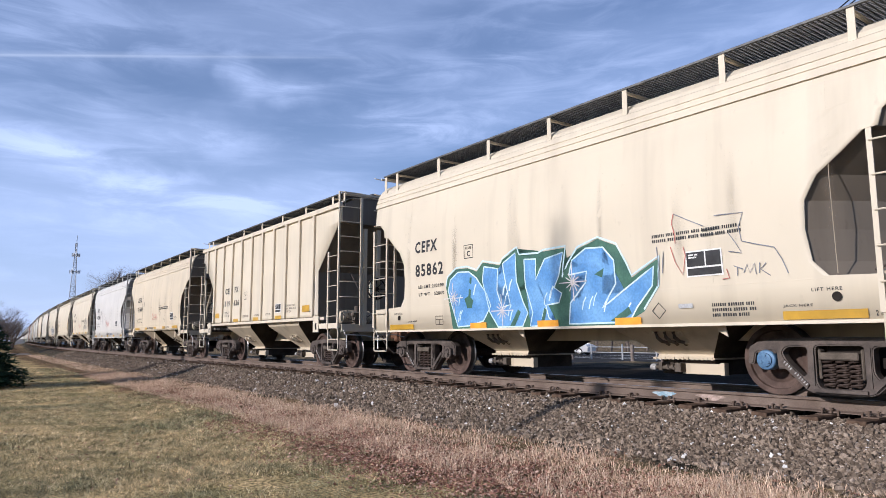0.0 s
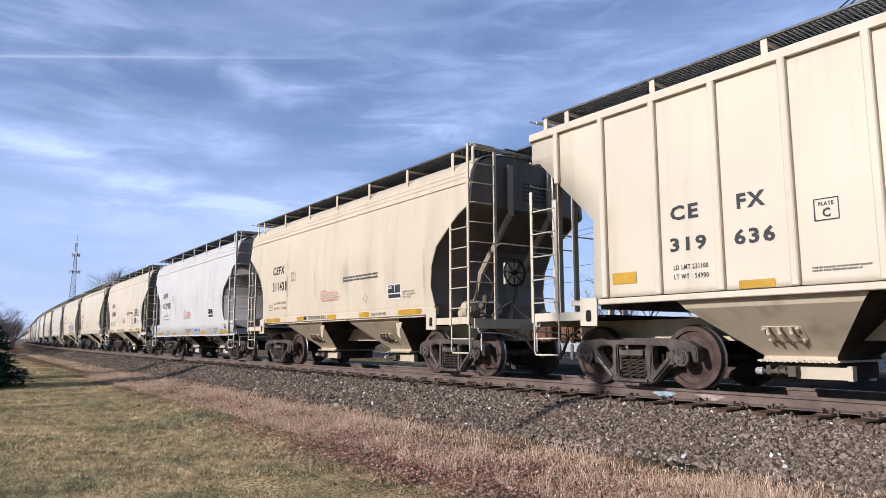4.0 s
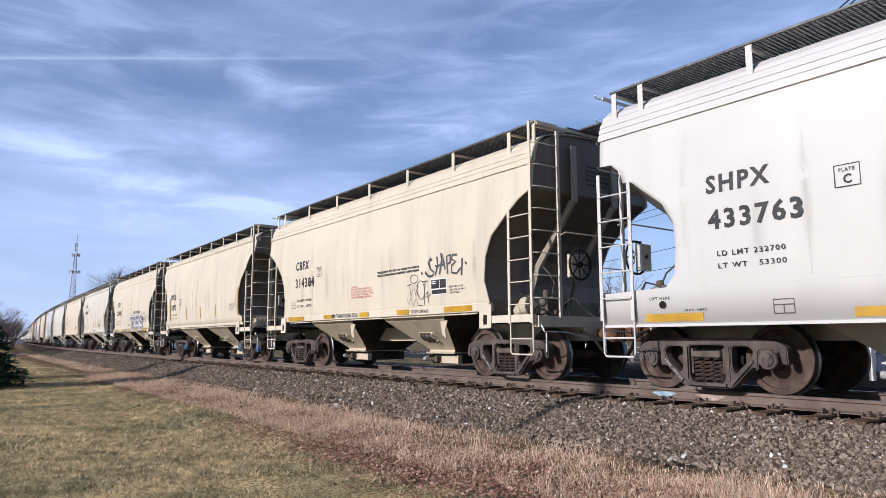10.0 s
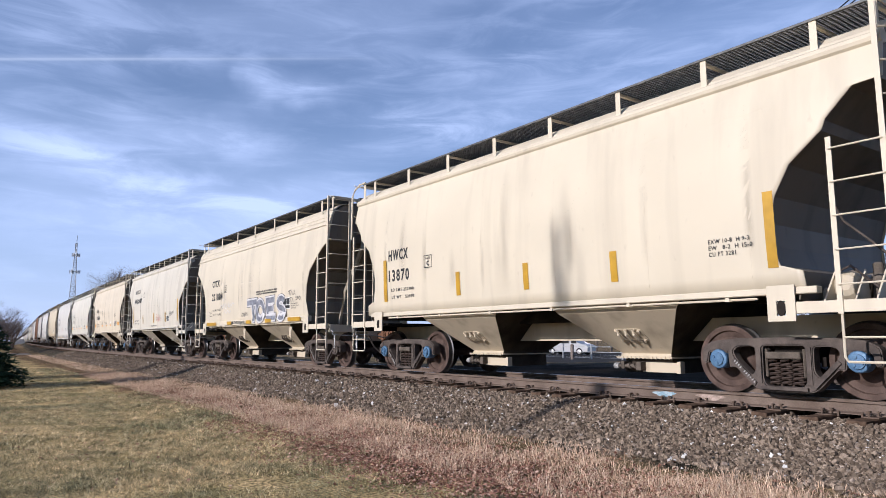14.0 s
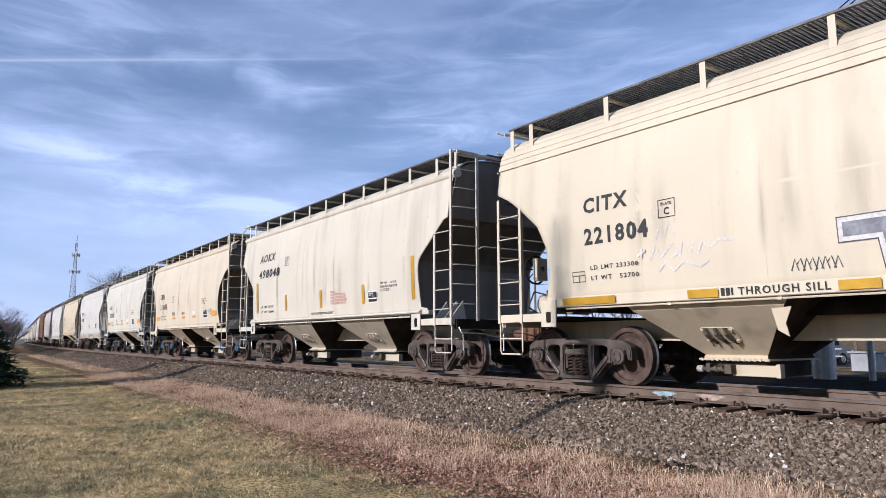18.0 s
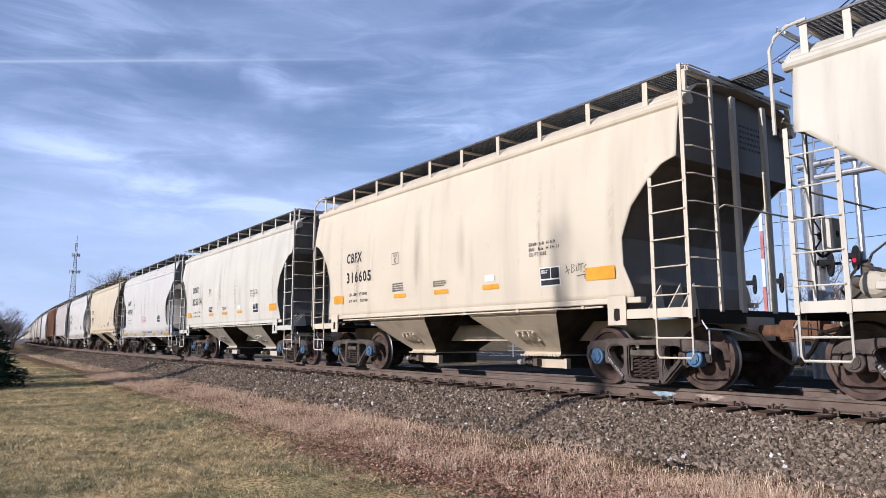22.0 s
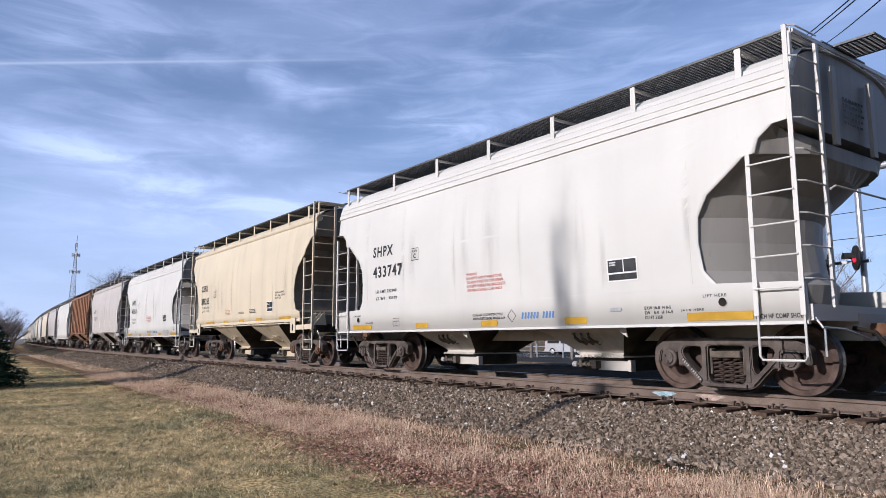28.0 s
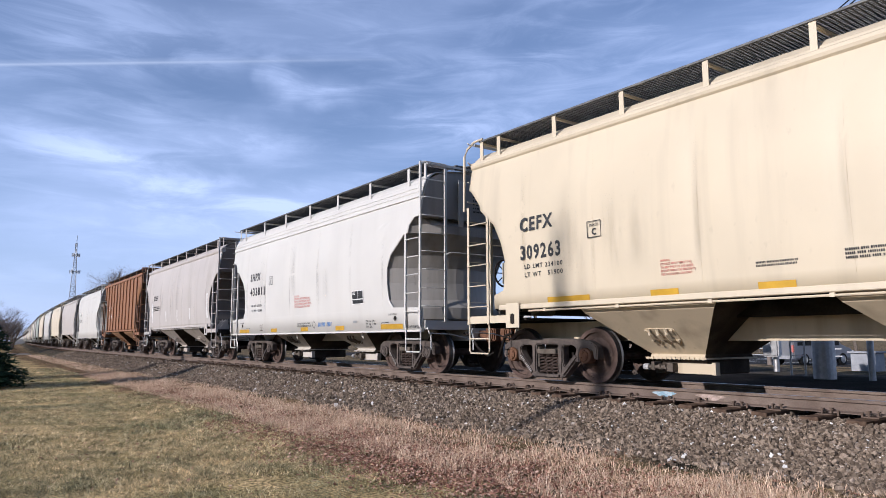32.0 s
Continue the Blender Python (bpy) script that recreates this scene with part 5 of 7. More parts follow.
dims(7, ("EW 10-1     H 13-0", "EXW 10-8  EXW H 8-8", "CU FT 3250"), 9.31, 10.03, 1.82, 2.06)
b = bmesh.new()
tube(b, [(-h + 1.1, -1.64, 1.30), (0, -1.64, 1.30), (h - 1.1, -1.64, 1.30)], 0.022, 6)
part("air_line", b, OFFWHITE, CARS[7])
h, car = half_of(8), CARS[8]
b = bmesh.new()
for i, pts in enumerate(([(9.30, 1.92), (9.33, 1.86)], [(9.28, 1.80), (9.38, 1.84)], [(9.36, 1.76), (9.31, 1.88)], [(9.42, 1.78), (9.43, 1.92), (9.49, 1.90), (9.44, 1.86), (9.50, 1.82), (9.42, 1.78)],
                         [(9.52, 1.90), (9.53, 1.80), (9.58, 1.82), (9.58, 1.92)], [(9.58, 1.90), (9.68, 1.91)], [(9.63, 1.91), (9.62, 1.78)], [(9.74, 1.89), (9.68, 1.85), (9.74, 1.81), (9.67, 1.77)],
                         [(9.52, 1.72), (9.70, 1.74)], [(9.72 + 0.035 * math.cos(t), 1.70 + 0.035 * math.sin(t)) for t in np.linspace(0, 6.28, 9)])):
    ribbon(b, "tube", h, pts, 0.013, 0.008 + 0.0002 * i)
part("thin_spray_scrawl", b, GRAF_GREY, car)
for k, owner, number in ((8, "CBFX", "316605"), (9, "SOXX", "325314")):
    h, car = half_of(k), CARS[k]
    standard(k, owner, number, 1.84, 0.76, 1.18, 2.62, 2.13, "LD LMT 235300", "LT WT   50900", (3.98, 2.40))
    stripes(k, ((4.03, 4.51), (5.59, 6.07), (7.15, 7.62)), 1.64, 1.73, ORANGE)
    stripes(k, ((1.13, 1.63), (2 * h - 1.8, 2 * h - 1.22)), 1.63, 1.83, ORANGE)
    bars(car, "tube", h, 3.98, 4.44, 1.78, 1.98, 4)
    bars(car, "tube", h, 5.57, 6.03, 1.79, 1.92, 3)
    mark(car, "tube", h, "small_label", 7.23, 7.51, 1.79, 1.91, PANELWHITE, 0.008)
    dims(k, ("EXW 10-8  H 8-9", "EW   8-6  H 14-11", "CU FT 3282"), 8.45, 9.16, 2.12, 2.38)
    consolidated_panel(car, "tube", h, 8.69, 9.16, 1.60, 1.92)
h, car = half_of(11), CARS[11]
standard(11, "CEFX", "309263", 1.84, 0.80, 0.96, 2.60, 2.10, "", "", (3.39, 2.30))
words(11, "LD LMT 234100", 1.93, 2.83, 1.93, 2.01)
words(11, "LT WT   51900", 1.93, 2.83, 1.79, 1.87)
warn(11, 4.70, 5.24, 1.60, 1.84)
bars(car, "tube", h, 6.09, 6.63, 1.60, 1.68, 2)
bars(car, "tube", h, 7.14, 7.7, 1.60, 1.74, 3)
stripes(11, ((2.43, 3.35), (4.49, 4.95), (6.09, 6.56), (7.7, 8.2), (9.6, 10.5)), 1.31, 1.42, YELLOW)
consolidated_panel(car, "tube", h, 8.69, 9.16, 1.60, 1.92)
dims(11, ("EXW 10-8  H 9-3", "EW   8-2  H 15-0", "CU FT 3281"), 9.4, 10.1, 1.95, 2.2)
for k in (13, 14, 15):
    h, kind, car = half_of(k), LOOKS[k][0], CARS[k]
    bars(car, kind, h, 1.85, 2.7, 2.6, 2.85, 1, BLACK if k != 14 else PANELWHITE)
    bars(car, kind, h, 1.85, 3.0, 2.1, 2.35, 1, BLACK if k != 14 else PANELWHITE)
    if k == 13:
        uprights(13, (1.62, 4.22, 6.15, 8.08, 10.52), PANELWHITE)


# ---- ground, ballast and track ----
def profile_z(d, x=-100.0):
    """Height of the ground by the distance from the track's centre, towards the camera."""
    if d < 0:
        z = float(np.interp(-d, [0, 1.35, 1.8, 3.2, 5, 9, 40], [-0.27, -0.27, -0.36, -0.74, -0.78, -0.80, -0.80]))
        return z + (-0.26 - z) * float(np.interp(x, [-34, -20, 40, 60], [0, 1, 1, 0])) * float(np.interp(-d, [1.7, 2.4, 16, 23], [0, 1, 1, 0]))
    return float(np.interp(d, [0, 1.35, 1.75, 2.72, 3.2, 5.2, 9.7, 40], [-0.27, -0.27, -0.33, -0.66, -0.69, -0.80, -0.82, -0.9]))


def ground_at(x, y):
    return profile_z(TRACK_Y + bend_y(x) - y)


def ground_material():
    """Faded lawn, a leaf-strewn edge, straw-coloured rough grass, grit under the ballast, and the train's shade as
    near-black ground, divided by distance from the track.
    """
    m, n, l, p = shader("winter_ground")
    at = n.new("ShaderNodeAttribute")
    at.attribute_name = "off"
    wob = noise_tex(n, l, 0.55, 4)
    wob2 = noise_tex(n, l, 2.6, 3)
    add = n.new("ShaderNodeMath")
    add.operation = "MULTIPLY_ADD"
    l.new(wob, add.inputs[0])
    add.inputs[1].default_value = 2.6
    l.new(at.outputs["Fac"], add.inputs[2])
    add2 = n.new("ShaderNodeMath")
    add2.operation = "MULTIPLY_ADD"
    l.new(wob2, add2.inputs[0])
    add2.inputs[1].default_value = 0.8
    l.new(add.outputs[0], add2.inputs[2])
    mr = n.new("ShaderNodeMapRange")
    mr.inputs[1].default_value, mr.inputs[2].default_value = 0.0, 12.0
    l.new(add2.outputs[0], mr.inputs[0])
    zone = n.new("ShaderNodeValToRGB")
    e = zone.color_ramp.elements
    # the near-black tones up to 0.23 paint the shade under the train
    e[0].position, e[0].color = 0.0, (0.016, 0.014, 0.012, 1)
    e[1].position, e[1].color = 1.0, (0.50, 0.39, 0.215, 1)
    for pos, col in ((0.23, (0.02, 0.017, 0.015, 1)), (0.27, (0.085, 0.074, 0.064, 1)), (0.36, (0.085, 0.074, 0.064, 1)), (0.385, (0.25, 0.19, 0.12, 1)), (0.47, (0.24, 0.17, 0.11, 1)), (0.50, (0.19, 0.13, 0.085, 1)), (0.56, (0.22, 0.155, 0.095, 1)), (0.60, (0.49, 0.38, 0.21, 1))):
        k = e.new(pos)
        k.color = col
    l.new(mr.outputs[0], zone.inputs[0])
    patch = noise_tex(n, l, 1.1, 6)
    pr = ramp(n, 0.34, 0.66, (0.42, 0.46, 0.38), (1.22, 1.17, 1.12))
    l.new(patch, pr.inputs[0])
    fine = noise_tex(n, l, 28, 5)
    fr = ramp(n, 0.36, 0.66, (0.30, 0.31, 0.28), (1.62, 1.56, 1.46))
    l.new(fine, fr.inputs[0])
    c = mix(n, l, 1.0, zone.outputs[0], pr.outputs[0], "MULTIPLY")
    l.new(mix(n, l, 1.0, c, fr.outputs[0], "MULTIPLY"), p.inputs["Base Color"])
    p.inputs["Roughness"].default_value = 0.95
    p.inputs["Specular IOR Level"].default_value = 0.02
    bump(n, l, fine, p, 0.7, 0.03)
    return m


xs = sorted({round(float(v), 2) for v in np.concatenate([np.linspace(-60, 14, 149), -60 - np.geomspace(1, 3000, 40), 14 + np.geomspace(1, 3000, 24)])})
ds = sorted({round(float(v), 2) for v in np.concatenate([np.linspace(-6, 13, 96), [1.35, 1.75, 2.72, 3.2], 13 + np.geomspace(0.4, 2800, 24), -6 - np.geomspace(0.4, 2800, 26)])})
bm = bmesh.new()
rnd = random.Random(3)
rows = []
for x in xs:
    row = []
    for d in ds:
        r = 0.02 * noise.noise(Vector((x * 0.7, d * 0.7, 0))) + 0.05 * noise.noise(Vector((x * 0.12, d * 0.12, 5))) * (1 if abs(d) > 4 else 0.2)
        row.append((x, TRACK_Y + bend_y(min(x, 60)) - d, profile_z(d, x) + r))
    rows.append(row)
sheet(bm, rows)
bmesh.ops.recalc_face_normals(bm, faces=bm.faces)
ground = tagged(part("ground", bm, ground_material(), None), "winter lawn and rough ground beside the railway", "ground", "", "structure")
if ground.data.polygons[0].normal.z < 0:
    ground.data.flip_normals()
off = ground.data.attributes.new("off", "FLOAT", "POINT")
# beyond the track the dark tone reaches as far as the train's shadow
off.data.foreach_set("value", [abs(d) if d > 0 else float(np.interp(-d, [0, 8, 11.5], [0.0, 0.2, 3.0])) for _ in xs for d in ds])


def scatter_mesh(name, verts, faces, material, label, category):
    ob = part(name, raw_mesh(name, verts, faces, material), None, None)
    return tagged(ob, label, category, "", "stuff")


def island_material(name, stops, rough=0.9, spread=0.25):
    """Each piece takes its own tone from a row of tones."""
    m, n, l, p = shader(name)
    g = n.new("ShaderNodeNewGeometry")
    r = n.new("ShaderNodeValToRGB")
    r.color_ramp.interpolation = "LINEAR"
    e = r.color_ramp.elements
    e[0].position, e[0].color = stops[0][0], (*stops[0][1], 1)
    e[1].position, e[1].color = stops[-1][0], (*stops[-1][1], 1)
    for pos, col in stops[1:-1]:
        e.new(pos).color = (*col, 1)
    l.new(g.outputs["Random Per Island"], r.inputs[0])
    fine = noise_tex(n, l, 40, 4)
    fr = ramp(n, 0.3, 0.7, (0.7, 0.7, 0.7), (1.25, 1.25, 1.25))
    l.new(fine, fr.inputs[0])
    l.new(mix(n, l, 1.0, r.outputs[0], fr.outputs[0], "MULTIPLY"), p.inputs["Base Color"])
    p.inputs["Roughness"].default_value = rough
    p.inputs["Specular IOR Level"].default_value = 0.12
    return m


def patchy(material, scale, low, high, edges=(0.36, 0.62)):
    """Lays broad uneven patches of growth over a material's tones."""
    n, l = material.node_tree.nodes, material.node_tree.links
    p = n["Principled BSDF"]
    old = p.inputs["Base Color"].links[0].from_socket
    r = ramp(n, *edges, low, high)
    l.new(noise_tex(n, l, scale, 6, (0.75, 1.0, 1.0)), r.inputs[0])
    l.new(mix(n, l, 1.0, old, r.outputs[0], "MULTIPLY"), p.inputs["Base Color"])
    return material


rng = np.random.default_rng(5)
CUBE = np.array([(x, y, z) for x in (-1, 1) for y in (-1, 1) for z in (-1, 1)], float)
CUBE_F = np.array([(0, 1, 3, 2), (4, 6, 7, 5), (0, 4, 5, 1), (2, 3, 7, 6), (0, 2, 6, 4), (1, 5, 7, 3)])


def stones(zones):
    vs, fs, base = [], [], 0
    for x0, x1, d0, d1, per, size in zones:
        n = int((x1 - x0) * (d1 - d0) * per)
        x = rng.uniform(x0, x1, n)
        d = rng.uniform(d0, d1, n)
        s = size * rng.lognormal(0, 0.28, n)
        z = np.array([profile_z(k) for k in d]) + s * rng.uniform(-0.1, 0.75, n)
        q = CUBE[None] * (0.5 * s)[:, None, None] * rng.uniform(0.55, 1.1, (n, 1, 3))
        q = q * rng.uniform(0.55, 1.15, (n, 8, 3))
        a, b, c = rng.uniform(0, 6.28, (3, n))
        for ang, (i, j) in ((a, (0, 1)), (b, (1, 2)), (c, (0, 2))):
            ca, sa = np.cos(ang)[:, None], np.sin(ang)[:, None]
            u, v = q[:, :, i].copy(), q[:, :, j].copy()
            q[:, :, i], q[:, :, j] = ca * u - sa * v, sa * u + ca * v
        y = TRACK_Y + BEND * x * x / 2 - d
        q += np.stack([x, y, z], -1)[:, None, :]
        vs.append(q.reshape(-1, 3))
        fs.append((CUBE_F[None] + (base + 8 * np.arange(n))[:, None, None]).reshape(-1, 4))
        base += 8 * n
    return np.concatenate(vs).tolist(), np.concatenate(fs).tolist()


STONE = island_material("ballast_stone", ((0.0, (0.074, 0.055, 0.039)), (0.35, (0.150, 0.114, 0.082)), (0.7, (0.235, 0.182, 0.133)), (0.93, (0.315, 0.246, 0.182)), (0.985, (0.33, 0.28, 0.235)), (0.990, (0.66, 0.64, 0.60)), (1.0, (0.7, 0.68, 0.65))))
# stones coloured near black to carry the shade under the cars
DARK = island_material("shaded_ballast_stone", ((0.0, (0.010, 0.008, 0.007)), (0.6, (0.022, 0.018, 0.015)), (1.0, (0.05, 0.042, 0.036))))
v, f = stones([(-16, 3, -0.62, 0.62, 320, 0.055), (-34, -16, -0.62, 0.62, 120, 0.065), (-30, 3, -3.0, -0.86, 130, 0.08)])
scatter_mesh("shaded_ballast", v, f, DARK, "crushed stone between the rails, darkened for the train's shade", "ballast")
v, f = stones([(-12, 1, 0.86, 2.85, 3300, 0.030), (-30, -12, 0.86, 2.85, 1700, 0.036), (-70, -30, 0.86, 2.85, 420, 0.048), (-14, 3, 2.8, 3.15, 60, 0.05)])
scatter_mesh("ballast", v, f, STONE, "grey crushed stone ballast along the track", "ballast")


def blades(zones, tilt=0.5):
    vs, fs, base = [], [], 0
    for x0, x1, d0, d1, per, hgt, wid, edge in zones:
        n = int((x1 - x0) * (d1 - d0) * per)
        x, d = rng.uniform(x0, x1, n), rng.uniform(d0, d1, n)
        keep = np.array([noise.noise(Vector((a * 0.9, b * 0.9, edge))) + 0.5 * noise.noise(Vector((a * 3, b * 3, edge))) for a, b in zip(x, d)]) > rng.uniform(-0.62, 0.42, n)
        x, d = x[keep], d[keep]
        n = len(x)
        tuft = np.array([noise.noise(Vector((a * 2.1, b * 2.1, edge + 9))) + 0.6 * noise.noise(Vector((a * 0.7, b * 0.7, edge + 4))) for a, b in zip(x, d)])
        h = hgt * rng.lognormal(0, 0.32, n) * np.clip(1 + 0.75 * tuft, 0.35, 1.9)
        z = np.array([profile_z(k) for k in d]) - 0.005
        y = TRACK_Y + BEND * x * x / 2 - d
        a = rng.uniform(0, 6.28, n)
        lean = rng.normal(0, tilt, (n, 2)) * h[:, None]
        wx, wy = np.cos(a) * wid / 2, np.sin(a) * wid / 2
        p = np.zeros((n, 5, 3))
        p[:, 0] = np.stack([x - wx, y - wy, z], -1)
        p[:, 1] = np.stack([x + wx, y + wy, z], -1)
        mx, my, mz = x + lean[:, 0] * 0.35, y + lean[:, 1] * 0.35, z + h * 0.6
        p[:, 2] = np.stack([mx + wx * 0.75, my + wy * 0.75, mz], -1)
        p[:, 3] = np.stack([mx - wx * 0.75, my - wy * 0.75, mz], -1)
        p[:, 4] = np.stack([x + lean[:, 0], y + lean[:, 1], z + h * rng.uniform(0.75, 1.0, n)], -1)
        vs.append(p.reshape(-1, 3))
        i = base + 5 * np.arange(n)
        fs += np.stack([i, i + 1, i + 2, i + 3], -1).tolist() + np.stack([i + 3, i + 2, i + 4], -1).tolist()
        base += 5 * n
    return np.concatenate(vs).tolist(), fs


STRAW = island_material("dry_straw_grass", ((0.0, (0.34, 0.215, 0.14)), (0.4, (0.61, 0.435, 0.30)), (0.8, (0.76, 0.575, 0.41)), (1.0, (0.82, 0.67, 0.52))))
v, f = blades([(-13, 3, 2.8, 3.4, 700, 0.075, 0.005, 1.0), (-13, 3, 3.3, 5.0, 2100, 0.095, 0.0045, 1.2), (-13, 3, 3.5, 4.6, 160, 0.18, 0.004, 1.5), (-34, -13, 2.8, 3.4, 420, 0.06, 0.009, 2.0), (-34, -13, 3.3, 4.9, 800, 0.085, 0.009, 2.4), (-80, -34, 3.0, 4.2, 90, 0.07, 0.022, 3.0)], 0.5)
scatter_mesh("dry_grass", v, f, STRAW, "tall straw-coloured dry grass along the ballast", "grass")
TURF = island_material("faded_turf", ((0.0, (0.09, 0.075, 0.045)), (0.25, (0.28, 0.225, 0.135)), (0.55, (0.55, 0.435, 0.27)), (0.9, (0.76, 0.62, 0.40)), (1.0, (0.84, 0.73, 0.53))))
patchy(TURF, 0.8, (0.58, 0.66, 0.60), (1.10, 1.08, 0.98))
patchy(TURF, 7.0, (0.56, 0.60, 0.58), (1.38, 1.36, 1.32), (0.38, 0.60))
v, f = blades([(-11, -3, 4.6, 9.4, 4600, 0.036, 0.0055, 11.0), (-20, -11, 4.6, 9.6, 2300, 0.036, 0.008, 12.0), (-45, -20, 4.7, 10.5, 520, 0.04, 0.015, 13.0)], 0.9)
scatter_mesh("lawn_grass", v, f, TURF, "short faded winter lawn grass", "grass")


def leaves(zones):
    vs, fs, base = [], [], 0
    for x0, x1, dm, spread, n, size in zones:
        x = rng.uniform(x0, x1, n)
        d = rng.normal(dm, spread, n)
        x, d = x[d > 3.0], d[d > 3.0]
        n2 = len(x)
        s = size * rng.uniform(0.5, 1.2, n2)
        a = rng.uniform(0, 6.28, n2)
        z = np.array([profile_z(k) for k in d]) + rng.uniform(0.004, 0.05, n2)
        y = TRACK_Y + BEND * x * x / 2 - d
        p = np.zeros((n2, 4, 3))
        for k, (u, w) in enumerate(((-0.5, 0), (0, -0.32), (0.5, 0), (0, 0.32))):
            p[:, k, 0] = x + s * (u * np.cos(a) - w * np.sin(a))
            p[:, k, 1] = y + s * (u * np.sin(a) + w * np.cos(a))
            p[:, k, 2] = z + s * rng.uniform(-0.15, 0.45, n2)
        vs.append(p.reshape(-1, 3))
        i = base + 4 * np.arange(n2)
        fs += np.stack([i, i + 1, i + 2], -1).tolist() + np.stack([i, i + 2, i + 3], -1).tolist()
        base += 4 * n2
    return np.concatenate(vs).tolist(), fs


LEAF = island_material("fallen_leaf", ((0.0, (0.15, 0.065, 0.045)), (0.4, (0.31, 0.155, 0.105)), (0.75, (0.46, 0.265, 0.185)), (1.0, (0.60, 0.43, 0.32))), 0.8)
v, f = leaves([(-13, 2, 4.7, 0.60, 17000, 0.046), (-9.5, -3, 5.0, 0.42, 8000, 0.044), (-24, -13, 4.4, 0.40, 2200, 0.05), (-14, 0, 6.8, 1.4, 600, 0.045), (-30, -14, 6.8, 1.6, 160, 0.05), (-55, -24, 4.3, 0.5, 150, 0.07), (-25, 0, 3.9, 0.7, 2500, 0.06)])
scatter_mesh("fallen_leaves", v, f, LEAF, "reddish brown fallen leaves at the lawn's edge", "leaves")

# rails, ties, plates and spikes
track = tagged(new("railway_track"), "rusty steel rails on dark wooden ties", "railway track", "", "structure")
RAIL_SECTION = [(-0.070, -0.175), (0.070, -0.175), (0.070, -0.163), (0.014, -0.145), (0.010, -0.05), (0.036, -0.038), (0.036, -0.006), (0.028, 0.0), (-0.028, 0.0), (-0.036, -0.006), (-0.036, -0.038), (-0.010, -0.05), (-0.014, -0.145), (-0.070, -0.163)]
rail_x = [*np.linspace(-120, 40, 81), ]
rail_x = [*np.linspace(-430, -124, 60), *rail_x]
for s in (-1, 1):
    bm = bmesh.new()
    ring = [[bm.verts.new((x, track_y(x) + s * 0.7535 + a, b)) for a, b in RAIL_SECTION] for x in rail_x]
    n = len(RAIL_SECTION)
    for a, b in zip(ring, ring[1:]):
        for k in range(n):
            bm.faces.new((a[k], a[(k + 1) % n], b[(k + 1) % n], b[k])).material_index = 1 if k == 7 else 0
    bmesh.ops.recalc_face_normals(bm, faces=bm.faces)
    part("rail", to_mesh("rail", bm, [RAIL, SHINE]), None, track)
for x0, x1, mat, name in ((-6.72, -6.34, surface("pale_blue_rail_paint", (0.22, 0.32, 0.38), (0.34, 0.42, 0.46), 14, 0.7, 0, 60, 0.2, 0.004, spread=(0.4, 0.6)), "paint_mark"),
                          (-5.98, -5.55, surface("pinkish_rail_paint", (0.26, 0.20, 0.16), (0.42, 0.32, 0.27), 14, 0.7, 0, 60, 0.2, 0.004, spread=(0.4, 0.6)), "paint_mark")):
    bm = bmesh.new()
    pts = []
    for k in range(18):
        a = 2 * math.pi * k / 18
        r = 1 + 0.18 * math.sin(3 * a + x0) + 0.1 * math.sin(5 * a)
        x = (x0 + x1) / 2 + (x1 - x0) / 2 * math.cos(a) * r
        pts.append(bm.verts.new((x, track_y(x) - 0.7535 - 0.0165, -0.098 + 0.042 * math.sin(a) * r)))
    bm.faces.new(pts)
    part(name, bm, mat, track)


def tie_mesh(seed):
    bm = bmesh.new()
    box(bm, -0.11, 0.11, -1.3, 1.3, -0.36, -0.188)
    bmesh.ops.bevel(bm, geom=bm.edges[:], offset=0.012, segments=1, affect="EDGES")
    r = random.Random(seed)
    for v in bm.verts:
        v.co.x += r.uniform(-0.012, 0.012)
        v.co.z += r.uniform(-0.006, 0.006)
    return to_mesh("tie", bm, TIE)


def plate_mesh():
    bm = bmesh.new()
    box(bm, -0.095, 0.095, -0.19, 0.17, -0.189, -0.176)
    return to_mesh("tie_plate", bm, SPIKE)


def spike_mesh():
    bm = bmesh.new()
    box(bm, -0.009, 0.009, -0.009, 0.009, -0.18, -0.125)
    box(bm, -0.018, 0.018, -0.014, 0.030, -0.135, -0.118)
    return to_mesh("spike", bm, SPIKE)


def anchor_mesh():
    bm = bmesh.new()
    box(bm, -0.012, 0.012, -0.095, 0.06, -0.2, -0.178)
    box(bm, -0.012, 0.012, -0.098, -0.078, -0.19, -0.135)
    return to_mesh("rail_anchor", bm, SPIKE)


TIES = [tie_mesh(k) for k in range(4)]
rnd = random.Random(12)
k = 0
x = 2.2
while x > -60:
    t = part("tie", TIES[k % 4], None, track)
    t.location = (x, track_y(x) + rnd.uniform(-0.06, 0.06), rnd.uniform(-0.008, 0.004))
    t.rotation_euler.z = rnd.uniform(-0.03, 0.03)
    if x > -30:
        p1 = part("tie_plate", shared("plate", plate_mesh), None, t)
        p1.location = (0, -0.7535, 0)
        for dx, dy in ((-0.055, -0.095), (0.05, -0.085), (-0.02, -0.165)):
            sp = part("spike", shared("spike", spike_mesh), None, t)
            sp.location = (dx, -0.7535 + dy, rnd.uniform(0.0, 0.012))
        a = part("rail_anchor", shared("anchor", anchor_mesh), None, t)
        a.location = (0.13 if k % 2 else -0.13, -0.7535, 0)
    x -= 0.58 + rnd.uniform(-0.03, 0.03)
    k += 1
bm = bmesh.new()
while x > -400:
    box(bm, x - 0.11, x + 0.11, track_y(x) - 1.3, track_y(x) + 1.3, -0.34, -0.19)
    x -= 0.6
tagged(part("far_ties", bm, TIE, track), "", "", "", "stuff")


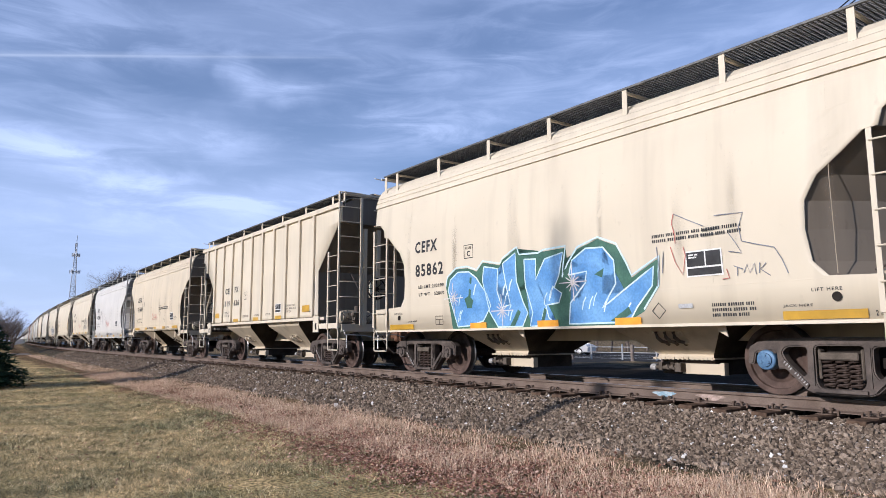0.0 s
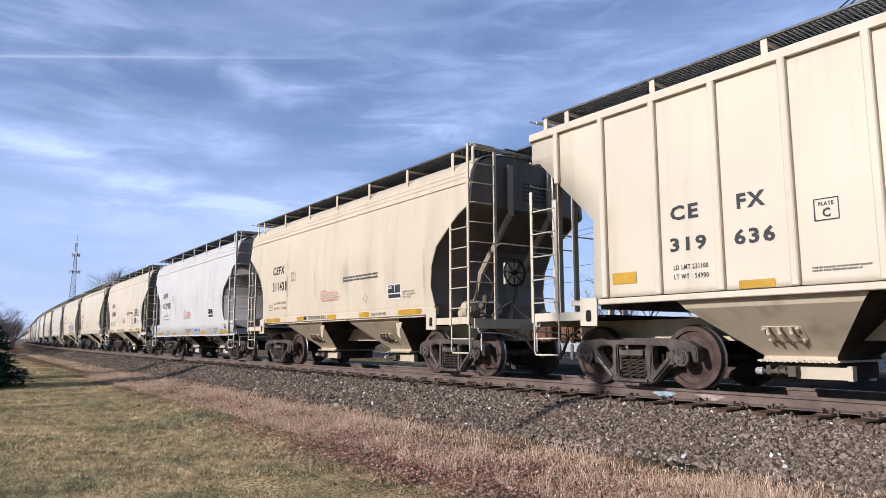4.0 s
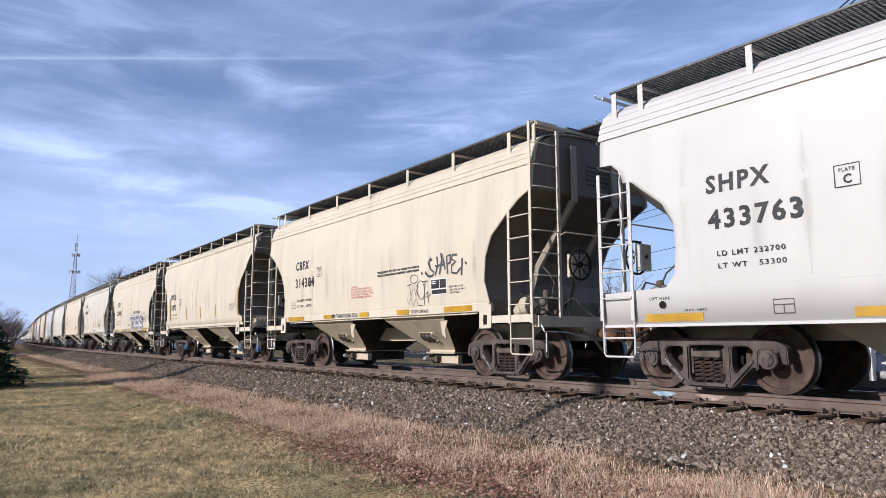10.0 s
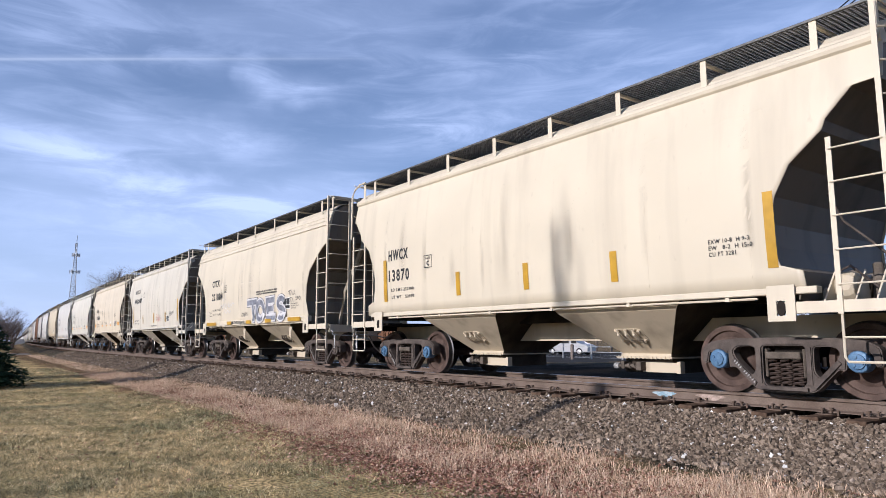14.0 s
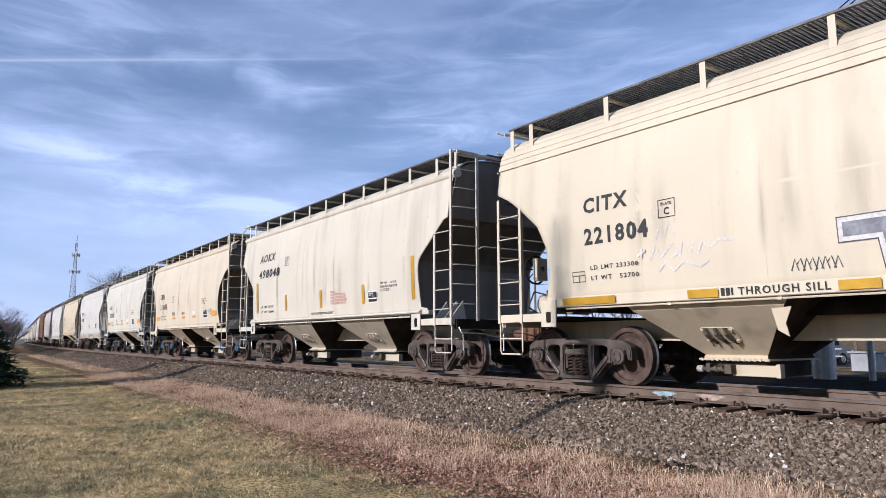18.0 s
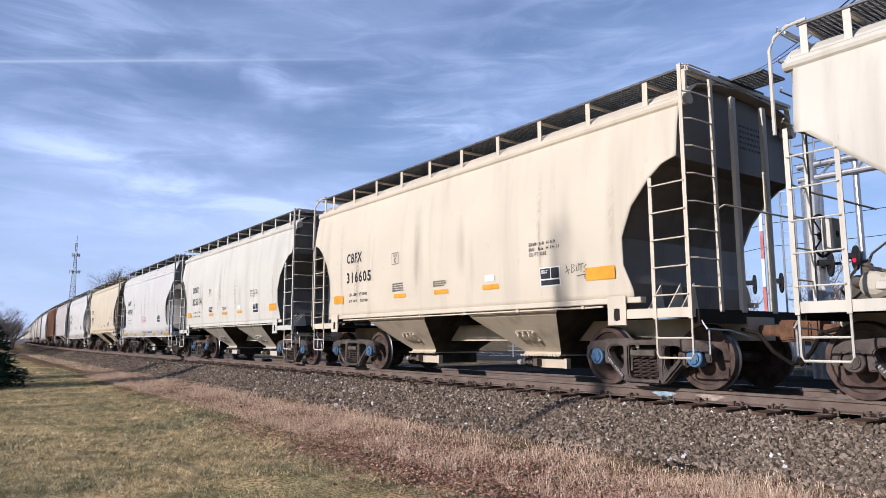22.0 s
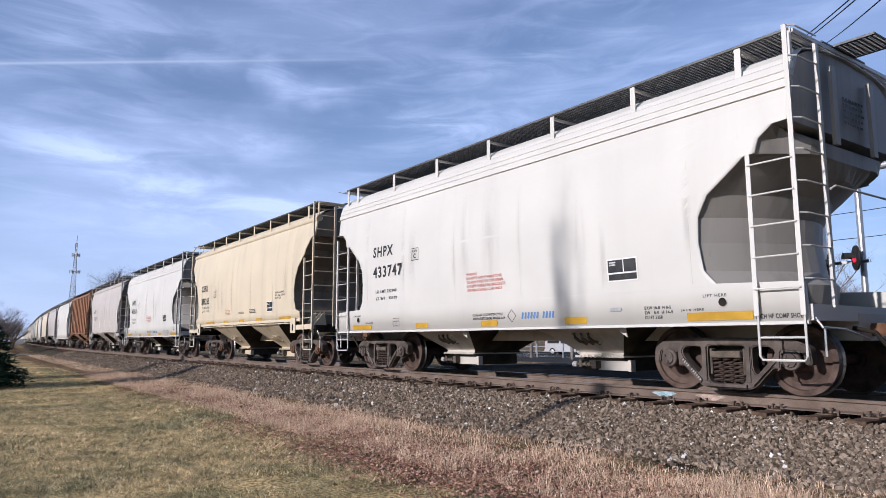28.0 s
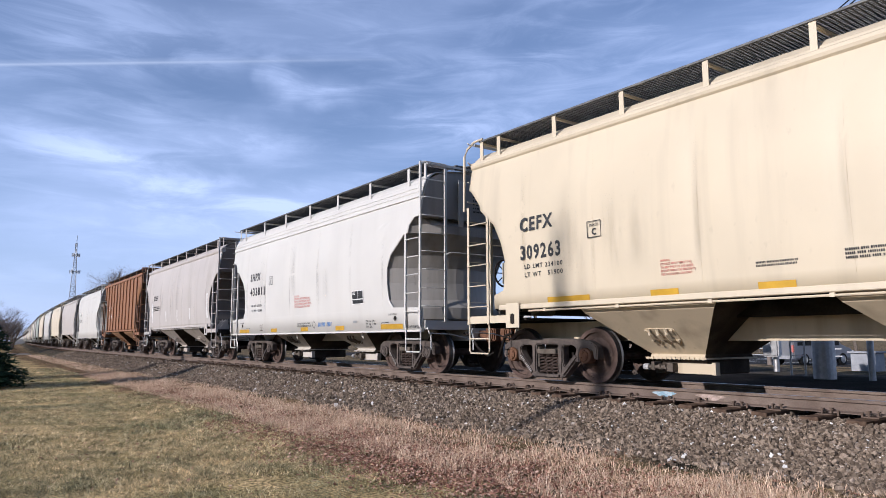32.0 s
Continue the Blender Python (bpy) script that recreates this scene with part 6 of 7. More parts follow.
# ---- sky with high thin cloud ----
# banks of cirrus: direction, height, length, depth, lean, density
BANKS = [(-1.095, 0.432, 0.258, 0.077, 0.00, 0.20), (-1.058, 0.283, 0.214, 0.054, 0.00, 0.16), (-0.629, 0.419, 0.249, 0.064, 0.10, 0.10),
         (-1.176, 0.357, 0.124, 0.030, 0.00, 0.42), (-1.236, 0.362, 0.055, 0.053, 0.30, 0.25), (-0.837, 0.339, 0.280, 0.070, 0.05, 0.30),
         (-0.974, 0.308, 0.195, 0.048, 0.00, 0.20), (-1.328, 0.279, 0.233, 0.040, -0.14, 0.34), (-1.470, 0.247, 0.156, 0.042, -0.10, 0.34),
         (-1.302, 0.198, 0.234, 0.032, -0.05, 0.28), (-1.416, 0.221, 0.190, 0.033, -0.08, 0.30), (-1.123, 0.208, 0.210, 0.036, 0.02, 0.24),
         (-1.469, 0.151, 0.237, 0.053, 0.00, 0.25), (-1.232, 0.163, 0.279, 0.059, 0.00, 0.30), (-1.447, 0.394, 0.281, 0.079, 0.00, 0.20),
         (-0.905, 0.399, 0.138, 0.030, 0.15, 0.16), (-0.793, 0.444, 0.243, 0.044, -0.10, 0.10), (-0.647, 0.354, 0.156, 0.056, 0.20, 0.15)]


def cloud_material():
    m = bpy.data.materials.new("high_thin_cloud")
    m.use_nodes = True
    n, l = m.node_tree.nodes, m.node_tree.links
    n.remove(n["Principled BSDF"])
    uv = n.new("ShaderNodeUVMap")
    uv.uv_map = "sky"

    def layer(sx, sy, tilt, scale, detail, lo, hi, distort, off):
        mp = n.new("ShaderNodeMapping")
        mp.inputs["Rotation"].default_value = (0, 0, tilt)
        mp.inputs["Scale"].default_value = (sx, sy, 1)
        mp.inputs["Location"].default_value = (off, off * 0.7, 0)
        l.new(uv.outputs[0], mp.inputs[0])
        t = n.new("ShaderNodeTexNoise")
        t.inputs["Scale"].default_value, t.inputs["Detail"].default_value, t.inputs["Distortion"].default_value = scale, detail, distort
        t.inputs["Roughness"].default_value = 0.62
        l.new(mp.outputs[0], t.inputs["Vector"])
        r = n.new("ShaderNodeMapRange")
        r.interpolation_type = "SMOOTHSTEP"
        r.inputs[1].default_value, r.inputs[2].default_value = lo, hi
        l.new(t.outputs["Fac"], r.inputs[0])
        return r.outputs[0]

    def calc(op, a, b):
        x = n.new("ShaderNodeMath")
        x.operation = op
        x.use_clamp = True
        for s, v in ((x.inputs[0], a), (x.inputs[1], b)):
            if isinstance(v, bpy.types.NodeSocket):
                l.new(v, s)
            else:
                s.default_value = v
        return x.outputs[0]

    def lobe(az, el, wide, high, tilt, amount):
        """A soft long bank of cloud round one place in the sky."""
        mp = n.new("ShaderNodeMapping")
        mp.vector_type = "TEXTURE"
        mp.inputs["Location"].default_value = (az, el, 0)
        mp.inputs["Rotation"].default_value = (0, 0, tilt)
        mp.inputs["Scale"].default_value = (wide, high, 1)
        l.new(warped, mp.inputs[0])
        v = n.new("ShaderNodeVectorMath")
        v.operation = "LENGTH"
        l.new(mp.outputs[0], v.inputs[0])
        r = n.new("ShaderNodeMapRange")
        r.interpolation_type = "SMOOTHSTEP"
        r.inputs[1].default_value, r.inputs[2].default_value, r.inputs[3].default_value, r.inputs[4].default_value = 0.0, 1.0, amount, 0.0
        l.new(v.outputs["Value"], r.inputs[0])
        return r.outputs[0]

    sway = n.new("ShaderNodeTexNoise")
    sway.inputs["Scale"].default_value, sway.inputs["Detail"].default_value = 9.0, 5
    l.new(uv.outputs[0], sway.inputs["Vector"])
    shift = n.new("ShaderNodeVectorMath")
    shift.operation = "MULTIPLY_ADD"
    l.new(sway.outputs["Color"], shift.inputs[0])
    shift.inputs[1].default_value = (0.16, 0.05, 0)
    l.new(uv.outputs[0], shift.inputs[2])
    back = n.new("ShaderNodeVectorMath")
    back.operation = "SUBTRACT"
    l.new(shift.outputs[0], back.inputs[0])
    back.inputs[1].default_value = (0.08, 0.025, 0)
    warped = back.outputs[0]
    wisps = layer(2.2, 10, 0.06, 3.0, 6, 0.36, 0.74, 0.6, 3.1)
    bands = layer(1.2, 6, 0.05, 2.0, 3, 0.32, 0.72, 0.3, 7.7)
    veil = layer(1.0, 2.2, 0.0, 1.3, 3, 0.30, 0.75, 0.2, 1.3)
    banks = 0.0
    for bank in BANKS:
        banks = calc("ADD", banks, lobe(*bank))
    ragged = calc("ADD", 0.45, calc("MULTIPLY", wisps, 0.75))
    thin = calc("ADD", calc("MULTIPLY", veil, 0.32), calc("MULTIPLY", calc("MULTIPLY", wisps, bands), 0.24))
    total = calc("ADD", thin, calc("MULTIPLY", banks, ragged))
    sep = n.new("ShaderNodeSeparateXYZ")
    l.new(uv.outputs[0], sep.inputs[0])
    hz = n.new("ShaderNodeMapRange")
    hz.inputs[1].default_value, hz.inputs[2].default_value, hz.inputs[3].default_value, hz.inputs[4].default_value = 0.0, 0.30, 0.50, 0.0
    l.new(sep.outputs[1], hz.inputs[0])
    total = calc("ADD", calc("ADD", total, 0.12), hz.outputs[0])
    top = n.new("ShaderNodeMapRange")
    top.inputs[1].default_value, top.inputs[2].default_value, top.inputs[3].default_value, top.inputs[4].default_value = 0.9, 1.3, 1.0, 0.0
    l.new(sep.outputs[1], top.inputs[0])
    total = calc("MULTIPLY", total, top.outputs[0])
    side = n.new("ShaderNodeMapRange")
    side.inputs[1].default_value, side.inputs[2].default_value, side.inputs[3].default_value, side.inputs[4].default_value = 1.75, 2.2, 1.0, 0.0
    ab = n.new("ShaderNodeMath")
    ab.operation = "ABSOLUTE"
    l.new(sep.outputs[0], ab.inputs[0])
    l.new(ab.outputs[0], side.inputs[0])
    total = calc("MULTIPLY", total, side.outputs[0])
    em, tr, mx = n.new("ShaderNodeEmission"), n.new("ShaderNodeBsdfTransparent"), n.new("ShaderNodeMixShader")
    em.inputs[0].default_value, em.inputs[1].default_value = (0.765, 0.87, 1.09, 1), 0.93
    l.new(total, mx.inputs[0])
    l.new(tr.outputs[0], mx.inputs[1])
    l.new(em.outputs[0], mx.inputs[2])
    l.new(mx.outputs[0], n["Material Output"].inputs[0])
    return m


def trail_material():
    m = bpy.data.materials.new("vapour_trail")
    m.use_nodes = True
    n, l = m.node_tree.nodes, m.node_tree.links
    n.remove(n["Principled BSDF"])
    uv = n.new("ShaderNodeUVMap")
    uv.uv_map = "sky"
    sep = n.new("ShaderNodeSeparateXYZ")
    l.new(uv.outputs[0], sep.inputs[0])
    r = n.new("ShaderNodeValToRGB")
    e = r.color_ramp.elements
    e[0].position, e[0].color, e[1].position, e[1].color = 0.0, (0, 0, 0, 1), 1.0, (0, 0, 0, 1)
    e.new(0.35).color = (0.07, 0.07, 0.07, 1)
    e.new(0.55).color = (0.42, 0.42, 0.42, 1)
    e.new(0.68).color = (0.16, 0.16, 0.16, 1)
    l.new(sep.outputs[1], r.inputs[0])
    f = n.new("ShaderNodeMapRange")
    f.inputs[1].default_value, f.inputs[2].default_value, f.inputs[3].default_value, f.inputs[4].default_value = 0.45, 1.0, 1.0, 0.0
    l.new(sep.outputs[0], f.inputs[0])
    x = n.new("ShaderNodeMath")
    x.operation = "MULTIPLY"
    l.new(r.outputs[0], x.inputs[0]), l.new(f.outputs[0], x.inputs[1])
    em, tr, mx = n.new("ShaderNodeEmission"), n.new("ShaderNodeBsdfTransparent"), n.new("ShaderNodeMixShader")
    em.inputs[0].default_value, em.inputs[1].default_value = (0.86, 0.92, 1.0, 1), 0.9
    l.new(x.outputs[0], mx.inputs[0])
    l.new(tr.outputs[0], mx.inputs[1])
    l.new(em.outputs[0], mx.inputs[2])
    l.new(mx.outputs[0], n["Material Output"].inputs[0])
    return m


def dome_patch(name, az0, az1, el, r, nu, material, unit=False):
    """Part of a far dome; az is measured from +y towards -x, el from the horizon, both in radians."""
    me = bpy.data.meshes.new(name)
    az = np.linspace(az0, az1, nu)
    vs = [(-r * math.sin(a) * math.cos(e if not callable(e) else e(a)), r * math.cos(a) * math.cos(e if not callable(e) else e(a)), r * math.sin(e if not callable(e) else e(a))) for e in el for a in az]
    nv = len(el)
    fs = [(j * nu + i, j * nu + i + 1, (j + 1) * nu + i + 1, (j + 1) * nu + i) for j in range(nv - 1) for i in range(nu - 1)]
    me.from_pydata(vs, [], fs)
    me.materials.append(material)
    u = me.uv_layers.new(name="sky")
    for lp in me.loops:
        j, i = divmod(lp.vertex_index, nu)
        u.data[lp.index].uv = (i / (nu - 1), j / (nv - 1)) if unit else (-(az[i]), el[j])
    return new(name, me)


clouds = dome_patch("cirrus_backdrop", -2.25, 2.25, list(np.linspace(-0.02, 1.35, 20)), 4200, 60, cloud_material())
tagged(clouds, "thin white cirrus streaks in a blue sky", "sky", "", "structure")
trail_ends = [Vector((-0.9428, 0.0142, 0.3332)).normalized() * 4150, Vector((-0.7826, 0.4838, 0.3917)).normalized() * 4150]
trail_ends[0] += (trail_ends[0] - trail_ends[1]) * 0.35
tm = bpy.data.meshes.new("contrail_backdrop")
wide = Vector((0, 0, 1))
tm.from_pydata([tuple(p + wide * k) for k in (-34, 0, 34) for p in (trail_ends[0], trail_ends[0].lerp(trail_ends[1], 0.5), trail_ends[1])], [], [(0, 1, 4, 3), (1, 2, 5, 4), (3, 4, 7, 6), (4, 5, 8, 7)])
tm.materials.append(trail_material())
tu = tm.uv_layers.new(name="sky")
for lp in tm.loops:
    j, i = divmod(lp.vertex_index, 3)
    tu.data[lp.index].uv = (i / 2, j / 2)
trail = new("contrail_backdrop", tm)
tagged(trail, "long straight white vapour trail in the sky", "sky", "", "structure")
SKY_DRIFT = [(0.0, pose(0, 0, 0, 0, 0, 0)), (16.0, pose(0, 0, 0, 0, 0, -1.55)), (32.0, pose(0, 0, 0, 0, 0, -3.1))]


# ---- trees ----
BARK = surface("grey_brown_bark", (0.10, 0.080, 0.065), (0.17, 0.14, 0.115), 6, 0.9, 0, 40, 0.6, 0.02)
TWIG = surface("grey_twigs", (0.13, 0.105, 0.09), (0.19, 0.155, 0.135), 3, 0.9, 0, 20, 0.2, 0.01)


def limb_mesh(height, seed, spread, levels, trunk_r, first, sides=5):
    """Trunk and limbs of a leafless tree, split into a trunk and a crown of branches."""
    r = random.Random(seed)
    trunk, crown = bmesh.new(), bmesh.new()

    def grow(p, d, length, rad, level):
        path = [p]
        q, v = Vector(p), Vector(d)
        n = 4 if level < 2 else 3
        for _ in range(n):
            v = (v + Vector((r.uniform(-1, 1), r.uniform(-1, 1), r.uniform(-0.3, 0.7))) * 0.16).normalized()
            q = q + v * length / n
            path.append(q.copy())
        tube(trunk if level == 0 else crown, path, rad, sides if level < 2 else 3, 0, rad * 0.55, caps=False)
        if level >= levels:
            return
        for k in range(r.randint(3, 5) if level else r.randint(5, 7)):
            f = r.uniform(first if level == 0 else 0.3, 1.0)
            i = min(n - 1, int(f * n))
            base = path[i].lerp(path[i + 1], f * n - i)
            a = r.uniform(0, 6.28)
            w = (v * r.uniform(0.5, 1.0) + Vector((math.cos(a), math.sin(a), r.uniform(0.0, 0.5))) * spread).normalized()
            grow(base, w, length * r.uniform(0.45, 0.72), rad * (1 - 0.5 * f) * 0.6, level + 1)

    grow(Vector((0, 0, -0.1)), Vector((0, 0, 1)), height * 0.55, trunk_r, 0)
    return to_mesh("trunk", trunk, BARK), to_mesh("crown", crown, TWIG)


def bare_tree(meshes, x, y, z, scale, turn, label, group=""):
    t = tagged(new("bare_tree"), label, "tree", group)
    part("trunk", meshes[0], None, t)
    part("crown", meshes[1], None, t)
    t.location, t.scale, t.rotation_euler.z = (x, y, z), (scale, scale, scale), turn
    return t


BIG = [limb_mesh(12.0, s, 0.75, 4, 0.22, 0.35) for s in (1, 2, 3)]
FULL = [limb_mesh(12.0, s, 0.95, 5, 0.30, 0.30, 4) for s in (21, 22)]
SLIM = [limb_mesh(9.0, s, 0.55, 4, 0.10, 0.30) for s in (11, 12)]
rnd = random.Random(44)
# thicket beside the line, far to the rear
for k in range(84):
    x = -rnd.uniform(88, 190)
    bare_tree(rnd.choice(FULL), x, -x * rnd.uniform(-0.03, 0.078), -0.85, rnd.uniform(0.42, 0.70), rnd.uniform(0, 6.28), "leafless brown tree in a thicket beside the line", "thicket trees")
# trees beyond the train
for x, y, s in ((-196, 42.0, 1.95), (-200, 43.4, 1.9), (-193, 40.2, 1.75), (-197, 44.0, 1.8), (-195, 41.5, 1.9), (-199, 42.6, 1.85), (-194, 42.8, 1.8), (-198, 41.0, 1.9), (-201, 44.2, 1.9), (-192, 41.8, 1.75), (-196, 43.2, 2.0), (-203, 42.2, 1.95), (-210, 46, 1.4), (-300, 62, 1.3), (-320, 70, 1.5)):
    bare_tree(rnd.choice(FULL), x, y, -0.9, s, rnd.uniform(0, 6.28), "leafless tree beyond the train")
for k in range(34):
    x = rnd.uniform(-64, 10)
    bare_tree(rnd.choice(BIG), x, 72 + rnd.uniform(-8, 14), -0.85, rnd.uniform(0.7, 1.05), rnd.uniform(0, 6.28), "leafless grey tree in a row behind the crossing", "tree row")
# trees that stand behind the viewer and throw the shadows on lawn and train
def stem_cluster(height, fork, seed):
    """A slim tree that forks high up into many upright stems and twigs."""
    r = random.Random(seed)
    b, c = bmesh.new(), bmesh.new()
    tube(b, [(0, 0, -0.1), (0.03, 0, fork * 0.5), (0, 0, fork)], 0.034, 8, 0, 0.026)
    for k in range(13):
        a, reach = r.uniform(0, 6.28), r.uniform(0.05, 0.50)
        z0 = fork * r.uniform(0.93, 1.0)
        top = z0 + (height - z0) * r.uniform(0.62, 1.0)
        pts = [(reach * math.cos(a) * f ** 0.7 + 0.03 * math.sin(5 * f + k), reach * math.sin(a) * f ** 0.7, z0 + (top - z0) * f) for f in np.linspace(0, 1, 8)]
        tube(c, pts, 0.021, 6, 0, 0.006)
        for j in range(8):
            p = Vector(pts[1 + j % 6])
            d = Vector((r.uniform(-0.3, 0.3), r.uniform(-0.3, 0.3), r.uniform(0.7, 1.3)))
            tube(c, [p, p + d * 0.6 + Vector((0, 0, 0.1)), p + d], 0.008, 4, 0, 0.003)
    return to_mesh("trunk", b, BARK), to_mesh("crown", c, BARK)


bare_tree(stem_cluster(12.7, 9.0, 3), -8.9, -14.0, -0.85, 1.0, 0.6, "slender leafless tree on the lawn", "lawn trees")
for x, y, s in ((-33.0, -31.0, 1.6), (-22.0, -36.0, 1.7), (-16.0, -30.0, 1.5)):
    bare_tree(rnd.choice(SLIM), x, y, -0.85, s, rnd.uniform(0, 6.28), "slender leafless tree on the lawn", "lawn trees")


def spruce(x, y, z, height, radius, seed):
    r = random.Random(seed)
    t = tagged(new("spruce_tree"), "dense dark green spruce on the lawn", "spruce tree")
    b = bmesh.new()
    tube(b, [(0, 0, -0.1), (0, 0, height * 0.9)], 0.09, 7, 0, 0.02)
    part("trunk", b, BARK, t)
    b = bmesh.new()
    tube(b, [(0, 0, 0.25), (0, 0, height * 0.55), (0, 0, height * 0.93)], radius * 0.66, 12, 0, 0.04)
    needles = island_material("spruce_needles", ((0.0, (0.012, 0.025, 0.014)), (0.5, (0.025, 0.05, 0.026)), (1.0, (0.05, 0.085, 0.05))), 0.8)
    part("inner_crown", b, needles, t)
    vs, fs = [], []
    for k in range(680):
        f = r.random() ** 0.7
        h = height * (0.04 + 0.94 * (1 - f))
        reach = radius * (0.05 + 0.95 * f) * r.uniform(0.75, 1.08)
        a = r.uniform(0, 6.28)
        tip = Vector((math.cos(a) * reach, math.sin(a) * reach, h - 0.25 * reach + 0.15))
        root = Vector((0, 0, h))
        for j in range(34):
            g = 0.25 + 0.75 * j / 33
            p = root.lerp(tip, g) + Vector((r.uniform(-0.06, 0.06), r.uniform(-0.06, 0.06), r.uniform(-0.05, 0.05)))
            d = Vector((math.cos(a) + r.uniform(-1, 1), math.sin(a) + r.uniform(-1, 1), r.uniform(-0.5, 0.6))).normalized() * r.uniform(0.14, 0.26)
            w = d.cross(Vector((r.uniform(-1, 1), r.uniform(-1, 1), 1))).normalized() * 0.035
            i = len(vs)
            vs += [tuple(p - w), tuple(p + w), tuple(p + d)]
            fs.append((i, i + 1, i + 2))
    part("crown", raw_mesh("crown", vs, fs, needles), None, t)
    t.location = (x, y, z)


spruce(-27.6, 0.72, -0.86, 3.7, 2.2, 5)
spruce(-33.5, -1.6, -0.86, 5.2, 1.7, 6)

# ---- radio mast ----
MAST = surface("weathered_mast_steel", (0.24, 0.25, 0.27), (0.34, 0.35, 0.37), 2, 0.6, 0.5, 30, 0.1, 0.004)
mast = tagged(new("radio_mast"), "tall grey lattice radio mast with antennas", "radio mast")
TOP, BASE_W, TOP_W = 33.0, 3.4, 0.5


def mast_corner(k, z):
    w = BASE_W + (TOP_W - BASE_W) * min(1, z / 31.0)
    a = 2 * math.pi * k / 3 + 0.4
    return Vector((w * 0.577 * math.cos(a), w * 0.577 * math.sin(a), z))


for k in range(3):
    bm = bmesh.new()
    tube(bm, [mast_corner(k, z) for z in np.linspace(0, TOP, 12)], 0.11, 6)
    part("leg", bm, MAST, mast)
bm = bmesh.new()
zs = list(np.linspace(0, TOP, 22))
for a, b in zip(zs, zs[1:]):
    for k in range(3):
        tube(bm, [mast_corner(k, a), mast_corner((k + 1) % 3, b)], 0.045, 4)
        tube(bm, [mast_corner((k + 1) % 3, a), mast_corner(k, b)], 0.045, 4)
        tube(bm, [mast_corner(k, b), mast_corner((k + 1) % 3, b)], 0.045, 4)
part("bracing", bm, MAST, mast)
bm = bmesh.new()
tube(bm, [(0, 0, TOP - 1), (0, 0, TOP + 2.5)], 0.10, 6)
part("top_pole", bm, MAST, mast)
for z, r in ((29.1, 1.1), (23.7, 1.45)):
    for k in range(6):
        a = 2 * math.pi * k / 6 + 0.2
        bm = bmesh.new()
        box(bm, -0.10, 0.10, -0.14, 0.14, -0.55, 0.55)
        an = part("antenna_panel", bm, MAST, mast)
        an.location, an.rotation_euler.z = (r * math.cos(a), r * math.sin(a), z), a
    bm = bmesh.new()
    tube(bm, [(r * 0.9 * math.cos(a), r * 0.9 * math.sin(a), z) for a in np.linspace(0, 6.283, 13)], 0.09, 5)
    part("antenna_ring", bm, MAST, mast)
mast.location = (-247.6, 34.6, -0.9)

# ---- the crossing beyond the train ----
ASPHALT = surface("grey_asphalt", (0.034, 0.032, 0.030), (0.058, 0.055, 0.052), 1.2, 0.9, 0, 50, 0.4, 0.008)
LINE = surface("worn_white_road_paint", (0.50, 0.50, 0.48), (0.66, 0.66, 0.63), 6, 0.8, 0, 50, 0.1, 0.003)
GRAVEL = surface("pale_gravel", (0.22, 0.19, 0.16), (0.34, 0.30, 0.25), 4, 0.95, 0, 40, 0.5, 0.02)
WOODPOST = surface("grey_brown_post", (0.16, 0.13, 0.11), (0.24, 0.20, 0.17), 5, 0.9, 0, 40, 0.4, 0.01)
SILVER = surface("weathered_aluminium", (0.40, 0.39, 0.38), (0.52, 0.51, 0.50), 8, 0.42, 0.8, 60, 0.05, 0.002)
SIGNALBLACK = surface("matt_black_signal", (0.012, 0.012, 0.012), (0.03, 0.03, 0.03), 5, 0.7, 0, 40, 0.1, 0.003)


def slab(name, x0, x1, y0, y1, z, mat, label, category):
    bm = bmesh.new()
    box(bm, x0, x1, y0, y1, z - 0.2, z)
    return tagged(part(name, bm, mat, None), label, category, "", "structure")


slab("parking_lot", -75, -11, 33, 62, -0.755, ASPHALT, "grey asphalt car park beyond the track", "car park")
slab("crossing_road", -4.5, 4.5, 11.6, 95, -0.235, ASPHALT, "asphalt road leading from the level crossing", "road")
slab("gravel_driveway", -93, -84, -40, 11.0, -0.70, GRAVEL, "pale gravel drive across the verge", "drive")
for k in range(12):
    bm = bmesh.new()
    x = -72 + 5 * k
    box(bm, x - 0.06, x + 0.06, 44, 50, -0.756, -0.750)
    tagged(part("bay_line", bm, LINE, None), "worn white parking bay line", "road marking", "parking bay lines", "structure")
for k in range(2):
    bm = bmesh.new()
    box(bm, -74, -12, 43.6 + 8.5 * k, 43.8 + 8.5 * k, -0.756, -0.749)
    tagged(part("bay_line", bm, LINE, None), "worn white parking bay line", "road marking", "parking bay lines", "structure")
for x, y in ((-27.7, 38.0), (-23.3, 36.5), (-30.5, 38.5), (-36.5, 39.0), (-42.0, 40.0), (-19.5, 36.0)):
    bm = bmesh.new()
    tube(bm, [(x, y, -0.85), (x, y, 0.35)], 0.13, 10)
    tube(bm, [(x, y, 0.35), (x, y, 0.40)], 0.13, 10, 0, 0.06)
    tagged(part("bollard_post", bm, WOODPOST, None), "thick grey bollard post beside the car park", "post", "bollard posts")


def guard_rail():
    g = tagged(new("guard_rail"), "low steel rail between posts at the car park", "guard rail")
    for z in (-0.25, 0.15):
        bm = bmesh.new()
        box(bm, -46, -18, 41.0, 41.05, z, z + 0.05)
        part("rail_bar", bm, GALV, g)
    for k in range(10):
        bm = bmesh.new()
        x = -45.5 + k * 3
        box(bm, x, x + 0.09, 41.05, 41.14, -0.85, 0.4)
        part("rail_post", bm, GALV, g)


guard_rail()


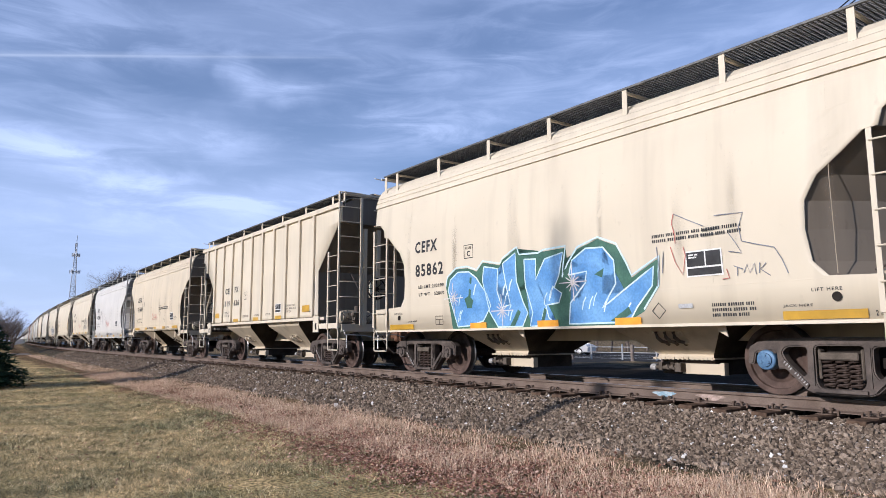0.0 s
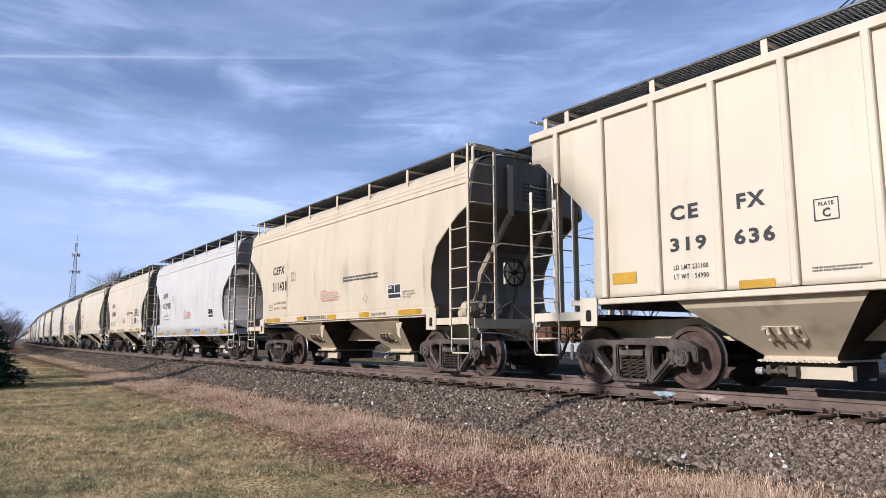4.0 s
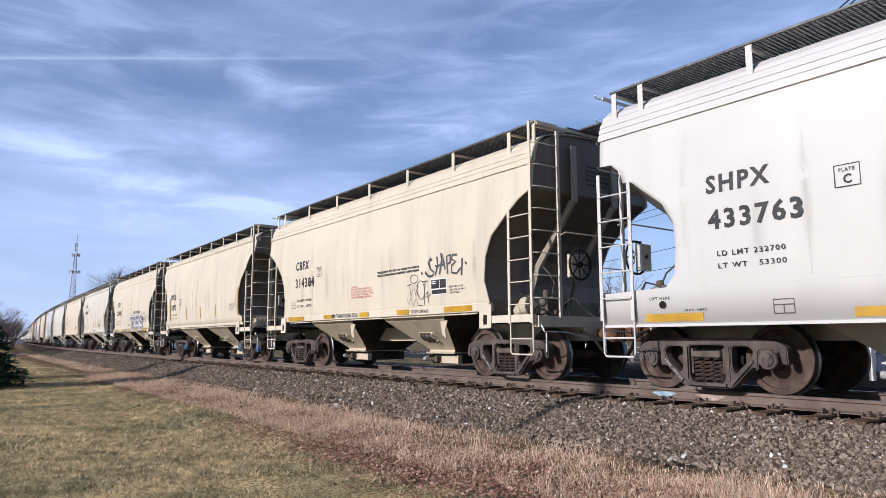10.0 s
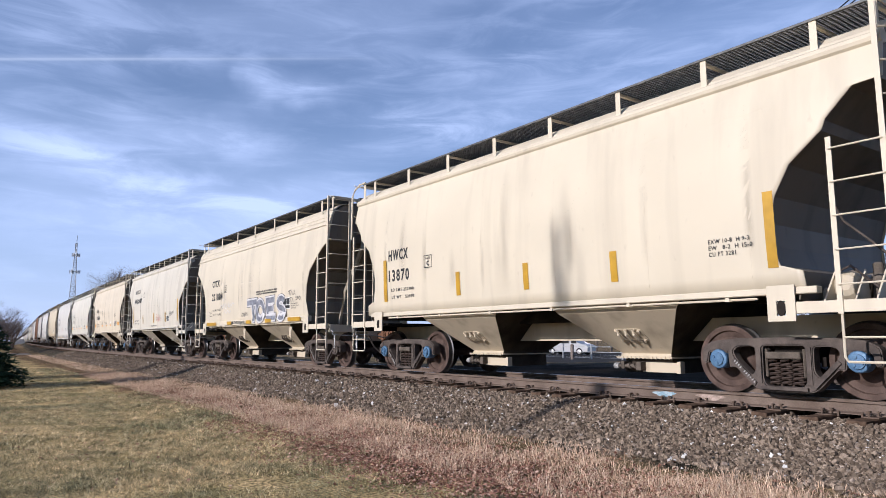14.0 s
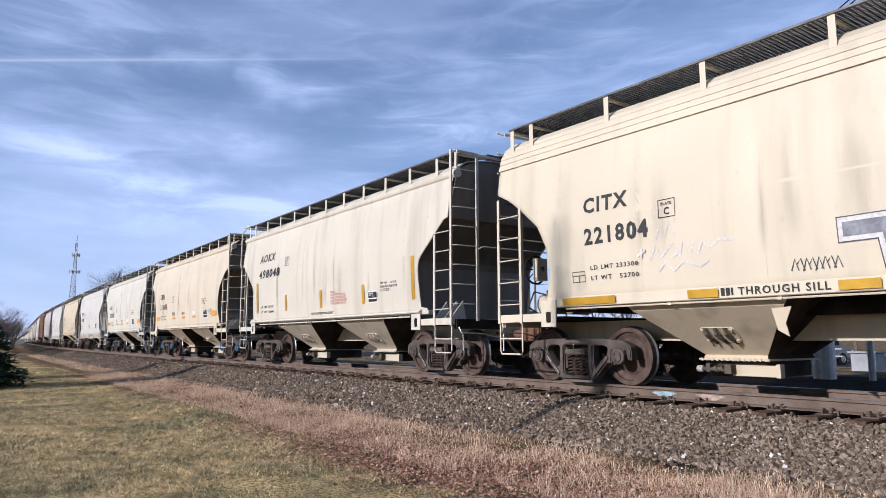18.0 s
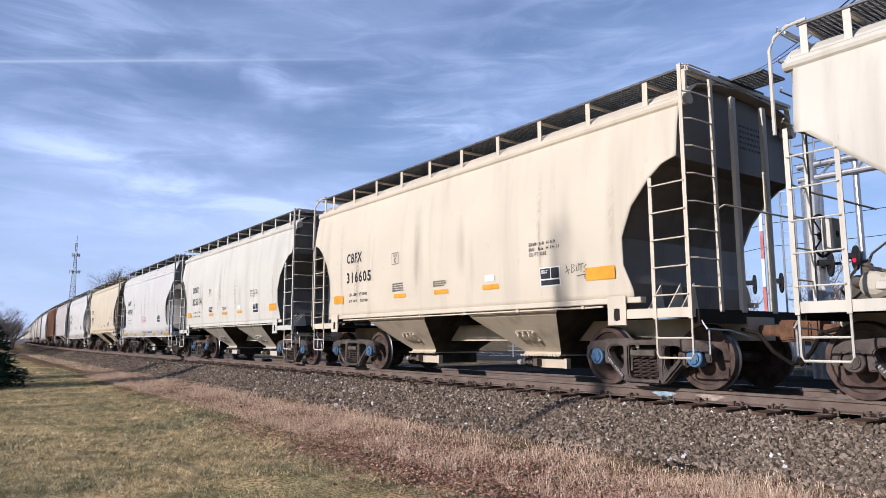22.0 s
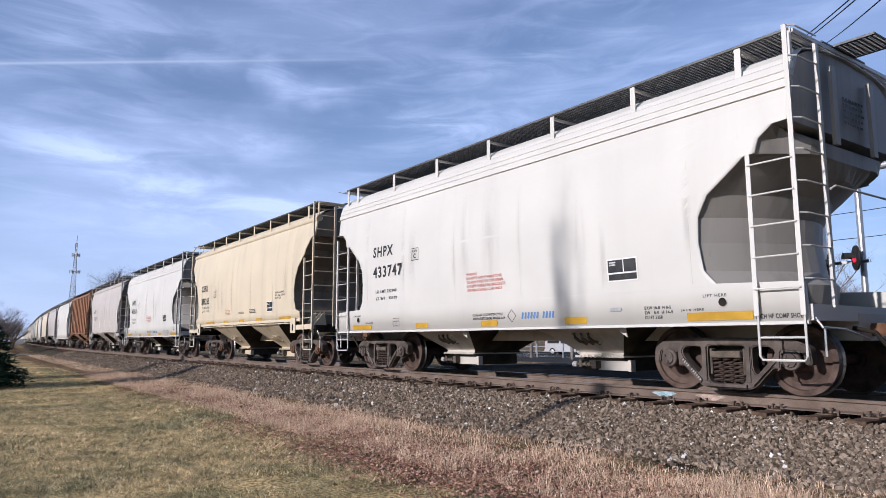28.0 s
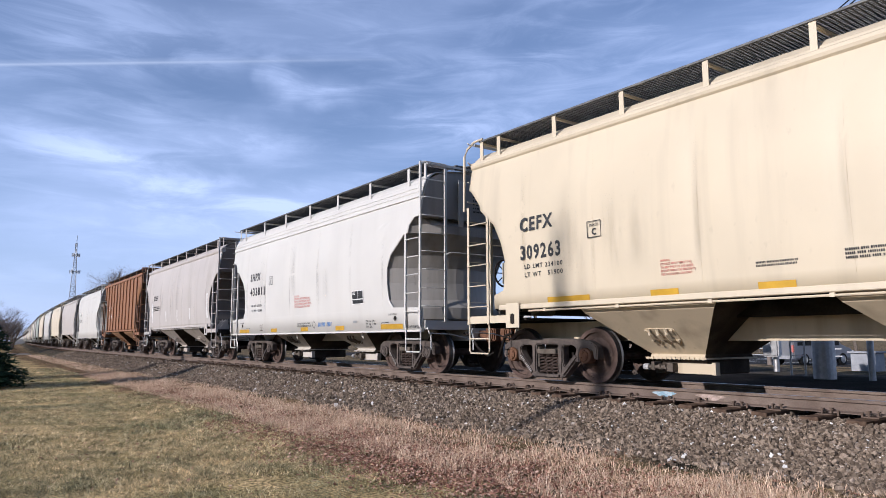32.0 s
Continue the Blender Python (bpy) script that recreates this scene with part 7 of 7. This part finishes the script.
def vehicle(name, x, y, turn, length, height, paint, label):
    """A parked van: body, cab glass, lamps and wheels."""
    v = tagged(new(name), label, "van")
    L, W, H = length / 2, 0.92, height
    bm = bmesh.new()
    side = [(-L, 0.35), (L, 0.35), (L, 0.85), (L - 0.25, 1.0), (L - 1.0, 1.12), (L - 1.75, H - 0.05), (L - 2.1, H), (-L + 0.15, H), (-L, H - 0.15)]
    prism(bm, side, -W, W)
    bmesh.ops.bevel(bm, geom=bm.edges[:], offset=0.06, segments=2, affect="EDGES")
    part("body", bm, paint, v)
    for s in (-1, 1):
        for x0, x1 in ((L - 1.75, L - 1.15), (L - 2.9, L - 1.95), (-L + 0.3, L - 3.05)):
            if x1 > x0:
                bm = bmesh.new()
                ya = s * (W + 0.004)
                prism(bm, [(x0, 1.12), (x1, 1.12), (x1 - 0.08, H - 0.22), (x0 + 0.06, H - 0.22)], min(ya, ya - s * 0.02), max(ya, ya - s * 0.02))
                part("side_window", bm, SIGNALBLACK, v)
        for wx in (-L + 0.85, L - 0.9):
            bm = bmesh.new()
            lathe(bm, [(0.0, s * (W - 0.2)), (0.33, s * (W - 0.2)), (0.34, s * W), (0.22, s * (W + 0.02))], 20, 0, wx, 0.34)
            w = part("wheel", bm, SIGNALBLACK, v)
            bm = bmesh.new()
            lathe(bm, [(0.22, s * (W + 0.012)), (0.2, s * (W - 0.01)), (0.06, s * (W + 0.015)), (0.0, s * (W + 0.02))], 16, 0, wx, 0.34)
            part("rim", bm, SILVER, w)
        bm = bmesh.new()
        box(bm, L - 0.06, L + 0.02, s * 0.8 - 0.13, s * 0.8 + 0.13, 0.68, 0.84)
        part("headlight", bm, PANELWHITE, v)
        bm = bmesh.new()
        box(bm, -L - 0.015, -L + 0.05, s * 0.84 - 0.06, s * 0.84 + 0.06, 0.75, 1.15)
        part("tail_lamp", bm, REDINK, v)
    bm = bmesh.new()
    box(bm, -L - 0.08, -L + 0.02, -W + 0.05, W - 0.05, 0.36, 0.55)
    part("rear_bumper", bm, GALV, v)
    v.location, v.rotation_euler.z = (x, y, -0.755), turn


SILVERPAINT = surface("silver_car_paint", (0.42, 0.42, 0.43), (0.5, 0.5, 0.51), 1, 0.3, 0.4, 60, 0.02, 0.001)
GREYPAINT = surface("grey_car_paint", (0.22, 0.22, 0.23), (0.28, 0.28, 0.29), 1, 0.3, 0.4, 60, 0.02, 0.001)
vehicle("parked_van", -47.5, 50.5, 0.25, 4.7, 1.75, SILVERPAINT, "silver van parked in the car park")
vehicle("parked_van", -20.0, 41.5, 1.35, 4.9, 1.9, GREYPAINT, "grey van parked beside the bollards")

DARKLENS = surface("unlit_red_lens", (0.06, 0.008, 0.010), (0.09, 0.012, 0.014), 20, 0.25, 0.0, 60, 0.02, 0.001)
LENS = bpy.data.materials.new("lit_red_lens")
LENS.use_nodes = True
LENS.node_tree.nodes["Principled BSDF"].inputs["Base Color"].default_value = (0.5, 0.01, 0.02, 1)
LENS.node_tree.nodes["Principled BSDF"].inputs["Emission Color"].default_value = (1.0, 0.02, 0.06, 1)
LENS.node_tree.nodes["Principled BSDF"].inputs["Emission Strength"].default_value = 0.9


def flasher(signal, x, y, z, lit=False):
    """A round black backboard with a hooded red lamp, facing the road."""
    bm = bmesh.new()
    lathe(bm, [(0.0, -0.02), (0.30, -0.02), (0.305, 0.0), (0.30, 0.02), (0.0, 0.02)], 24)
    b = part("backboard", bm, SIGNALBLACK, signal)
    b.location, b.rotation_euler.z = (x, y, z), -0.9
    bm = bmesh.new()
    lathe(bm, [(0.11, -0.022), (0.11, -0.05), (0.0, -0.06)], 16)
    part("lens", bm, LENS if lit else DARKLENS, b)
    bm = bmesh.new()
    tube(bm, [(0.13 * math.cos(a), -0.03, 0.13 * math.sin(a)) for a in np.linspace(-0.3, 3.44, 12)], 0.012, 5)
    sheet(bm, [[(0.13 * math.cos(a), yy, 0.13 * math.sin(a)) for a in np.linspace(-0.1, 3.24, 12)] for yy in (-0.02, -0.28)])
    part("hood", bm, SIGNALBLACK, b)


def cantilever_signal(x, y):
    s = tagged(new("crossing_signal"), "silver cantilever crossing signal with red flashing lamps", "crossing signal")
    bm = bmesh.new()
    tube(bm, [(0, 0, -0.8), (0, 0, 4.75)], 0.26, 20)
    tube(bm, [(0, 0, 4.75), (0, 0, 5.55)], 0.15, 16)
    tube(bm, [(0, 0, -0.8), (0, 0, -0.5)], 0.40, 20)
    part("mast", bm, SILVER, s)
    for z in (4.85, 5.2):
        bm = bmesh.new()
        tube(bm, [(-0.3, 0, z), (5.5, 0, z)], 0.085, 12)
        part("arm", bm, SILVER, s)
    for k in range(7):
        bm = bmesh.new()
        tube(bm, [(0.2 + 0.85 * k, 0, 4.85), (0.6 + 0.85 * k, 0, 5.2)], 0.03, 6)
        part("arm_brace", bm, SILVER, s)
    for k in range(6):
        bm = bmesh.new()
        tube(bm, [(0.3 + k, -0.35, 5.25), (0.3 + k, -0.35, 6.2)], 0.022, 6)
        part("railing_post", bm, SILVER, s)
    for z in (5.7, 6.2):
        bm = bmesh.new()
        tube(bm, [(-0.2, -0.35, z), (5.5, -0.35, z)], 0.022, 6)
        part("railing", bm, SILVER, s)
    for dx in (-0.42, -0.78):
        bm = bmesh.new()
        tube(bm, [(dx, -0.1, -0.2), (dx, -0.1, 6.0)], 0.025, 6)
        part("ladder_stile", bm, SILVER, s)
    for k in range(15):
        bm = bmesh.new()
        tube(bm, [(-0.42, -0.1, 0.3 + 0.36 * k), (-0.78, -0.1, 0.3 + 0.36 * k)], 0.014, 5)
        part("ladder_rung", bm, SILVER, s)
    bm = bmesh.new()
    tube(bm, [(1.05, 0.1, -0.8), (1.05, 0.1, 6.6)], 0.075, 12)
    part("side_pole", bm, SILVER, s)
    for dx, dz, lit in ((1.05, 2.66, True), (0.46, 2.55, False), (2.2, 4.4, False), (3.2, 4.4, False)):
        flasher(s, dx, -0.28, dz, lit)
    bm = bmesh.new()
    box(bm, 0.24, 1.28, -0.10, -0.04, 2.55, 2.62)
    part("lamp_bar", bm, SILVER, s)
    bm = bmesh.new()
    tube(bm, [(0.05, -0.2, 1.9), (0.05, 0.2, 1.9)], 0.22, 16)
    part("bell", bm, SILVER, s)
    s.location = (x, y, 0)


cantilever_signal(-8.35, 18.0)


def gate_mast(x, y):
    s = tagged(new("crossing_gate"), "silver crossing gate post with a raised red-brown arm", "crossing gate")
    bm = bmesh.new()
    tube(bm, [(0, 0, -0.8), (0, 0, 2.9)], 0.085, 12)
    part("post", bm, SILVER, s)
    bm = bmesh.new()
    box(bm, -0.25, 0.25, -0.32, -0.08, 0.2, 0.95)
    bmesh.ops.bevel(bm, geom=bm.edges[:], offset=0.04, segments=2, affect="EDGES")
    part("drive_box", bm, SILVER, s)
    for k in range(6):
        bm = bmesh.new()
        box(bm, -0.05, 0.05, -0.40, -0.36, 0.6 + 0.85 * k, 0.6 + 0.85 * (k + 1))
        part("arm_section", bm, PANELWHITE if k % 2 == 0 else REDINK, s)
    flasher(s, 0.42, -0.2, 2.4)
    flasher(s, -0.42, -0.2, 2.4)
    s.location = (x, y, 0)


gate_mast(-10.9, 20.5)
bm = bmesh.new()
box(bm, -9.75, -9.05, 22.7, 23.4, -0.35, 0.30)
bmesh.ops.bevel(bm, geom=bm.edges[:], offset=0.03, segments=1, affect="EDGES")
cab = tagged(part("junction_box", bm, MAST, None), "small grey steel box at the foot of a signal post", "junction box")
bm = bmesh.new()
box(bm, -9.80, -9.0, 22.65, 23.45, 0.30, 0.35)
part("lid", bm, MAST, cab)


def utility_pole(x, y, height, arm):
    p = tagged(new("utility_pole"), "dark wooden utility pole with a crossarm", "utility pole", "utility poles")
    bm = bmesh.new()
    tube(bm, [(0, 0, -0.9), (0, 0, height)], 0.16, 10, 0, 0.11)
    part("pole", bm, WOODPOST, p)
    bm = bmesh.new()
    box(bm, -arm, arm, -0.06, 0.06, height - 0.7, height - 0.58)
    part("crossarm", bm, WOODPOST, p)
    for k in (-0.9, -0.45, 0.45, 0.9):
        bm = bmesh.new()
        tube(bm, [(k * arm, 0, height - 0.58), (k * arm, 0, height - 0.40)], 0.045, 7)
        part("insulator", bm, SIGNALBLACK, p)
    p.location, p.rotation_euler.z = (x, y, 0), 1.3


utility_pole(-24.5, 46.0, 12.5, 1.2)
utility_pole(8.0, 38.0, 12.5, 1.2)
utility_pole(-58.0, 56.0, 12.5, 1.2)


def cable(points, r, label):
    bm = bmesh.new()
    tube(bm, points, r, 5)
    tagged(part("overhead_wire", bm, SIGNALBLACK, None), label, "wire", "overhead wires")


def sag(a, b, drop, n=14):
    return [tuple(Vector(a).lerp(Vector(b), k / n) - Vector((0, 0, drop * 4 * (k / n) * (1 - k / n)))) for k in range(n + 1)]


for dz, dy in ((0.0, -1.0), (0.0, 1.0), (-3.4, 0.0), (-5.0, 0.0)):
    cable(sag((-58, 56 + dy, 12.1 + dz), (-24.5, 46 + dy, 12.1 + dz), 0.5), 0.022, "thin black overhead wire between poles")
    cable(sag((-24.5, 46 + dy, 12.1 + dz), (8, 38 + dy, 12.1 + dz), 0.5), 0.022, "thin black overhead wire between poles")
for a, b in (((-29.3, 54.5, 23.4), (-3.74, 13.0, 7.6)), ((-28.7, 54.5, 23.3), (-3.55, 13.0, 7.6)), ((-25.0, 54.5, 23.4), (-3.68, 13.0, 7.2))):
    cable(sag(a, b, 0.3), 0.02, "thin black overhead wire high over the track")

# small white building at the far end of the line
bm = bmesh.new()
box(bm, -2.6, 2.6, -2.2, 2.2, 0, 2.4)
prism(bm, [(-2.8, 2.4), (2.8, 2.4), (0, 3.6)], -2.4, 2.4)
far_shed = tagged(part("small_building", bm, PANELWHITE, None), "small white building far down the line", "building")
far_shed.location = (-330, 27.5, -0.9)


# ---- motions ----
def motions():
    for ob in (clouds, trail):
        walk(ob, SKY_DRIFT)
    for car in CARS:
        mid = car["mid"]
        walk(car, [(t, on_track(mid + TRAVEL[t])) for t in range(33)])
        del car["mid"]
    for w, x, phase in MOVERS:
        rows = []
        for k in range(321):
            t = k / 10
            a = travelled(t) / 0.457 + phase
            rows.append((t, Matrix.Translation((x, 0, 0.457)) @ Matrix.Rotation(a, 4, "Y")))
        walk(w, rows)


motions()
